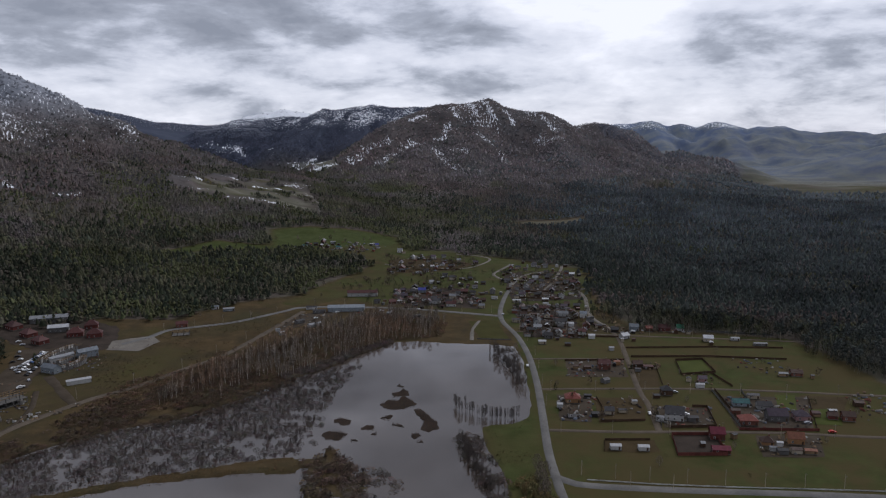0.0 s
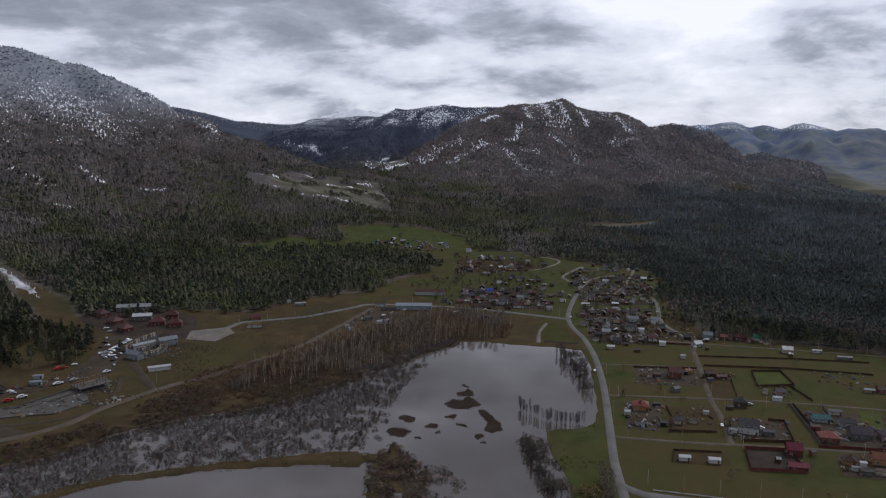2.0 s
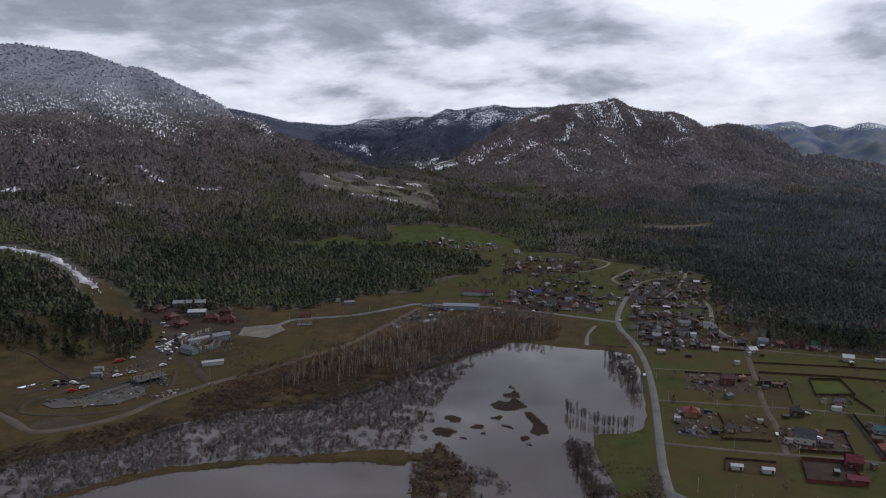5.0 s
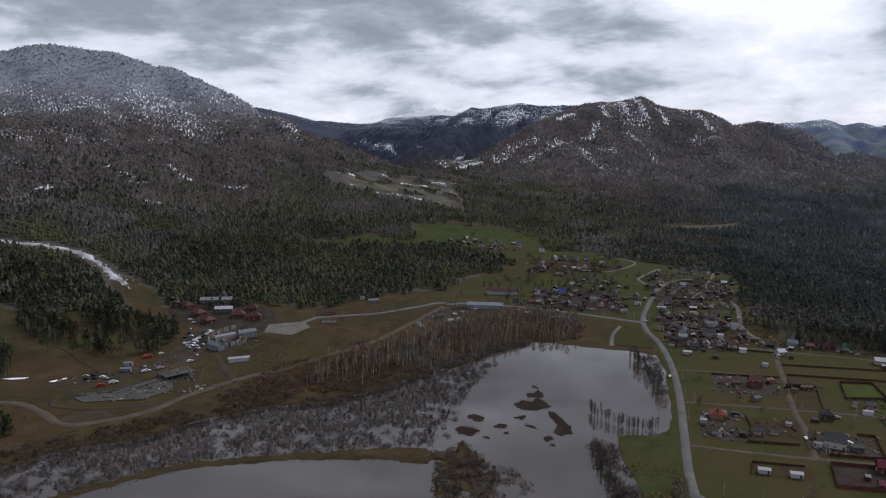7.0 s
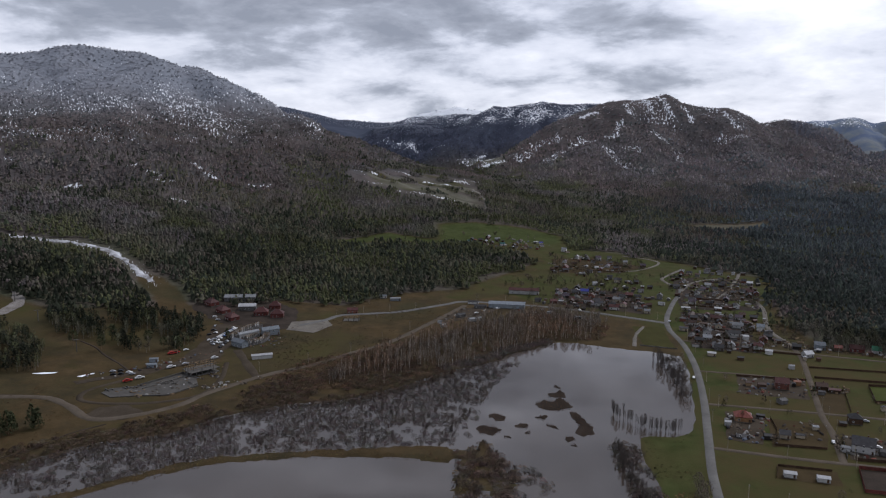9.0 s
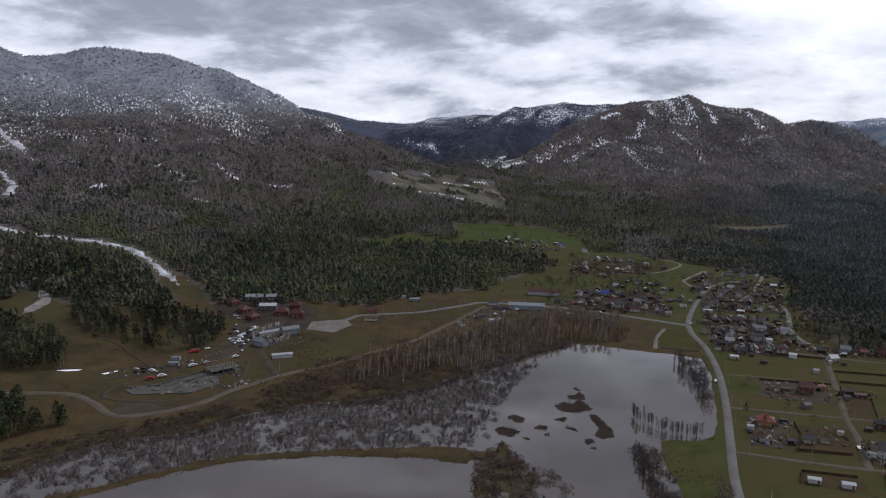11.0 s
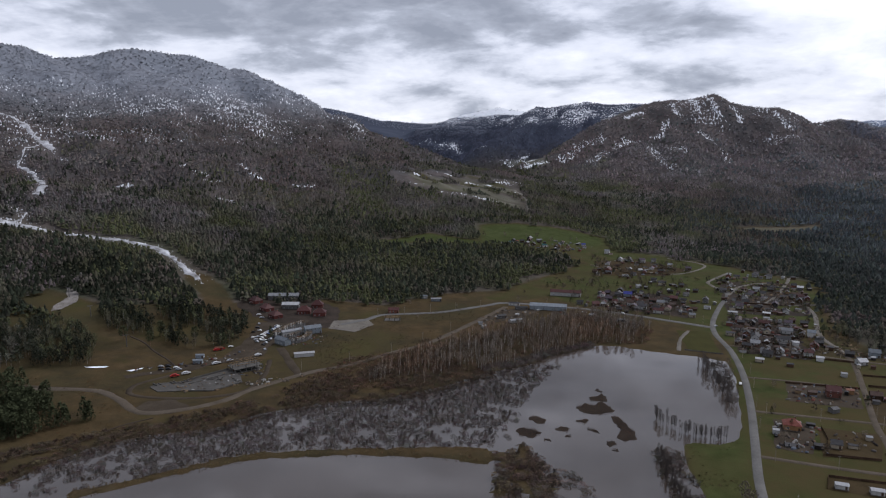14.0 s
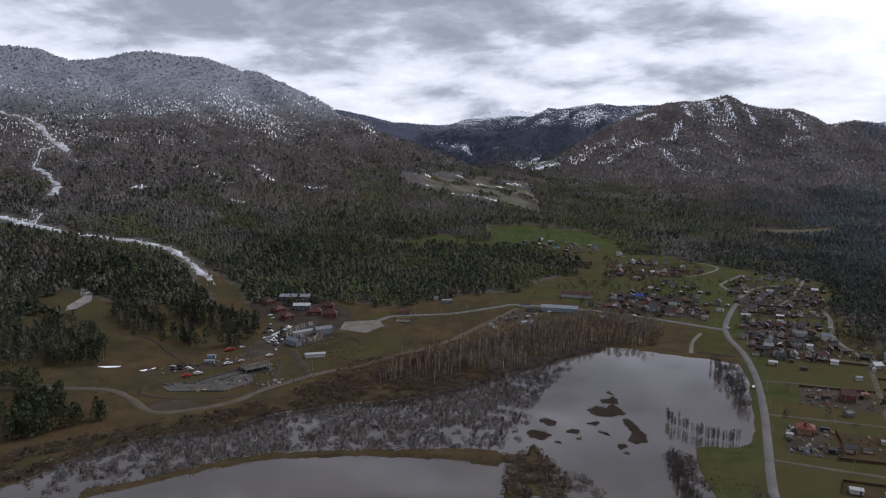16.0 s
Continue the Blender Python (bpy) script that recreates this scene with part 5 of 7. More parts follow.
DEAD = "slender bare tree standing in the flooded lake margin"
rows_of_trees("dead", [(52, 427), (60, 415), (70, 405), (80, 402), (90, 403)], 58, 2.6, 7.6, 0.36, DEAD, "drowned trees")
rows_of_trees("dead", [(50, 372), (50, 354), (54, 334), (60, 312)], 56, 2.8, 7.0, 0.42, DEAD, "drowned trees")
rows_of_trees("dead", [(97, 545), (101, 520), (106, 490), (104, 462)], 52, 4.0, 9.0, 0.42, DEAD, "drowned trees")
rows_of_trees("bare", [(116, 540), (112, 500), (106, 455)], 9, 2.0, 7, 0.6, "bare grey birch on the lake shore beside the road", "shore trees")
rows_of_trees("bare", [(80, 300), (84, 318), (88, 330)], 8, 4.0, 9, 0.6, "bare straw-grey willow beside the road", "roadside trees")
PINES = "dark green pine on the dry slope above the marsh"
for x, y, n_, sp in ((-385, 382, 14, 14), (-352, 368, 18, 14), (-330, 345, 16, 13), (-335, 358, 14, 12), (-293, 356, 3, 3), (-320, 330, 6, 9), (-318, 326, 9, 9), (-340, 352, 12, 14), (-306, 345, 5, 7)):
    for i in range(n_):
        tree("pine", x + tree_rng.uniform(-sp, sp), y + tree_rng.uniform(-sp, sp), 15, 0.6, PINES, "pines on the slope")
for x, y in ((-372, 500), (-350, 520), (-345, 497), (-330, 515), (-318, 520), (-300, 512), (-286, 512), (-400, 540), (-260, 545)):
    tree("pine", x, y, 13, 0.6, "dark green pine beside the lodge road", "pines by the lodges")

# ---- buildings ----
def part(name, bm, mat, parent, label=""):
    """Link a bmesh as one mesh object under a thing or a part."""
    me = bpy.data.meshes.new(name)
    bm.to_mesh(me)
    bm.free()
    me.materials.append(mat)
    o = new(name, me)
    o.parent = parent
    return tagged(o, label) if label else o


def box(bm, x0, x1, y0, y1, z0, z1, bevel=0.0):
    r = bmesh.ops.create_cube(bm, size=1.0, matrix=Matrix.Translation(((x0 + x1) / 2, (y0 + y1) / 2, (z0 + z1) / 2)) @ Matrix.Diagonal((x1 - x0, y1 - y0, z1 - z0, 1)))
    if bevel:
        bmesh.ops.bevel(bm, geom=list({e for v in r["verts"] for e in v.link_edges}), offset=bevel, segments=1, affect="EDGES")
    return r["verts"]


def boxed(*args, **kw):
    bm = bmesh.new()
    box(bm, *args, **kw)
    return bm


def shared(name, me, parent, m):
    o = new(name, me)
    o.parent = parent
    o.matrix_local = m
    return o


def make_pane_mesh():
    bm = boxed(-0.42, 0.42, -0.03, 0.03, -0.55, 0.55)
    me = bpy.data.meshes.new("pane")
    bm.to_mesh(me)
    bm.free()
    me.materials.append(GLASS)
    return me


def make_frame_mesh():
    bm = bmesh.new()
    box(bm, -0.56, -0.42, -0.06, 0.06, -0.68, 0.68)
    box(bm, 0.42, 0.56, -0.06, 0.06, -0.68, 0.68)
    box(bm, -0.42, 0.42, -0.06, 0.06, 0.55, 0.68)
    box(bm, -0.42, 0.42, -0.08, 0.08, -0.68, -0.55)
    box(bm, -0.035, 0.035, -0.05, 0.05, -0.55, 0.55)
    me = bpy.data.meshes.new("window_frame")
    bm.to_mesh(me)
    bm.free()
    me.materials.append(WALLS["white"])
    return me


PANE, FRAME = make_pane_mesh(), make_frame_mesh()
SHELLS = {}


def shell(w, d, h, rise, style, eave):
    """Wall and roof meshes: gable, hip or lean-to. The ridge runs along x."""
    key = (w, d, h, rise, style, eave)
    if key in SHELLS:
        return SHELLS[key]
    a, b = w / 2, d / 2
    bm = bmesh.new()
    top = {"gable": rise, "hip": 0.0, "shed": rise}[style]
    lo = [bm.verts.new((x, y, -0.6)) for x, y in ((-a, -b), (a, -b), (a, b), (-a, b))]
    back = h + (rise if style == "shed" else 0.0)
    hi = [bm.verts.new((x, y, z)) for x, y, z in ((-a, -b, h), (a, -b, h), (a, b, back), (-a, b, back))]
    bm.faces.new((lo[0], lo[1], hi[1], hi[0]))
    bm.faces.new((lo[2], lo[3], hi[3], hi[2]))
    if style == "gable":
        e, w_ = bm.verts.new((a, 0, h + rise)), bm.verts.new((-a, 0, h + rise))
        bm.faces.new((lo[1], lo[2], hi[2], e, hi[1]))
        bm.faces.new((lo[3], lo[0], hi[0], w_, hi[3]))
    else:
        bm.faces.new((lo[1], lo[2], hi[2], hi[1]))
        bm.faces.new((lo[3], lo[0], hi[0], hi[3]))
    walls = bpy.data.meshes.new("wall")
    bm.to_mesh(walls)
    bm.free()
    bm = bmesh.new()
    A, B, t = a + eave, b + eave, 0.22
    drop = rise * eave / b if style != "shed" else rise * eave / d
    if style == "shed":
        c = [(-A, -B, h - drop), (A, -B, h - drop), (A, B, h + rise + drop), (-A, B, h + rise + drop)]
        under = [bm.verts.new((x, y, z + 0.02)) for x, y, z in c]
        over = [bm.verts.new((x, y, z + t)) for x, y, z in c]
        bm.faces.new(over)
        bm.faces.new(under[::-1])
        for i in range(4):
            j = (i + 1) % 4
            bm.faces.new((under[i], under[j], over[j], over[i]))
    else:
        run = A if style == "gable" else max(0.2, A - B)
        c = [(-A, -B, h - drop), (A, -B, h - drop), (A, B, h - drop), (-A, B, h - drop), (-run, 0, h + rise), (run, 0, h + rise)]
        under = [bm.verts.new((x, y, z + 0.02)) for x, y, z in c]
        over = [bm.verts.new((x, y, z + t)) for x, y, z in c]
        quads = [(0, 1, 5, 4), (2, 3, 4, 5)] + ([] if style == "gable" else [(1, 2, 5), (3, 0, 4)])
        for q in quads:
            bm.faces.new([over[i] for i in q])
            bm.faces.new([under[i] for i in q[::-1]])
        rim = [(0, 1), (2, 3)] + ([(1, 5), (5, 2), (3, 4), (4, 0)] if style == "gable" else [(1, 2), (3, 0)])
        for i, j in rim:
            bm.faces.new((under[i], under[j], over[j], over[i]))
    bmesh.ops.recalc_face_normals(bm, faces=bm.faces[:])
    roof = bpy.data.meshes.new("roof")
    bm.to_mesh(roof)
    bm.free()
    SHELLS[key] = (walls, roof)
    return SHELLS[key]


ROOF_WORDS = {"rust": "rust-red", "red": "dark red", "crimson": "crimson", "brown": "brown", "grey": "grey", "dark": "dark grey", "pale": "zinc",
              "white": "white", "steel": "steel", "blue": "bright blue", "green": "green", "teal": "teal", "purple": "plum-grey", "orange": "orange-brown"}
WALL_WORDS = {"white": "white", "cream": "cream", "ochre": "ochre", "log": "brown log", "red": "red board", "brick": "red brick", "grey": "grey block",
              "dark": "dark board", "blue": "pale blue", "pink": "pink", "timber": "fresh timber"}


def house(x, y, w, d, h, turn, roof, wall, style="gable", rise=None, kind="house", windows=True, chimney=True, where="in the village", group="village houses", eave=0.45):
    """A building with walls, a roof with thickness and eaves, windows, door and chimney."""
    rise = rise if rise is not None else round(d * 0.34, 1)
    small = 0.78 if kind in ("house", "shed", "barn", "workshop", "garage") else 0.92
    w, d, h, rise = round(w * small, 2), round(d * small, 2), round(h * (small + 0.08), 2), round(rise * small, 2)
    words = f"{WALL_WORDS[wall]} {kind} with {ROOF_WORDS[roof]} roof {where}"
    root = tagged(new(kind), words, kind.replace("_", " "), group)
    root.matrix_world = pose(x, y, height(x, y) + 0.25, 0, 0, turn)
    walls, top = shell(w, d, h, rise, style, eave)
    for name, me, mat in (("wall", walls, WALLS[wall]), ("roof", top, ROOFS[roof])):
        o = new(name, me)
        if not me.materials:
            me.materials.append(mat)
        o.parent = root
        o.material_slots[0].link, o.material_slots[0].material = "OBJECT", mat
    if windows:
        rows = [1.5] if h < 4.5 else [1.5, 4.2]
        n_ = max(1, min(4, int(w / 3.2)))
        for zz in rows:
            for i in range(n_):
                xx = -w / 2 + w * (i + 0.5) / n_
                if zz == 1.5 and i == n_ - 1:
                    continue
                win = shared("window", FRAME, root, pose(xx, -d / 2 - 0.02, zz))
                shared("pane", PANE, win, Matrix())
            for side in (-1, 1):
                win = shared("window", FRAME, root, pose(side * (w / 2 + 0.02), 0, zz, 0, 0, 90))
                shared("pane", PANE, win, Matrix())
        part("door", boxed(w / 2 - 1.6, w / 2 - 0.6, -d / 2 - 0.07, -d / 2 + 0.05, -0.2, 2.0, bevel=0.02), WALLS["log"], root)
        part("foundation", boxed(-w / 2 - 0.12, w / 2 + 0.12, -d / 2 - 0.12, d / 2 + 0.12, -0.6, 0.22), CONCRETE, root)
    if chimney and style != "shed":
        ch = part("chimney", boxed(w * 0.18 - 0.3, w * 0.18 + 0.3, d * 0.1 - 0.3, d * 0.1 + 0.3, h + rise * 0.5, h + rise + 0.9, bevel=0.03), WALLS["brick"], root)
        part("cap", boxed(w * 0.18 - 0.4, w * 0.18 + 0.4, d * 0.1 - 0.4, d * 0.1 + 0.4, h + rise + 0.9, h + rise + 1.02), CONCRETE, ch)
    return root


def shed(x, y, w, d, h, turn, roof, wall, where="on a grassy plot", style="gable", kind="shed", group="sheds"):
    return house(x, y, w, d, h, turn, roof, wall, style, round(d * (0.22 if style == "gable" else 0.12), 1), kind, w > 7, False, where, group, 0.25)


BOARD = {}


def fence(pts, mat, tall, label, gap=3.0):
    """A fence of boarded panels between posts, following the land."""
    root = tagged(new("fence"), label, "fence", "plot fences")
    key = (mat.name, tall, gap)
    if key not in BOARD:
        bm = boxed(0.02, gap - 0.02, -0.04, 0.04, 0.08, tall, bevel=0.02)
        me = bpy.data.meshes.new("fence_panel")
        bm.to_mesh(me)
        bm.free()
        me.materials.append(mat)
        bm = boxed(-0.08, 0.08, -0.08, 0.08, -0.3, tall + 0.12)
        post = bpy.data.meshes.new("post")
        bm.to_mesh(post)
        bm.free()
        post.materials.append(mat)
        BOARD[key] = me, post
    me, post = BOARD[key]
    for (x0, y0), (x1, y1) in zip(pts, pts[1:]):
        d = math.hypot(x1 - x0, y1 - y0)
        n_ = max(1, round(d / gap))
        turn = math.degrees(math.atan2(y1 - y0, x1 - x0))
        for i in range(n_):
            px, py = x0 + (x1 - x0) * i / n_, y0 + (y1 - y0) * i / n_
            m = pose(px, py, height(px, py), 0, 0, turn)
            shared("fence_panel", me, root, m @ Matrix.Diagonal((d / n_ / gap, 1, 1, 1)))
            shared("post", post, root, m)
    return root


# plots beside the lake road
house(131, 425, 12, 10, 4, -8, "rust", "ochre", "hip", 3.6, where="on a gravel plot beside the road")
shed(120, 416, 4.5, 3.5, 2.6, -8, "white", "white", where="beside the road")
house(148, 402, 7, 6.5, 3.2, -12, "grey", "cream", where="on a fenced plot")
shed(138, 399, 6, 5, 2.4, -8, "dark", "dark", where="on a fenced plot")
shed(170, 416, 4, 3.5, 2.3, -8, "pale", "cream", where="on a fenced plot")
house(185, 389, 14, 11, 5.4, -22, "grey", "white", "gable", 4.5, where="on a walled plot")
shed(175, 387, 6, 4, 3, -22, "pale", "white", where="beside a white house")
shed(195, 385, 8, 5, 2.6, -10, "dark", "grey", where="on a fenced plot")
house(198, 430, 9, 8, 4.4, -8, "dark", "log", "hip", 3.0, where="by the lane")
house(174, 487, 11, 9, 5.4, -8, "red", "brick", "gable", 3.4, where="on a plot with outbuildings")
shed(161, 487, 7, 5, 2.8, -8, "brown", "log", where="on a fenced plot")
shed(187, 495, 6, 4.5, 3, -8, "orange", "ochre", where="on a fenced plot")
shed(153, 490, 5, 4, 2.4, -8, "brown", "timber", where="on a fenced plot")
shed(165, 458, 6.5, 6, 2.6, 25, "grey", "grey", where="on a fenced plot")
shed(196, 532, 5, 4, 2.6, -8, "pale", "white", where="on a fenced plot")
house(201, 489, 9, 7, 3.2, -8, "brown", "log", where="on a fenced plot")
shed(207, 483, 9, 4.5, 2.4, -8, "red", "log", where="on a fenced plot")
shed(227, 440, 7, 4, 2.6, -8, "white", "white", where="on a fenced plot")
house(234, 451, 7, 6, 3.2, -8, "purple", "pink", where="on a fenced plot")
house(287, 547, 10, 8, 3.8, -15, "white", "cream", "gable", 2.6, "barn", where="by the lane", group="barns")
house(278, 582, 8, 7, 3.6, -12, "green", "white", "gable", 3.4, where="by the wood")
house(264, 584, 13, 8, 3.6, -12, "red", "red", "gable", 3.2, where="by the wood")
house(250, 585, 7, 6, 3.4, -12, "rust", "log", where="by the wood")
house(237, 588, 10, 8, 4.6, -14, "steel", "blue", where="by the wood")
house(219, 564, 9, 7, 3.6, 20, "white", "white", where="at the lane crossing")
house(218, 585, 8, 6, 3.2, -14, "dark", "dark", where="at the lane crossing")
shed(254, 614, 9, 5, 2.6, -12, "pale", "grey", where="by the wood")
house(237, 405, 13, 7, 3, -12, "teal", "blue", "gable", 2.4, "workshop", where="on a fenced plot", group="sheds")
shed(252, 416, 10, 5, 2.8, -12, "grey", "cream", where="on a fenced plot")
house(249, 398, 11, 7, 3.4, -12, "grey", "white", where="on a fenced plot")
house(226, 377, 13, 10, 3.8, -12, "rust", "brick", "hip", 3.2, where="on a crowded fenced plot")
shed(227, 393, 7, 5, 2.6, -12, "brown", "brick", where="on a fenced plot")
house(247, 381, 15, 10, 4.2, -10, "purple", "grey", "gable", 4.2, where="on a crowded fenced plot")
house(262, 379, 11, 9, 3.8, -10, "purple", "pink", "hip", 3.4, where="by the lane")
shed(274, 383, 6, 5, 2.6, -10, "red", "brick", where="on a fenced plot")
house(282, 378, 7, 6, 2.8, -20, "brown", "red", where="on a fenced plot")
house(197, 359, 10, 8, 4.6, -12, "crimson", "red", "gable", 3.6, where="behind a long board fence")
house(190, 341, 12, 6, 2.8, -12, "crimson", "red", "gable", 1.8, "garage", where="behind a long board fence", group="sheds")
house(221, 348, 8, 7, 2.8, -15, "brown", "ochre", "hip", 3.0, where="below the gravel lane")
shed(227, 345, 4, 3, 2.4, -15, "white", "white", where="beside a brown house")
shed(220, 340, 4.5, 3, 2.2, -15, "pale", "white", where="beside a brown house")
shed(223, 336, 7, 4.5, 2.4, -15, "dark", "grey", where="beside an orange house")
house(238, 348, 11, 8, 4.2, -15, "orange", "ochre", "gable", 3.4, where="below the gravel lane")
shed(231, 336, 7, 5, 2.4, -15, "brown", "cream", where="beside an orange house")
shed(238, 334, 8, 4, 2.2, -15, "orange", "timber", where="beside an orange house")
house(308, 455, 10, 7, 3, -15, "brown", "brick", "gable", 2.2, where="on an unfinished plot")
shed(298, 455, 8, 4, 2.4, -15, "pale", "timber", where="on an unfinished plot")
house(290, 375, 9, 8, 3.6, -18, "brown", "brick", where="on a grassy plot")
shed(312, 395, 7, 5, 2.8, -15, "brown", "log", where="by the lane")
shed(134, 352, 7.5, 4.5, 2.6, -9, "white", "white", where="alone on the grass")
shed(149, 349, 7.5, 4.5, 2.6, -9, "white", "white", where="alone on the grass")
shed(311, 546, 9, 4, 2.4, -12, "pale", "white", where="by the wood")
shed(324, 529, 14, 3.5, 2.2, -12, "pale", "grey", where="by the wood")
shed(124, 399, 9, 6, 0.7, -8, "grey", "grey", where="beside the road")
# the village round the junction
house(238, 911, 8, 7, 4.4, -12, "grey", "white", where="on a village street")
house(204, 829, 9, 7, 3.4, -10, "pale", "white", where="on a village street")
house(166, 817, 9, 7, 3.6, -10, "grey", "grey", where="on a village street")
house(168, 747, 8, 7, 3.6, -12, "grey", "white", where="on a village street")
shed(187, 713, 9, 6, 3, -16, "white", "log", where="in a village yard")
shed(155, 711, 11, 5, 2.8, -10, "white", "cream", where="in a village yard")
house(208, 725, 9, 7, 3.4, 74, "dark", "white", where="on a village street")
house(184, 736, 8, 6, 3.2, -20, "dark", "log", where="on a village street")
house(189, 797, 8, 6, 3.2, -10, "grey", "cream", where="on a village street")
house(220, 832, 8, 6, 3, -14, "dark", "log", where="on a village street")
house(223, 792, 7, 6, 3, -10, "grey", "log", where="on a village street")
house(256, 847, 8, 6, 3.4, -14, "white", "grey", where="on a village street")
shed(155, 684, 20, 6, 3, 74, "brown", "brick", where="in a village yard")
house(175, 672, 12, 7, 3.6, -16, "red", "log", where="on a village street")
shed(143, 666, 7, 5, 3, -10, "grey", "brick", where="in a village yard")
house(187, 647, 14, 7, 3.8, -12, "pale", "white", where="on a village street")
house(206, 640, 8, 7, 5, -12, "steel", "white", where="on a village street")
shed(137, 631, 9, 6, 3, -20, "grey", "cream", where="in a village yard")
house(156, 624, 15, 8, 3.4, 74, "dark", "white", where="on a village street")
house(178, 620, 13, 7, 3.2, -10, "dark", "white", where="on a village street")
shed(185, 610, 6, 5, 3, -10, "white", "white", where="in a village yard")
shed(162, 609, 6, 5, 2.8, 74, "white", "log", where="in a village yard")
house(197, 602, 9, 8, 3.8, 74, "red", "brick", where="on a village street")
house(154, 574, 9, 7, 3.4, -20, "dark", "grey", where="on a village street")
shed(144, 557, 8, 5, 2.8, -12, "white", "cream", where="in a village yard")
house(185, 577, 8, 7, 5, -12, "red", "white", where="on a village street")
shed(191, 568, 7, 5, 3.2, -20, "white", "white", where="in a village yard")
shed(175, 576, 7, 6, 3.2, -12, "grey", "log", where="in a village yard")
shed(164, 549, 6, 4, 2.4, -10, "dark", "log", where="in a village yard")
house(137, 757, 8, 7, 5, 74, "grey", "grey", where="on a village street")
shed(134, 728, 8, 5, 2.8, -20, "pale", "white", where="in a village yard")
shed(166, 592, 7, 6, 3, -14, "brown", "dark", where="in a village yard")
house(143, 595, 9, 6, 3, -20, "dark", "log", where="on a village street")
house(212, 681, 8, 6, 3, -14, "dark", "log", where="on a village street")
house(204, 690, 7, 6, 3, -12, "brown", "log", where="on a village street")
shed(159, 650, 8, 5, 2.8, -10, "brown", "log", where="in a village yard")
shed(209, 765, 7, 6, 3, -14, "dark", "cream", where="in a village yard")
shed(159, 774, 7, 5, 3, -16, "brown", "log", where="in a village yard")
shed(267, 914, 7, 5, 3, -14, "dark", "log", where="in a village yard")
shed(229, 938, 7, 6, 3, -16, "grey", "cream", where="in a village yard")
shed(215, 948, 6, 5, 3, 74, "dark", "log", where="in a village yard")
shed(193, 921, 7, 5, 3, -10, "pale", "log", where="in a village yard")
shed(207, 897, 7, 6, 3, -20, "brown", "grey", where="in a village yard")
shed(255, 914, 6, 5, 2.6, 74, "pale", "white", where="in a village yard")
shed(252, 814, 6, 5, 2.6, -20, "brown", "log", where="in a village yard")
shed(200, 782, 7, 5, 3, 74, "purple", "white", where="in a village yard")
shed(198, 639, 7, 6, 3, 74, "grey", "log", where="in a village yard")
shed(209, 601, 6, 5, 2.8, -20, "grey", "log", where="in a village yard")
# the west street and the new plots above it
house(22, 722, 9, 7, 3.4, 10, "red", "brick", where="above the west road")
house(31, 731, 8, 6, 3.2, 76, "red", "white", where="above the west road")
house(58, 731, 9, 8, 4, -8, "brown", "white", where="above the west road")
house(69, 716, 10, 8, 4.2, -15, "grey", "white", where="above the west road")
house(83, 703, 12, 7, 3.6, -12, "red", "white", where="above the west road")
house(89, 737, 9, 7, 4, -12, "pale", "cream", where="above the west road")
house(58, 774, 11, 8, 3.8, -8, "blue", "blue", where="above the west road")
house(41, 727, 8, 6, 3, 76, "brown", "log", where="above the west road")
house(6, 728, 8, 6, 3, -8, "dark", "grey", where="above the west road")
house(45, 1045, 9, 7, 5, -15, "pale", "white", where="on the hillside street")
house(61, 992, 8, 7, 4, 76, "white", "white", where="on the hillside street")
house(91, 989, 9, 7, 5, -15, "purple", "white", where="on the hillside street")
house(42, 918, 13, 9, 5, 76, "red", "brick", where="on the hillside street")
house(84, 933, 6, 5, 3, 10, "white", "white", where="on the hillside street")
house(71, 938, 7, 5, 3, 76, "pale", "grey", where="on the hillside street")
house(62, 891, 9, 6, 1.2, 10, "pale", "cream", where="on the hillside street")
house(-48, 1048, 9, 6, 3, -15, "teal", "white", where="on the hillside street")
house(-58, 1079, 10, 5, 3, 10, "pale", "grey", where="on the hillside street")
house(10, 1088, 7, 5, 3, 10, "blue", "white", where="on the hillside street")
house(-31, 1049, 8, 6, 3, 76, "grey", "log", where="on the hillside street")
house(-12, 1040, 7, 5, 3, 10, "brown", "cream", where="on the hillside street")
house(-83, 1062, 8, 6, 3, -8, "dark", "log", where="on the hillside street")
house(-99, 1052, 8, 5, 3, -15, "teal", "white", where="on the hillside street")
house(102, 843, 11, 7, 4, -12, "grey", "cream", where="on the hillside street")
house(94, 860, 8, 6, 4, -15, "dark", "grey", where="on the hillside street")
house(73, 822, 7, 6, 3.2, 10, "pale", "white", where="above the west road")
house(77, 767, 7, 6, 3, -8, "grey", "log", where="above the west road")
house(114, 753, 7, 6, 3.2, -15, "dark", "cream", where="above the west road")
house(121, 786, 7, 6, 3, 10, "grey", "white", where="above the west road")
house(100, 733, 8, 6, 3, 10, "brown", "log", where="above the west road")
house(45, 704, 6, 4, 2.6, 10, "grey", "log", where="above the west road")
house(120, 719, 7, 5, 2.8, -12, "brown", "log", where="above the west road")
house(106, 797, 7, 5, 3, -8, "dark", "log", where="above the west road")
house(61, 710, 6, 5, 2.8, 10, "grey", "grey", where="above the west road")
house(25, 912, 8, 5, 3, -15, "brown", "log", where="on the hillside street")
house(123, 836, 7, 6, 3, -15, "grey", "log", where="on the hillside street")
house(135, 810, 7, 5, 3, -12, "dark", "log", where="above the west road")
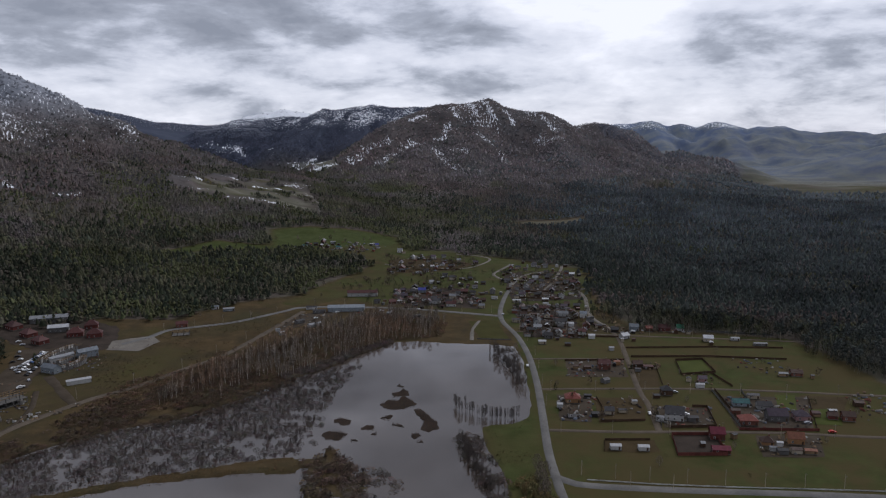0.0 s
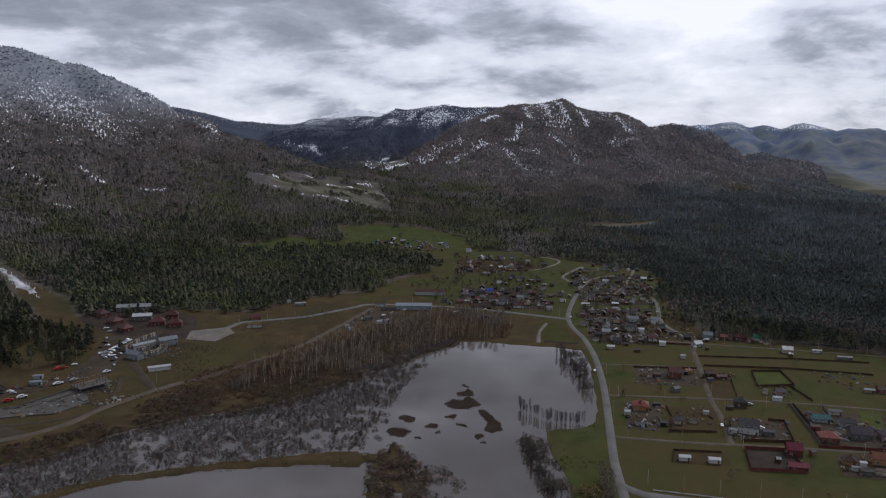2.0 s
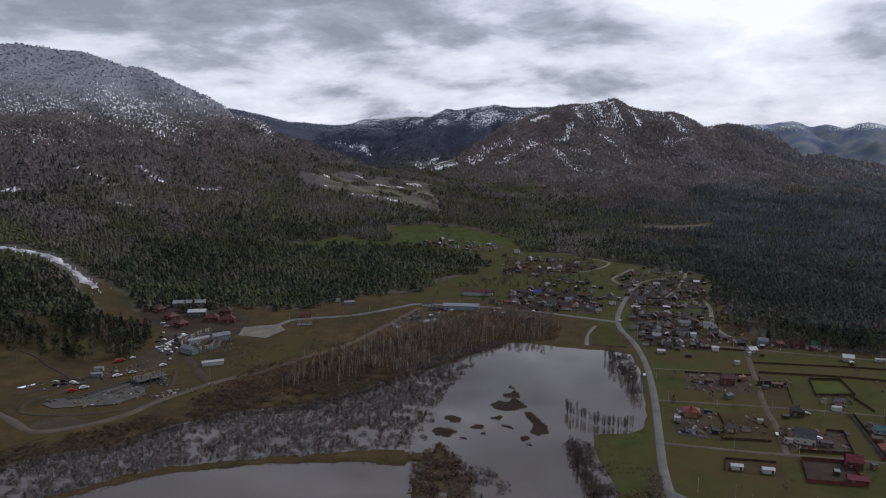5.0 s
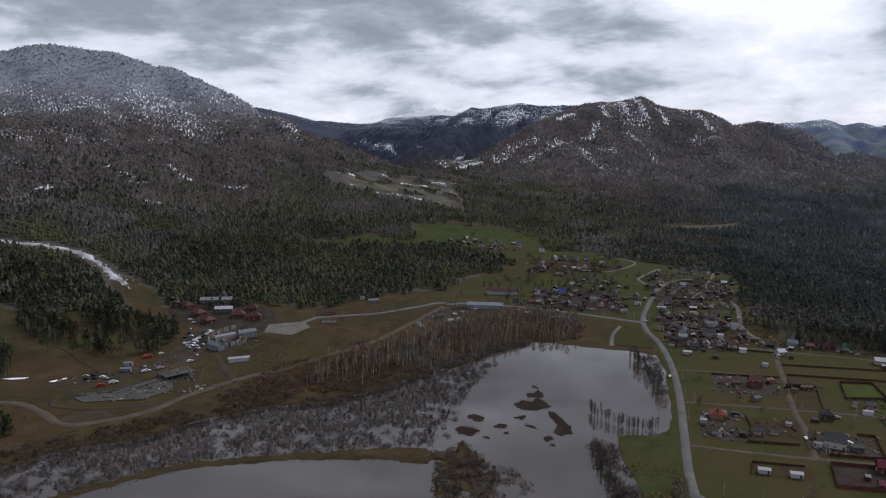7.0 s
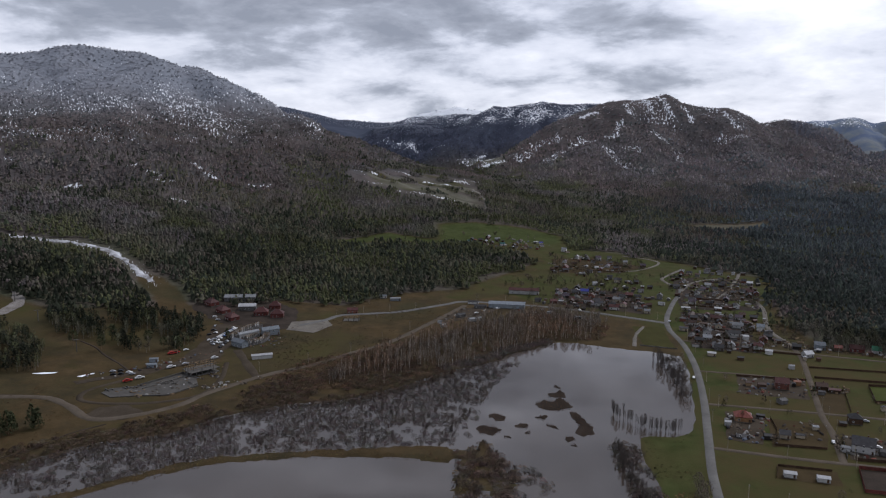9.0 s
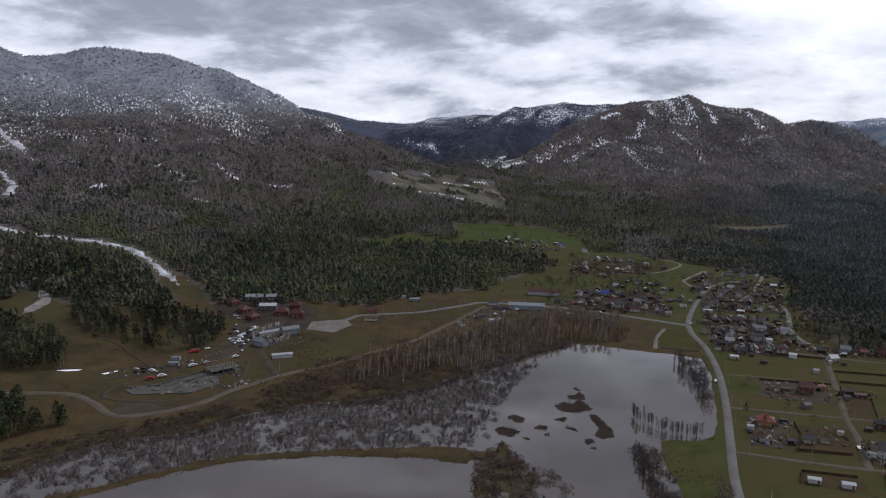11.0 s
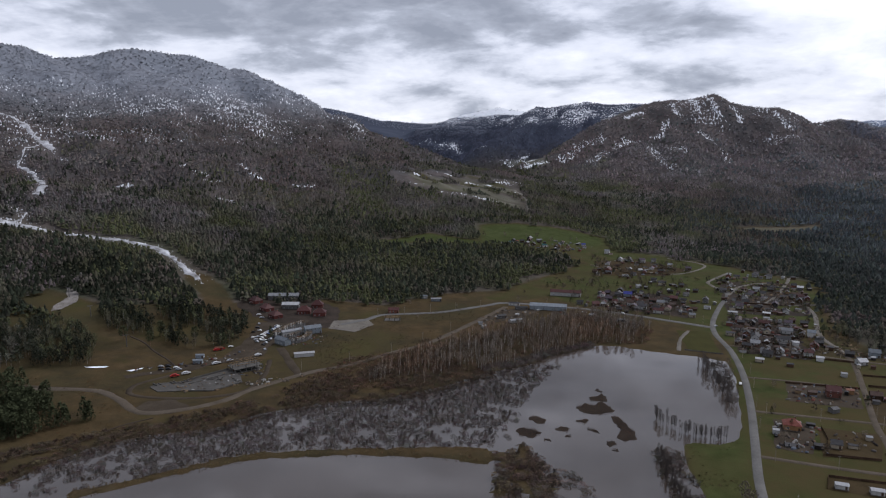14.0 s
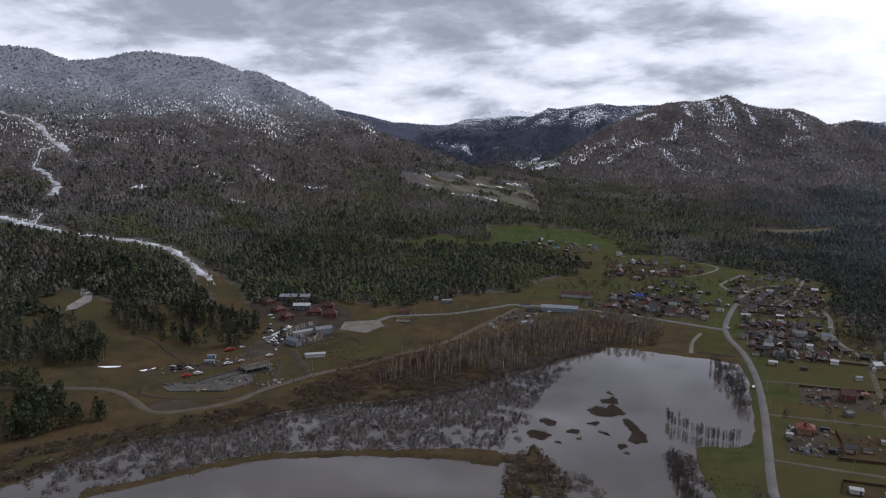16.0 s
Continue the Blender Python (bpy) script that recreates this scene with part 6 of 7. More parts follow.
# crowded yards behind the streets: log cottages, bath houses and stores
def crowd(ring, count, seed, where):
    g, placed = random.Random(seed), []
    xs, ys = [p[0] for p in ring], [p[1] for p in ring]
    roads = (MAIN, [(168, 815), (160, 851), (161, 878), (196, 940)], [(168, 800), (188, 847), (212, 871), (235, 880)], [(199, 767), (223, 813), (255, 894)], [(234, 723), (215, 645), (217, 602)],
             [(127, 655), (36, 698), (-5, 709), (-70, 717)])
    taken = [o.matrix_world.translation for o in bpy.data.objects if o.type == "EMPTY" and o.parent is None]
    for _i in range(count * 14):
        x, y = g.uniform(min(xs), max(xs)), g.uniform(min(ys), max(ys))
        p = np.array([x]), np.array([y])
        if not inside(*p, ring)[0] or min(near_line(*p, r)[0] for r in roads) < 6.5:
            continue
        if any(abs(t.x - x) < 8.5 and abs(t.y - y) < 7.5 for t in taken) or any(abs(a - x) < 8 and abs(b - y) < 7 for a, b in placed):
            continue
        placed.append((x, y))
        turn = g.choice((-12, -14, 76, -8, 74)) + g.uniform(-5, 5)
        roof = g.choice(("dark", "dark", "grey", "brown", "red", "dark", "pale", "grey", "purple", "brown"))
        wall = g.choice(("log", "log", "dark", "white", "white", "grey", "timber", "cream", "brick"))
        if g.random() < 0.45:
            house(x, y, round(g.uniform(7, 10)), round(g.uniform(6, 8)), 3.2, turn, roof, wall, where=where)
        else:
            shed(x, y, round(g.uniform(4, 8)), round(g.uniform(3, 5)), 2.5, turn, roof, wall, where=where)
        if len(placed) >= count:
            break


crowd([(136, 580), (184, 568), (206, 600), (206, 690), (150, 704)], 34, 61, "in a crowded village yard")
crowd([(152, 715), (229, 718), (250, 800), (258, 880), (235, 930), (200, 940), (165, 860)], 44, 62, "on a village street")
crowd([(15, 722), (118, 690), (122, 735), (104, 800), (30, 800)], 34, 63, "above the west road")
crowd([(25, 890), (110, 900), (150, 950), (100, 1015), (20, 985)], 22, 64, "on the hillside street")
crowd([(-110, 1035), (20, 1035), (30, 1095), (-100, 1085)], 12, 65, "below the meadow")
# halls and sheds on the west road
house(-26, 697, 40, 11, 4.2, -2, "steel", "blue", "gable", 2.2, "hall", True, False, where="beside the west road", group="halls")
house(-10, 765, 36, 8, 4.4, -4, "red", "white", "gable", 2.4, "terrace", where="above the west road", group="halls")
shed(-54, 639, 17, 6, 3, 38, "pale", "white", where="beside the track")
shed(-69, 653, 11, 6, 3, 38, "dark", "grey", where="beside the track")
shed(-53, 691, 16, 6, 3, 0, "dark", "grey", where="beside the long hall")
shed(-62, 708, 14, 5, 3, 0, "grey", "white", where="beside the long hall")
shed(-146, 709, 14, 5, 3, 15, "pale", "blue", where="at the wood's edge")
shed(-161, 716, 9, 5, 3, 10, "steel", "white", where="at the wood's edge")
house(-178, 653, 13, 7, 4, 12, "red", "brick", where="on the wooded roadside")
shed(-81, 614, 6, 4, 2.4, 40, "white", "white", where="in a scrap yard by the track")
shed(-86, 626, 5, 3, 2.2, 20, "pale", "white", where="in a scrap yard by the track")
shed(18, 676, 8, 3, 2.4, 0, "white", "white", where="beside the west road")
shed(45, 661, 9, 3, 2.4, 0, "pale", "grey", where="beside the west road")
house(-211, 502, 17, 3.5, 2.6, 25, "white", "white", "shed", 0.4, "cabin", False, False, where="on the dry grass", group="cabins")
# lodges at the foot of the ski slope
house(-321, 641, 14, 10, 3.6, -35, "red", "red", "hip", 4.0, "lodge", where="beside the ski slope", group="red lodges")
house(-300, 622, 13, 10, 3.6, -35, "red", "red", "hip", 4.0, "lodge", where="beside the ski slope", group="red lodges")
house(-282, 603, 12, 10, 3.6, -35, "red", "red", "hip", 4.0, "lodge", where="beside the ski slope", group="red lodges")
house(-262, 625, 14, 10, 4, 15, "red", "red", "hip", 4.0, "lodge", where="beside the ski slope", group="red lodges")
house(-245, 623, 13, 10, 4, 15, "red", "red", "hip", 4.0, "lodge", where="beside the ski slope", group="red lodges")
house(-257, 648, 12, 9, 4, 15, "red", "red", "hip", 4.0, "lodge", where="beside the ski slope", group="red lodges")
house(-300, 663, 34, 9, 5, 12, "pale", "grey", "gable", 2.4, "hotel", where="behind the red lodges", group="hotel blocks")
house(-281, 637, 18, 8, 4.4, 12, "white", "grey", "gable", 2.2, "hotel", where="among the red lodges", group="hotel blocks")
house(-242, 530, 15, 7, 4.4, -28, "steel", "blue", "gable", 2.2, "hotel", where="beside the car park", group="hotel blocks")
house(-230, 567, 16, 7, 5.4, 40, "steel", "blue", "gable", 2.2, "hotel", where="beside the car park", group="hotel blocks")
house(-246, 557, 20, 5, 4.4, 48, "pale", "white", "gable", 1.2, "hotel", where="beside the car park", group="hotel blocks")
shed(-291, 482, 8, 4, 2.8, 15, "steel", "blue", where="beside the lodge road")
shed(-285, 469, 9, 4.5, 3, 15, "steel", "blue", where="beside the lodge road")
shed(-287, 504, 8, 3.5, 2.4, 20, "orange", "red", where="beside the lodge road")
# extra sheds in the yards
shed(143, 430, 6, 3, 2.3, -10, "grey", "dark", where="in a yard")
shed(157, 403, 6, 3, 2, -10, "grey", "cream", where="in a yard")
shed(189, 425, 5, 4, 2, -10, "dark", "log", where="in a yard")
shed(184, 492, 3, 3, 2.3, 75, "dark", "dark", where="in a yard")
shed(197, 478, 5, 3.5, 2.3, -14, "grey", "grey", where="in a yard")
shed(225, 453, 3, 4, 2.6, 75, "grey", "cream", where="in a yard")
shed(285, 537, 5, 3.5, 2.3, 75, "white", "log", where="in a yard")
shed(281, 571, 5, 3, 2.3, -14, "dark", "cream", where="in a yard")
shed(271, 575, 5, 4, 2.6, 75, "red", "log", where="in a yard")
shed(241, 579, 3, 3.5, 2.3, 20, "dark", "timber", where="in a yard")
shed(241, 598, 5, 3.5, 2.3, -10, "dark", "timber", where="in a yard")
shed(233, 579, 4, 4, 2.3, -14, "white", "dark", where="in a yard")
shed(214, 555, 3, 3, 2.6, 75, "white", "cream", where="in a yard")
shed(224, 555, 4, 3, 2.3, -14, "red", "log", where="in a yard")
shed(219, 593, 4, 3.5, 2.6, -14, "dark", "log", where="in a yard")
shed(221, 576, 5, 4, 2, 20, "dark", "timber", where="in a yard")
shed(274, 382, 6, 3, 2, -10, "red", "timber", where="in a yard")
shed(207, 358, 4, 3, 2.6, 20, "dark", "timber", where="in a yard")
shed(184, 350, 3, 4, 2.3, -10, "pale", "log", where="in a yard")
shed(316, 448, 3, 3, 2.3, -10, "grey", "timber", where="in a yard")
shed(287, 385, 6, 3, 2.6, -10, "white", "dark", where="in a yard")
shed(238, 922, 6, 3, 2.3, -14, "pale", "log", where="in a yard")
shed(228, 909, 4, 3, 2.3, -14, "dark", "grey", where="in a yard")
shed(196, 821, 3, 3.5, 2, 75, "grey", "log", where="in a yard")
shed(193, 831, 3, 3, 2, -10, "brown", "log", where="in a yard")
shed(176, 822, 3, 4, 2.6, 20, "white", "dark", where="in a yard")
shed(162, 826, 6, 4, 2.3, 75, "dark", "dark", where="in a yard")
shed(177, 746, 4, 4, 2, 20, "brown", "timber", where="in a yard")
shed(172, 755, 6, 4, 2, 20, "dark", "log", where="in a yard")
shed(200, 717, 5, 3.5, 2.6, 20, "red", "log", where="in a yard")
shed(208, 735, 3, 3.5, 2, 20, "grey", "log", where="in a yard")
shed(192, 732, 5, 3, 2.3, -10, "grey", "cream", where="in a yard")
shed(179, 795, 3, 3.5, 2, -14, "grey", "log", where="in a yard")
shed(179, 795, 6, 3, 2, 75, "brown", "log", where="in a yard")
shed(226, 824, 5, 4, 2.3, -10, "dark", "timber", where="in a yard")
shed(231, 798, 3, 4, 2.3, -14, "brown", "dark", where="in a yard")
shed(232, 792, 6, 4, 2.6, 20, "dark", "log", where="in a yard")
shed(247, 841, 6, 3, 2.3, -14, "grey", "cream", where="in a yard")
shed(265, 845, 6, 3, 2.6, 20, "grey", "dark", where="in a yard")
shed(185, 679, 6, 4, 2.6, -14, "grey", "log", where="in a yard")
shed(175, 662, 5, 3, 2.6, 75, "grey", "timber", where="in a yard")
shed(212, 632, 5, 3, 2.3, -10, "dark", "grey", where="in a yard")
shed(209, 632, 5, 3, 2.3, 20, "grey", "grey", where="in a yard")
shed(207, 601, 4, 3.5, 2.6, -10, "red", "cream", where="in a yard")
shed(207, 607, 3, 3.5, 2, -14, "brown", "dark", where="in a yard")
shed(160, 567, 4, 3.5, 2, -14, "dark", "log", where="in a yard")
shed(158, 582, 4, 3.5, 2, -10, "brown", "log", where="in a yard")
shed(184, 588, 3, 3.5, 2.3, 75, "dark", "log", where="in a yard")
shed(180, 585, 6, 3, 2, 20, "grey", "dark", where="in a yard")
shed(129, 755, 5, 3, 2.6, 20, "brown", "grey", where="in a yard")
shed(145, 750, 3, 4, 2.6, 75, "white", "grey", where="in a yard")
shed(140, 605, 5, 3, 2.3, -10, "red", "timber", where="in a yard")
shed(137, 604, 4, 4, 2.6, -14, "grey", "log", where="in a yard")
shed(220, 675, 3, 3, 2.6, -14, "white", "cream", where="in a yard")
shed(210, 671, 5, 4, 2, 20, "red", "log", where="in a yard")
shed(12, 719, 6, 3.5, 2, 75, "dark", "grey", where="in a yard")
shed(30, 725, 6, 4, 2.3, -14, "white", "log", where="in a yard")
shed(34, 723, 6, 3, 2, 75, "brown", "cream", where="in a yard")
shed(66, 738, 3, 3, 2.6, -14, "grey", "cream", where="in a yard")
shed(58, 720, 4, 4, 2.6, -14, "grey", "dark", where="in a yard")
shed(74, 726, 5, 3.5, 2, 20, "grey", "grey", where="in a yard")
shed(78, 715, 5, 4, 2.3, 75, "red", "log", where="in a yard")
shed(73, 696, 3, 3, 2.6, -14, "red", "dark", where="in a yard")
shed(79, 736, 4, 4, 2, -10, "red", "log", where="in a yard")
shed(79, 732, 4, 3, 2.3, -10, "dark", "log", where="in a yard")
shed(52, 782, 3, 3.5, 2.6, -10, "white", "log", where="in a yard")
shed(53, 783, 4, 3, 2.6, -10, "brown", "cream", where="in a yard")
shed(43, 735, 4, 3.5, 2.6, -14, "red", "log", where="in a yard")
shed(14, 732, 4, 3.5, 2.3, 20, "brown", "timber", where="in a yard")
shed(50, 1038, 6, 3.5, 2, 20, "red", "cream", where="in a yard")
shed(69, 986, 5, 3.5, 2.3, 75, "grey", "dark", where="in a yard")
shed(71, 990, 5, 3.5, 2, 20, "pale", "dark", where="in a yard")
shed(93, 998, 6, 4, 2, -10, "grey", "log", where="in a yard")
shed(83, 983, 4, 3, 2, 20, "red", "log", where="in a yard")
shed(92, 936, 6, 3.5, 2, -14, "pale", "log", where="in a yard")
shed(67, 945, 3, 4, 2, 75, "dark", "grey", where="in a yard")
shed(65, 880, 6, 3, 2.6, 75, "dark", "log", where="in a yard")
shed(55, 884, 3, 3, 2.6, 20, "brown", "timber", where="in a yard")
shed(-52, 1040, 3, 3.5, 2, -14, "white", "dark", where="in a yard")
shed(-49, 1072, 5, 3.5, 2.3, -10, "grey", "log", where="in a yard")
shed(-58, 1068, 6, 3, 2.3, -14, "grey", "log", where="in a yard")
shed(1, 1088, 6, 3, 2.6, 20, "white", "dark", where="in a yard")
shed(4, 1095, 4, 3.5, 2.6, 20, "white", "log", where="in a yard")
shed(-27, 1040, 6, 3.5, 2, -14, "grey", "cream", where="in a yard")
shed(-31, 1039, 3, 4, 2.6, -10, "white", "dark", where="in a yard")
shed(-20, 1034, 3, 4, 2, 20, "red", "cream", where="in a yard")
shed(-18, 1032, 3, 3, 2, 20, "brown", "log", where="in a yard")
shed(-91, 1059, 3, 4, 2, -14, "dark", "dark", where="in a yard")
shed(-75, 1059, 3, 3, 2, 75, "pale", "dark", where="in a yard")
shed(-93, 1044, 5, 4, 2, 20, "grey", "timber", where="in a yard")
shed(112, 841, 5, 3, 2, 20, "grey", "dark", where="in a yard")
shed(99, 851, 3, 4, 2.3, 75, "grey", "timber", where="in a yard")
shed(89, 851, 5, 4, 2.3, 20, "pale", "log", where="in a yard")
shed(64, 820, 3, 3.5, 2.3, -14, "red", "log", where="in a yard")
shed(81, 818, 5, 3.5, 2.6, -10, "pale", "dark", where="in a yard")
shed(71, 775, 5, 3, 2.3, 20, "brown", "log", where="in a yard")
shed(79, 775, 4, 4, 2, 20, "grey", "log", where="in a yard")
shed(124, 750, 6, 3.5, 2.3, 20, "dark", "log", where="in a yard")
shed(121, 751, 3, 3, 2.6, -14, "dark", "timber", where="in a yard")
shed(112, 785, 3, 3, 2.6, -14, "dark", "grey", where="in a yard")
shed(113, 790, 4, 4, 2.3, -14, "brown", "grey", where="in a yard")
shed(97, 742, 3, 3, 2, 20, "dark", "grey", where="in a yard")
shed(111, 732, 5, 3, 2.3, 75, "red", "grey", where="in a yard")
shed(36, 703, 5, 3.5, 2.3, -10, "red", "log", where="in a yard")
shed(52, 698, 5, 4, 2, -10, "dark", "dark", where="in a yard")
shed(115, 713, 3, 3, 2, -10, "pale", "grey", where="in a yard")
shed(114, 727, 5, 4, 2, 20, "grey", "dark", where="in a yard")
shed(115, 798, 5, 3, 2.6, -10, "red", "log", where="in a yard")
shed(105, 806, 6, 3.5, 2.6, 75, "white", "log", where="in a yard")
shed(26, 902, 4, 4, 2.3, 75, "grey", "log", where="in a yard")
shed(115, 837, 6, 3.5, 2.6, 20, "white", "timber", where="in a yard")
shed(117, 830, 3, 4, 2, -10, "grey", "log", where="in a yard")
shed(127, 813, 5, 3.5, 2.3, -14, "white", "dark", where="in a yard")
shed(126, 809, 4, 3.5, 2.6, 75, "dark", "log", where="in a yard")
# ---- plots, fences and yards ----
patch("plot_1", [(173, 365), (198, 364), (194, 340), (165, 341)], EARTH, "dark dug garden soil behind a board fence", 0.12, 0.3)
patch("plot_2", [(147, 430), (181, 426), (167, 389), (137, 388)], BROWN_TURF, "brown trampled garden plot", 0.10, 0.5)
patch("plot_3", [(124, 438), (147, 435), (133, 390), (114, 395)], MUD, "muddy yard round a red-roofed house", 0.14, 0.8)
patch("plot_4", [(236, 498), (257, 498), (252, 469), (227, 467)], TURF, "fenced green lawn", 0.10, 0.2)
patch("plot_5", [(270, 420), (283, 418), (267, 390), (256, 392)], TURF, "fresh green lawn", 0.12, 0.4)
patch("plot_6", [(277, 394), (295, 392), (281, 367), (265, 371)], TURF, "fresh green lawn by the lane", 0.14, 0.4)
patch("plot_7", [(232, 421), (290, 414), (260, 363), (216, 368)], MUD, "muddy yard crowded with outbuildings", 0.09, 0.8)
patch("plot_8", [(286, 417), (316, 410), (296, 386), (276, 390)], BROWN_TURF, "brown fallow plot", 0.07, 0.5)
patch("plot_9", [(147, 702), (204, 695), (185, 568), (135, 580)], EARTH, "dark village gardens and yards", 0.06, 2.5)
patch("plot_10", [(170, 860), (205, 890), (258, 880), (248, 800), (229, 718), (152, 715)], EARTH, "dark dug village gardens", 0.06, 3.0)
patch("plot_11", [(192, 483), (215, 487), (200, 445), (183, 444)], BROWN_TURF, "brown fallow plot beside the lane", 0.08, 0.5)
patch("plot_12", [(150, 509), (197, 508), (185, 467), (142, 472)], MUD, "muddy yard with outbuildings", 0.08, 1.2)
patch("plot_13", [(183, 410), (216, 403), (203, 374), (174, 377)], MUD, "paved yard of a white house", 0.12, 0.4)
patch("plot_14", [(222, 360), (258, 355), (243, 329), (210, 333)], MUD, "muddy yard below the lane", 0.10, 1.0)
patch("plot_15", [(20, 720), (110, 690), (118, 730), (100, 790), (30, 800)], EARTH, "dark gardens above the west road", 0.06, 3.0)
patch("plot_16", [(92, 640), (120, 640), (119, 575), (95, 580)], OLIVE_TURF, "olive meadow by the junction", 0.10, 1.0)
patch("plot_17", [(127, 350), (132, 365), (160, 361), (157, 345)], BROWN_TURF, "worn grass round two white sheds", 0.09, 0.8)
patch("plot_18", [(30, 900), (110, 905), (150, 950), (90, 1010), (25, 980)], BROWN_TURF, "worn building plots above the village", 0.12, 2.0)
patch("plot_19", [(-20, 690), (60, 672), (60, 655), (-10, 668)], MUD, "muddy verge with parked trailers", 0.10, 1.5)
patch("plot_20", [(-70, 690), (-30, 700), (-40, 675), (-85, 620), (-95, 640)], MUD, "muddy yard round the sheds", 0.12, 1.5)
patch("plot_21", [(-320, 720), (-235, 650), (-215, 590), (-255, 570), (-330, 620), (-360, 690)], EARTH, "trampled ground among the lodges", 0.10, 3.0)

DARK_BOARD, WHITE_BOARD, RED_BOARD = WALLS["log"], WALLS["grey"], WALLS["red"]
fence([(173, 366), (165, 340), (192, 337), (198, 363), (173, 366)], RED_BOARD, 2.0, "long crimson board fence round a dark plot")
fence([(236, 499), (258, 499), (253, 468), (226, 466), (236, 499)], DARK_BOARD, 1.8, "dark board fence round a green lawn")
fence([(210, 536), (282, 529), (338, 519)], DARK_BOARD, 1.4, "long dark board fence across the grass", 6.0)
fence([(205, 512), (266, 505), (323, 490)], DARK_BOARD, 1.6, "long dark board fence across the grass", 6.0)
fence([(232, 433), (219, 372)], WHITE_BOARD, 1.8, "pale board fence beside a teal workshop")
fence([(234, 433), (222, 372)], DARK_BOARD, 1.8, "dark board fence beside a teal workshop")
fence([(252, 431), (243, 401)], WHITE_BOARD, 1.6, "pale board fence between two yards")
fence([(249, 467), (250, 438)], DARK_BOARD, 1.6, "dark board fence along a plot")
fence([(205, 406), (214, 404), (205, 374), (176, 376)], DARK_BOARD, 1.8, "dark fence round the white house")
fence([(182, 408), (172, 377)], WHITE_BOARD, 1.8, "white garden wall beside the cross lane")
fence([(91, 578), (120, 571)], WHITE_BOARD, 1.0, "low pale rail fence on the lake dam", 3.0)
fence([(127, 350), (132, 364), (158, 361)], DARK_BOARD, 1.3, "low dark fence round two white sheds")
fence([(149, 430), (147, 412), (139, 390), (166, 388)], DARK_BOARD, 1.5, "dark fence round a brown garden")
fence([(216, 368), (262, 361)], RED_BOARD, 1.8, "red-brown board fence along the lane")
fence([(150, 509), (197, 505)], DARK_BOARD, 1.5, "dark board fence behind a red house")
fence([(290, 414), (262, 363)], DARK_BOARD, 1.5, "dark fence beside a green lawn")
fence([(192, 483), (215, 487), (203, 447)], DARK_BOARD, 1.4, "dark fence round a fallow plot")
fence([(300, 575), (352, 556)], WHITE_BOARD, 1.5, "pale board fence at the wood's edge")
for x, y, l, turn in ((150, 690, 40, -12), (150, 640, 46, -12), (140, 615, 40, -12), (165, 590, 36, 70), (190, 640, 40, 72), (160, 730, 48, -10), (172, 762, 30, -8),
                      (185, 800, 36, 66), (215, 800, 30, 70), (40, 735, 50, -15), (70, 720, 40, 70), (30, 770, 40, -12), (95, 735, 36, 70), (60, 920, 60, -8),
                      (80, 960, 50, -10), (40, 940, 40, -12), (170, 880, 40, 40), (205, 860, 40, -20), (230, 780, 36, 75), (180, 575, 36, -12)):
    c, s = math.cos(radians(turn)) * l, math.sin(radians(turn)) * l
    fence([(x, y), (x + c, y + s)], DARK_BOARD if (x + y) % 3 else WHITE_BOARD, 1.5, "weathered board fence between village gardens", 4.0)
# low white rail on posts along the side road
fence([(107, 319), (142, 310), (177, 303), (212, 297), (300, 281)], WALLS["white"], 0.7, "low broken white rail beside the side road", 4.0)


# ---- poles, pylons, vehicles ----
def pole_meshes():
    bm = bmesh.new()
    bmesh.ops.create_cone(bm, cap_ends=True, segments=8, radius1=0.14, radius2=0.09, depth=8.4, matrix=Matrix.Translation((0, 0, 4.0)))
    shaft = bpy.data.meshes.new("shaft")
    bm.to_mesh(shaft)
    bm.free()
    shaft.materials.append(WALLS["cream"])
    bm = boxed(-0.05, 0.05, -0.9, 0.9, 7.6, 7.75)
    arm = bpy.data.meshes.new("crossarm")
    bm.to_mesh(arm)
    bm.free()
    arm.materials.append(WALLS["grey"])
    bm = bmesh.new()
    box(bm, -0.04, 0.04, -0.1, 1.3, 8.0, 8.1)
    box(bm, -0.14, 0.14, 1.0, 1.6, 7.94, 8.06, bevel=0.03)
    lamp = bpy.data.meshes.new("lamp_head")
    bm.to_mesh(lamp)
    bm.free()
    lamp.materials.append(WALLS["grey"])
    return shaft, arm, lamp


SHAFT, ARM, LAMP = pole_meshes()


def pole(x, y, turn, lamp=False):
    root = tagged(new("street_lamp" if lamp else "utility_pole"), "tall pale concrete street lamp beside the road" if lamp else "weathered utility pole with a crossarm beside the lane",
                  "street lamp" if lamp else "utility pole", "street lamps" if lamp else "utility poles")
    root.matrix_world = pose(x, y, height(x, y), 0, 0, turn)
    for name, me in (("shaft", SHAFT), ("lamp_head", LAMP) if lamp else ("crossarm", ARM)):
        new(name, me).parent = root


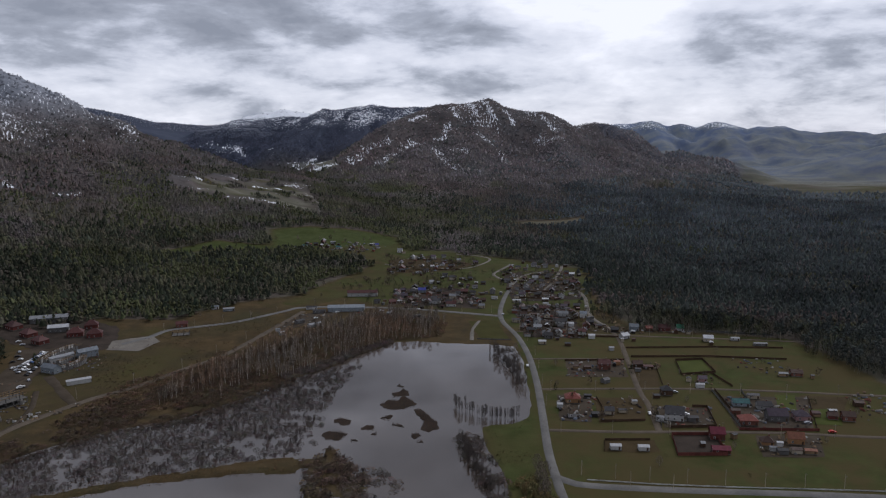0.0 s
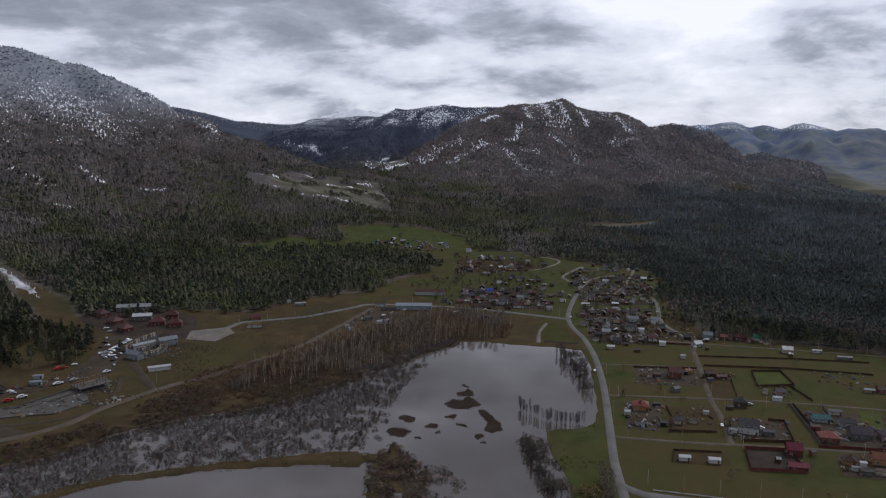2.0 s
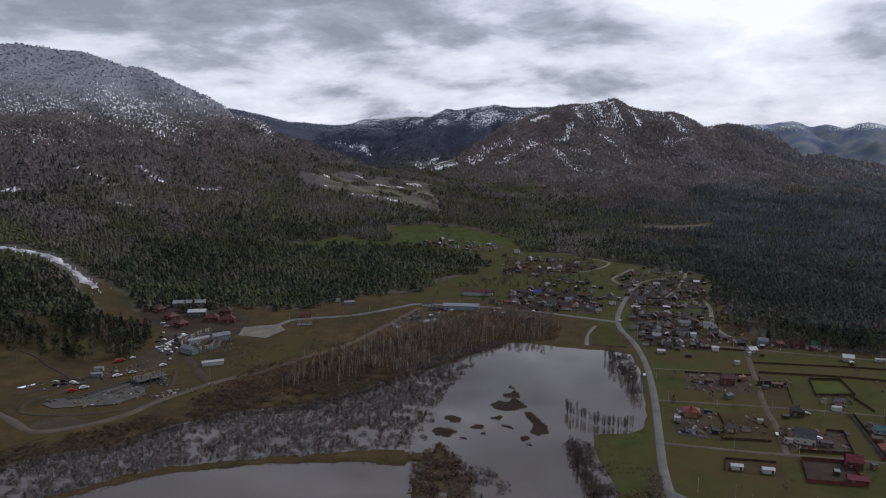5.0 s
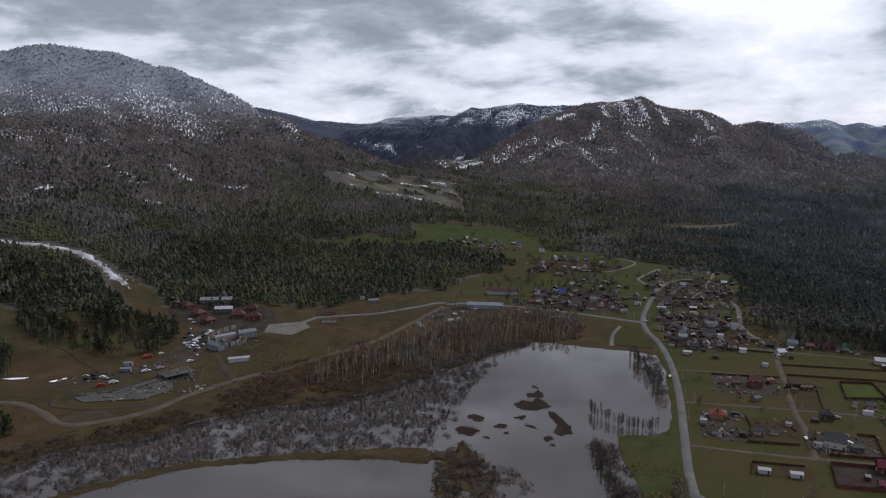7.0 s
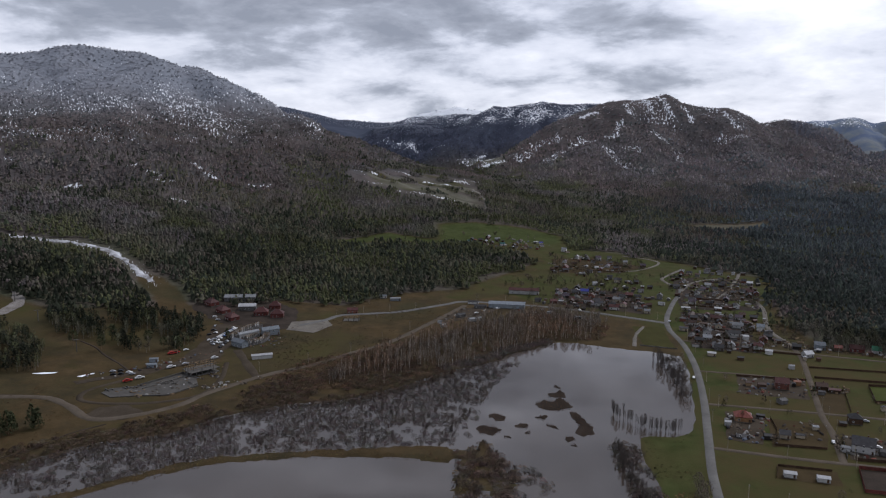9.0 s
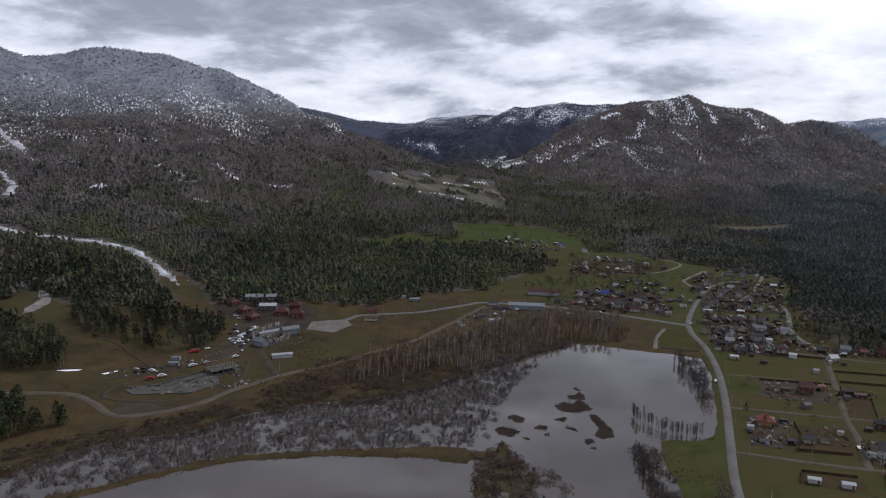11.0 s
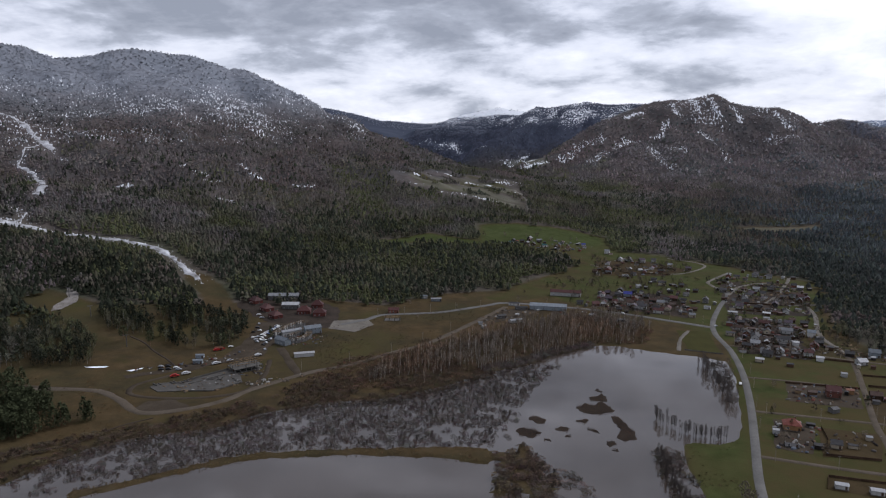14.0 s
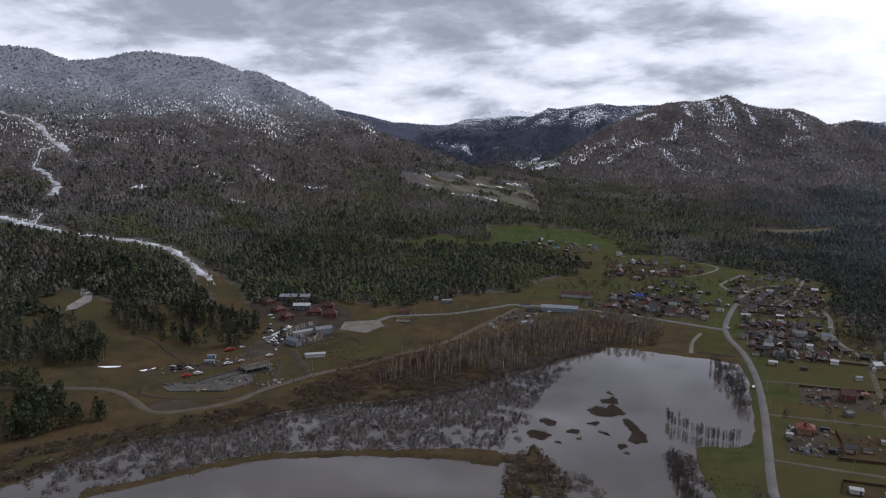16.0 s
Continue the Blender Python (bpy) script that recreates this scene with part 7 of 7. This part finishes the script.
for x, y in ((106, 325), (122, 319), (138, 314), (156, 310), (174, 306), (192, 301), (211, 298), (229, 294), (248, 290), (268, 286), (290, 282)):
    pole(x, y, 170, True)
for x, y in ((126, 309), (146, 304)):
    pole(x, y, -10, True)
for line_, n_ in (([(122, 446), (343, 406)], 8), ([(110, 378), (330, 340)], 8), ([(140, 600), (350, 542)], 7), ([(112, 420), (131, 530), (134, 600)], 6),
                  ([(120, 668), (-60, 722)], 7), ([(-95, 690), (-190, 638)], 5), ([(200, 520), (186, 445), (176, 378)], 5), ([(-200, 470), (-150, 520), (-110, 600)], 5)):
    p = smooth_line(line_, 3.0)
    for i in range(n_):
        q = p[int(i * (len(p) - 1) / (n_ - 1))]
        pole(q.x, q.y, 80)


def car_meshes():
    bm = bmesh.new()
    prof = [(-2.15, 0.35), (2.15, 0.35), (2.2, 0.75), (1.1, 0.95), (0.55, 1.45), (-1.0, 1.48), (-1.75, 1.0), (-2.2, 0.95)]
    a = [bm.verts.new((x, -0.85, z)) for x, z in prof]
    b = [bm.verts.new((x, 0.85, z)) for x, z in prof]
    bm.faces.new(a)
    bm.faces.new(b[::-1])
    for i in range(len(prof)):
        j = (i + 1) % len(prof)
        bm.faces.new((a[j], a[i], b[i], b[j]))
    bmesh.ops.recalc_face_normals(bm, faces=bm.faces[:])
    bmesh.ops.bevel(bm, geom=bm.edges[:], offset=0.07, segments=1, affect="EDGES")
    body = bpy.data.meshes.new("body")
    bm.to_mesh(body)
    bm.free()
    body.materials.append(GLASS)
    bm = bmesh.new()
    box(bm, -0.95, 0.45, -0.87, 0.87, 1.05, 1.36)
    glass = bpy.data.meshes.new("windows")
    bm.to_mesh(glass)
    bm.free()
    glass.materials.append(GLASS)
    bm = bmesh.new()
    bmesh.ops.create_cone(bm, cap_ends=True, segments=12, radius1=0.33, radius2=0.33, depth=0.22, matrix=Matrix.Rotation(math.pi / 2, 4, "X"))
    wheel = bpy.data.meshes.new("wheel")
    bm.to_mesh(wheel)
    bm.free()
    wheel.materials.append(RUBBER)
    return body, glass, wheel


BODY, PANES, WHEEL = car_meshes()
PAINTS = {k: plain(f"{k}_car_paint", c, 0.35, 0.2, 0.1, 2, 0.05) for k, c in
          (("white", (0.6, 0.6, 0.6)), ("silver", (0.32, 0.33, 0.35)), ("black", (0.02, 0.02, 0.022)), ("red", (0.35, 0.03, 0.025)), ("blue", (0.05, 0.09, 0.20)))}


def car(x, y, turn, colour, where, long=1.0, tall=1.0):
    root = tagged(new("car" if tall < 1.3 else "van"), f"{colour} parked {'car' if tall < 1.3 else 'van'} {where}", "car" if tall < 1.3 else "van", "parked cars")
    root.matrix_world = pose(x, y, height(x, y) + 0.25, 0, 0, turn) @ Matrix.Diagonal((long, 1, tall, 1))
    o = new("body", BODY)
    o.parent = root
    o.material_slots[0].link, o.material_slots[0].material = "OBJECT", PAINTS[colour]
    new("windows", PANES).parent = root
    for wx, wy in ((-1.35, -0.8), (-1.35, 0.8), (1.35, -0.8), (1.35, 0.8)):
        shared("wheel", WHEEL, root, pose(wx, wy, 0.33))


cars = random.Random(9)
for i in range(12):
    s = i / 11
    car(-272 + 5 * s, 545 + 32 * s + cars.uniform(-1, 1), 60 + cars.uniform(-8, 8), cars.choice(("white", "silver", "black", "white", "blue")), "in the row on the lodge car park")
for x, y, t, c in ((-301, 606, 40, "white"), (-294, 598, 40, "silver"), (-303, 457, 20, "black"), (-308, 455, 20, "silver"), (-285, 506, 48, "red"), (-281, 513, 48, "white"), (-270, 537, 60, "silver"), (-262, 536, 30, "white")):
    car(x, y, t, c, "beside the lodge road")
for i in range(9):
    s = i / 8
    car(-266 - 4 * s + cars.uniform(-0.6, 0.6), 531 + 48 * s, 150 + cars.uniform(-8, 8), cars.choice(("white", "silver", "black", "white", "blue")), "on the lodge car park")
for i in range(7):
    s = i / 6
    car(-257 - 3 * s, 524 + 34 * s, 150 + cars.uniform(-8, 8), cars.choice(("silver", "black", "white", "white")), "on the lodge car park")
for x, y, c in ((-279, 562, "white"), (-282, 556, "black"), (-288, 580, "silver"), (-284, 569, "black"), (-275, 542, "white"), (-250, 512, "silver")):
    car(x, y, cars.uniform(0, 180), c, "on the lodge car park")
for x, y, t, c, l, h in ((-285, 437, 40, "red", 1.5, 1.6), (-280, 444, 40, "white", 1.5, 1.6), (-287, 502, 40, "red", 1.6, 1.5), (-299, 451, 20, "black", 1, 1), (-295, 455, 20, "white", 1, 1),
                         (-291, 452, 20, "silver", 1, 1), (-304, 449, 30, "black", 1, 1), (-270, 470, 48, "white", 1.6, 1.5), (-263, 478, 48, "silver", 1.2, 1.4), (-248, 496, 50, "white", 1.3, 1.4)):
    car(x, y, t, c, "beside the building site road", l, h)
for x, y, t, c in ((173, 398, 75, "white"), (118, 500, 80, "white"), (119, 412, 80, "black"), (268, 358, -10, "red"), (130, 660, 60, "silver"), (160, 770, 70, "black"), (205, 432, -10, "silver"), (10, 690, 5, "white"),
                   (20, 686, 10, "silver"), (-35, 690, 30, "white"), (-55, 668, 40, "white"), (48, 692, -15, "white"), (262, 372, -10, "silver"), (195, 394, -20, "white")):
    car(x, y, t, c, "beside a lane")


def pylon(x, y, tall):
    """T-shaped lift pylon with a crossarm and sheaves."""
    root = tagged(new("lift_pylon"), "pale steel ski lift pylon with a crossarm on the slope", "pylon", "ski lift pylons")
    root.matrix_world = pose(x, y, height(x, y), 0, 0, 35)
    bm = bmesh.new()
    bmesh.ops.create_cone(bm, cap_ends=True, segments=10, radius1=0.4, radius2=0.25, depth=tall + 1, matrix=Matrix.Translation((0, 0, tall / 2 - 0.5)))
    part("mast", bm, WALLS["grey"], root)
    part("crossarm", boxed(-2.6, 2.6, -0.2, 0.2, tall - 0.3, tall, bevel=0.05), WALLS["grey"], root)
    for side in (-1, 1):
        part("sheave", boxed(side * 2.4 - 0.15, side * 2.4 + 0.15, -1.1, 1.1, tall - 0.1, tall + 0.3, bevel=0.05), WALLS["dark"], root)


for x, y in ((-362, 490), (-434, 540), (-482, 572), (-540, 612)):
    pylon(x, y, 10)
patch("snow_1", [(-364, 441), (-356, 445), (-347, 447), (-348, 444), (-356, 441)], SNOW, "last flat patch of old snow on the slope", 0.3, 0.8, "snow")
patch("snow_2", [(-328, 441), (-325, 446), (-320, 451), (-319, 449), (-324, 441)], SNOW, "narrow patch of old snow on the slope", 0.3, 0.8, "snow")
patch("snow_3", [(-475, 537), (-469, 547), (-470, 567), (-478, 581), (-504, 601), (-508, 598), (-483, 572), (-481, 553)], THAWED, "dirty strip of melting snow on the slope", 0.35, 1.5, "snow")
road("ditch", [(-374, 512), (-355, 503), (-340, 491), (-318, 476), (-300, 461)], 1.6, 0.18, EARTH, "dark drainage ditch down the slope", 0.3)
road("ditch_2", [(-310, 296), (-295, 308), (-278, 323), (-268, 350), (-255, 366)], 1.4, 0.15, EARTH, "dark ditch along the marsh edge", 0.3)


# ---- building site and unfinished hotel ----
def slab(name, ring, thick, label):
    me = flat_ring(name, ring, 0, CONCRETE, 0.0)
    bm = bmesh.new()
    bm.from_mesh(me)
    g = bmesh.ops.extrude_face_region(bm, geom=bm.faces[:])
    for v in g["geom"]:
        if isinstance(v, bmesh.types.BMVert):
            v.co.z += thick
    for v in bm.verts:
        v.co.z += 0.1
    bmesh.ops.recalc_face_normals(bm, faces=bm.faces[:])
    bm.to_mesh(me)
    bm.free()
    return tagged(new(name, me), label, "foundation", "concrete foundations")


base = slab("foundation", [(-290, 414), (-289, 422), (-272, 430), (-254, 459), (-239, 449), (-231, 436), (-243, 416), (-263, 412), (-279, 407)], 0.4, "long raw concrete foundation slab on the building site")
site = random.Random(4)


def low_wall(x0, y0, x1, y1, tall, parent):
    d, turn = math.hypot(x1 - x0, y1 - y0), math.degrees(math.atan2(y1 - y0, x1 - x0))
    o = part("wall", boxed(0, d, -0.2, 0.2, 0.1, tall), CONCRETE, parent)
    o.matrix_world = pose(x0, y0, 0, 0, 0, turn)


for a in ((-271, 430, -254, 459, 1.9), (-243, 416, -231, 436, 1.0), (-263, 412, -243, 416, 0.9), (-266, 424, -250, 450, 1.2)):
    low_wall(*a, base)
for i in range(34):
    u, w = site.random(), site.random()
    px, py = -288 + 42 * u + 14 * w * u, 414 + 36 * u - 14 * w * u + 6 * w * (1 - u)
    turn, d = site.choice((58, 148)), site.uniform(2.0, 6.0)
    low_wall(px, py, px + d * math.cos(radians(turn)), py + d * math.sin(radians(turn)), site.uniform(0.8, 1.4), base)


def skeleton_block(x, y, w, d, storeys, turn, label, roof=False):
    """Unfinished concrete frame: floors on columns, open at the sides."""
    root = tagged(new("unfinished_building"), label, "building", "unfinished buildings")
    root.matrix_world = pose(x, y, height(x, y) + 0.2, 0, 0, turn)
    nx, ny = max(2, int(w / 4) + 1), max(2, int(d / 4) + 1)
    for s in range(storeys):
        part("floor", boxed(-w / 2, w / 2, -d / 2, d / 2, s * 3.0, s * 3.0 + 0.25), CONCRETE, root)
        for i in range(nx):
            for j in range(ny):
                if s == storeys - 1 and site.random() < 0.25:
                    continue
                cx, cy = -w / 2 + 0.3 + (w - 0.6) * i / (nx - 1), -d / 2 + 0.3 + (d - 0.6) * j / (ny - 1)
                part("column", boxed(cx - 0.2, cx + 0.2, cy - 0.2, cy + 0.2, s * 3.0 + 0.25, s * 3.0 + 3.0 - 0.01), CONCRETE, root)
    for i in range(ny):
        cy = -d / 2 + 0.3 + (d - 0.6) * i / (ny - 1)
        part("beam", boxed(-w / 2, w / 2, cy - 0.15, cy + 0.15, storeys * 3.0, storeys * 3.0 + 0.3), WALLS["timber"], root)
    return root


skeleton_block(-243, 464, 22, 15, 2, 50, "unfinished concrete frame building with open sides at the site")
skeleton_block(-247, 476, 10, 8, 1, 50, "low unfinished concrete annexe at the site")


def curved_wing(arc, tall, label):
    """Half-built wing bent along an arc: a plinth, wall pieces with gaps between, and posts on top."""
    root = tagged(new("unfinished_hotel"), label, "building", "unfinished buildings")
    line = smooth_line(arc, 2.6)
    for i, (a, b) in enumerate(zip(line, line[1:])):
        d, turn = (b - a).length, math.degrees(math.atan2(b.y - a.y, b.x - a.x))
        for name, bm, mat in (("plinth", boxed(0, d, -2.6, 2.6, 0, 0.5), CONCRETE), ("wall", boxed(0.15, d - 0.35, 2.2, 2.5, 0.5, tall), WALLS["white"] if i % 3 else WALLS["grey"]),
                              ("wall", boxed(0.15, d - 0.35, -2.5, -2.2, 0.5, tall * 0.7), WALLS["grey"]), ("roof_beam", boxed(d / 2 - 0.2, d / 2 + 0.2, -2.8, 2.8, tall + 0.02, tall + 0.3), WALLS["timber"]),
                              ("post", boxed(0, 0.3, -0.15, 0.15, 0.5, tall), CONCRETE)):
            part(name, bm, mat, root).matrix_world = pose(a.x, a.y, height(a.x, a.y) + 0.15, 0, 0, turn)


curved_wing([(-255, 547), (-256, 558), (-253, 575), (-247, 588)], 5.0, "half-built hotel wing of pale wall pieces on a curve")
curved_wing([(-240, 530), (-231, 538), (-228, 548), (-231, 562), (-236, 570)], 3.6, "low curved half-built hotel terrace of grey walls")
curved_wing([(-244, 548), (-241, 558), (-242, 572)], 3.0, "inner curved row of unfinished hotel walls")
tank = skeleton_block(-172, 626, 15, 9, 1, 10, "dark half-sunk timber platform by the yard")


def clutter(ring, count, size, label, seed, palette):
    """Loose timber, crates, barrels and rubble lying about a yard."""
    g = np.random.default_rng(seed)
    pts = np.array(ring)
    x, y = g.uniform(pts[:, 0].min(), pts[:, 0].max(), count * 4), g.uniform(pts[:, 1].min(), pts[:, 1].max(), count * 4)
    m = inside(x, y, ring)
    x, y = x[m][:count], y[m][:count]
    v = np.array([(-0.5, -0.5, 0), (0.5, -0.5, 0), (0.5, 0.5, 0), (-0.5, 0.5, 0), (-0.42, -0.46, 1), (0.46, -0.44, 0.9), (0.44, 0.42, 1), (-0.46, 0.4, 0.95)])
    f = np.array([(0, 1, 5), (0, 5, 4), (1, 2, 6), (1, 6, 5), (2, 3, 7), (2, 7, 6), (3, 0, 4), (3, 4, 7), (4, 5, 6), (4, 6, 7)])
    forms = []
    for sx, sy in ((1, 1), (2.6, 0.5), (1.6, 0.9), (0.7, 0.7)):
        forms.append((v * np.array((sx, sy, 1)), f, np.zeros(8)))
    pal = np.array(palette)[g.integers(0, len(palette), len(x))] * g.uniform(0.6, 1.2, (len(x), 1))
    s = size * g.uniform(0.4, 1.5, len(x))
    me = planted("yard_clutter", forms, x, y, land(x, y) + 0.1, s * 0.6, s, pal, pal, BARK, seed)
    tagged(new("yard_clutter", me), label, "clutter", kind="stuff")


SCRAP = [(0.20, 0.19, 0.18), (0.12, 0.085, 0.06), (0.07, 0.062, 0.058), (0.12, 0.05, 0.04), (0.18, 0.17, 0.155), (0.05, 0.042, 0.04), (0.09, 0.10, 0.12)]
WOODY = [(0.11, 0.078, 0.05), (0.06, 0.047, 0.038), (0.15, 0.11, 0.07), (0.09, 0.075, 0.06), (0.24, 0.235, 0.225)]
for i, (ring, n_, s, what) in enumerate((
        ([(-286, 411), (-250, 458), (-228, 432), (-240, 416), (-276, 405)], 110, 1.0, "stacked formwork, pallets and rubble on the slab"),
        ([(-258, 472), (-232, 478), (-224, 452), (-245, 448)], 60, 1.0, "rubble and timber round the unfinished frame"),
        ([(-252, 560), (-215, 568), (-210, 540), (-240, 520)], 110, 0.9, "rubble and building material round the hotel"),
        ([(-230, 440), (-195, 462), (-190, 452), (-225, 425)], 40, 1.3, "felled logs and boards beside the track"),
        ([(-330, 440), (-255, 520), (-262, 480), (-300, 440)], 60, 1.3, "crates and scrap along the site road"),
        ([(150, 509), (197, 508), (185, 467), (142, 472)], 80, 1.3, "woodpiles and junk in a muddy yard"),
        ([(192, 495), (222, 497), (212, 475), (194, 478)], 40, 1.3, "timber stacks beside a fence"),
        ([(183, 410), (216, 403), (203, 374), (174, 377)], 55, 1.2, "garden things and woodpiles in the yard"),
        ([(232, 421), (290, 414), (260, 363), (216, 368)], 130, 1.3, "woodpiles, boards and bins in crowded yards"),
        ([(222, 360), (258, 355), (243, 329), (210, 333)], 60, 1.2, "crates and boards in a muddy yard"),
        ([(124, 438), (147, 435), (133, 390), (114, 395)], 45, 1.2, "bricks and boards round a new house"),
        ([(140, 430), (181, 426), (167, 389), (137, 388)], 30, 1.1, "garden junk on a brown plot"),
        ([(225, 470), (250, 470), (245, 440), (222, 442)], 30, 1.2, "barrels and boards beside small sheds"),
        ([(280, 500), (318, 492), (300, 455), (272, 465)], 30, 1.2, "building timber on an unfinished plot"),
        ([(147, 702), (204, 695), (185, 568), (135, 580)], 300, 1.5, "woodpiles and junk in village yards"),
        ([(150, 715), (229, 718), (258, 880), (182, 880)], 280, 1.6, "woodpiles and junk in village yards"),
        ([(20, 720), (110, 690), (118, 730), (100, 790), (30, 800)], 180, 1.5, "woodpiles and junk in hillside yards"),
        ([(30, 900), (110, 905), (150, 950), (90, 1010), (25, 980)], 110, 1.8, "building material on new plots"),
        ([(-70, 690), (-30, 700), (-40, 675), (-85, 620), (-95, 640)], 70, 1.5, "scrap metal and boards round the sheds"),
        ([(-20, 690), (60, 672), (60, 655), (-10, 668)], 40, 1.5, "scrap and trailers by the roadside"),
        ([(-150, 1040), (-20, 1110), (30, 1090), (-20, 1030)], 60, 2.0, "building material below the meadow"),
        ([(195, 590), (300, 565), (290, 575), (225, 620)], 110, 1.4, "woodpiles along the edge of the wood"),
        ([(290, 400), (340, 420), (330, 380), (300, 370)], 40, 1.3, "boards and bins on an outlying plot"))):
    clutter(ring, n_, s, what, 200 + i, SCRAP if i % 3 else WOODY)

# ---- garden and roadside trees ----
yard = np.random.default_rng(12)
spots = []
for x0, x1, y0, y1, n_ in ((135, 200, 570, 700, 80), (155, 245, 715, 890, 120), (20, 115, 690, 800, 90), (20, 150, 880, 1010, 80), (215, 250, 590, 700, 30), (60, 120, 800, 900, 40), (-30, 60, 720, 860, 36),
                           (20, 150, 810, 1010, 120), (-60, 20, 740, 860, 24), (120, 350, 300, 560, 26), (-150, -20, 1030, 1110, 16)):
    spots.append(np.stack([yard.uniform(x0, x1, n_), yard.uniform(y0, y1, n_)], 1))
spots = np.concatenate(spots)
spots = spots[near_line(spots[:, 0], spots[:, 1], MAIN) > 7]
for name, pick, forms, tint, bark_, wide in (
        ("garden_trees", slice(0, None, 2), garden_bares, (0.085, 0.068, 0.052), (0.15, 0.13, 0.11), 0.7), ("garden_firs", slice(1, None, 4), garden_pines, (0.036, 0.042, 0.022), (0.06, 0.045, 0.035), 0.55),
        ("garden_shrubs", slice(3, None, 4), bushes, (0.050, 0.048, 0.024), (0.06, 0.045, 0.035), 1.3)):
    p = spots[pick]
    h = yard.normal(5.8, 1.7, len(p)).clip(2, 10) * (0.45 if name == "garden_shrubs" else 1.0)
    shade_ = yard.normal(1, 0.2, (len(p), 1)).clip(0.5, 1.5)
    me = planted(name, forms, p[:, 0], p[:, 1], land(p[:, 0], p[:, 1]) - 0.1, h, h * wide, np.array(tint) * shade_, np.array(bark_) * shade_, LEAF, 77)
    tagged(new(name, me), {"garden_trees": "small bare garden trees among the village houses", "garden_firs": "dark green firs in the village gardens", "garden_shrubs": "olive bushes in the village gardens"}[name],
           "trees" if name != "garden_shrubs" else "shrubs", kind="stuff")
for x, y in ((206, 416), (223, 382), (226, 470), (160, 402), (129, 455), (140, 500), (305, 460), (300, 485), (255, 345), (200, 345), (150, 330), (300, 380), (310, 400), (-20, 600), (-150, 640), (-170, 690), (-120, 690), (-60, 735),
             (-40, 1090), (-10, 1120), (-80, 1100), (-60, 1170), (0, 1130)):
    tree("bare", x, y, 5.0, 0.7, "small leafless tree in the open grass", "field trees")
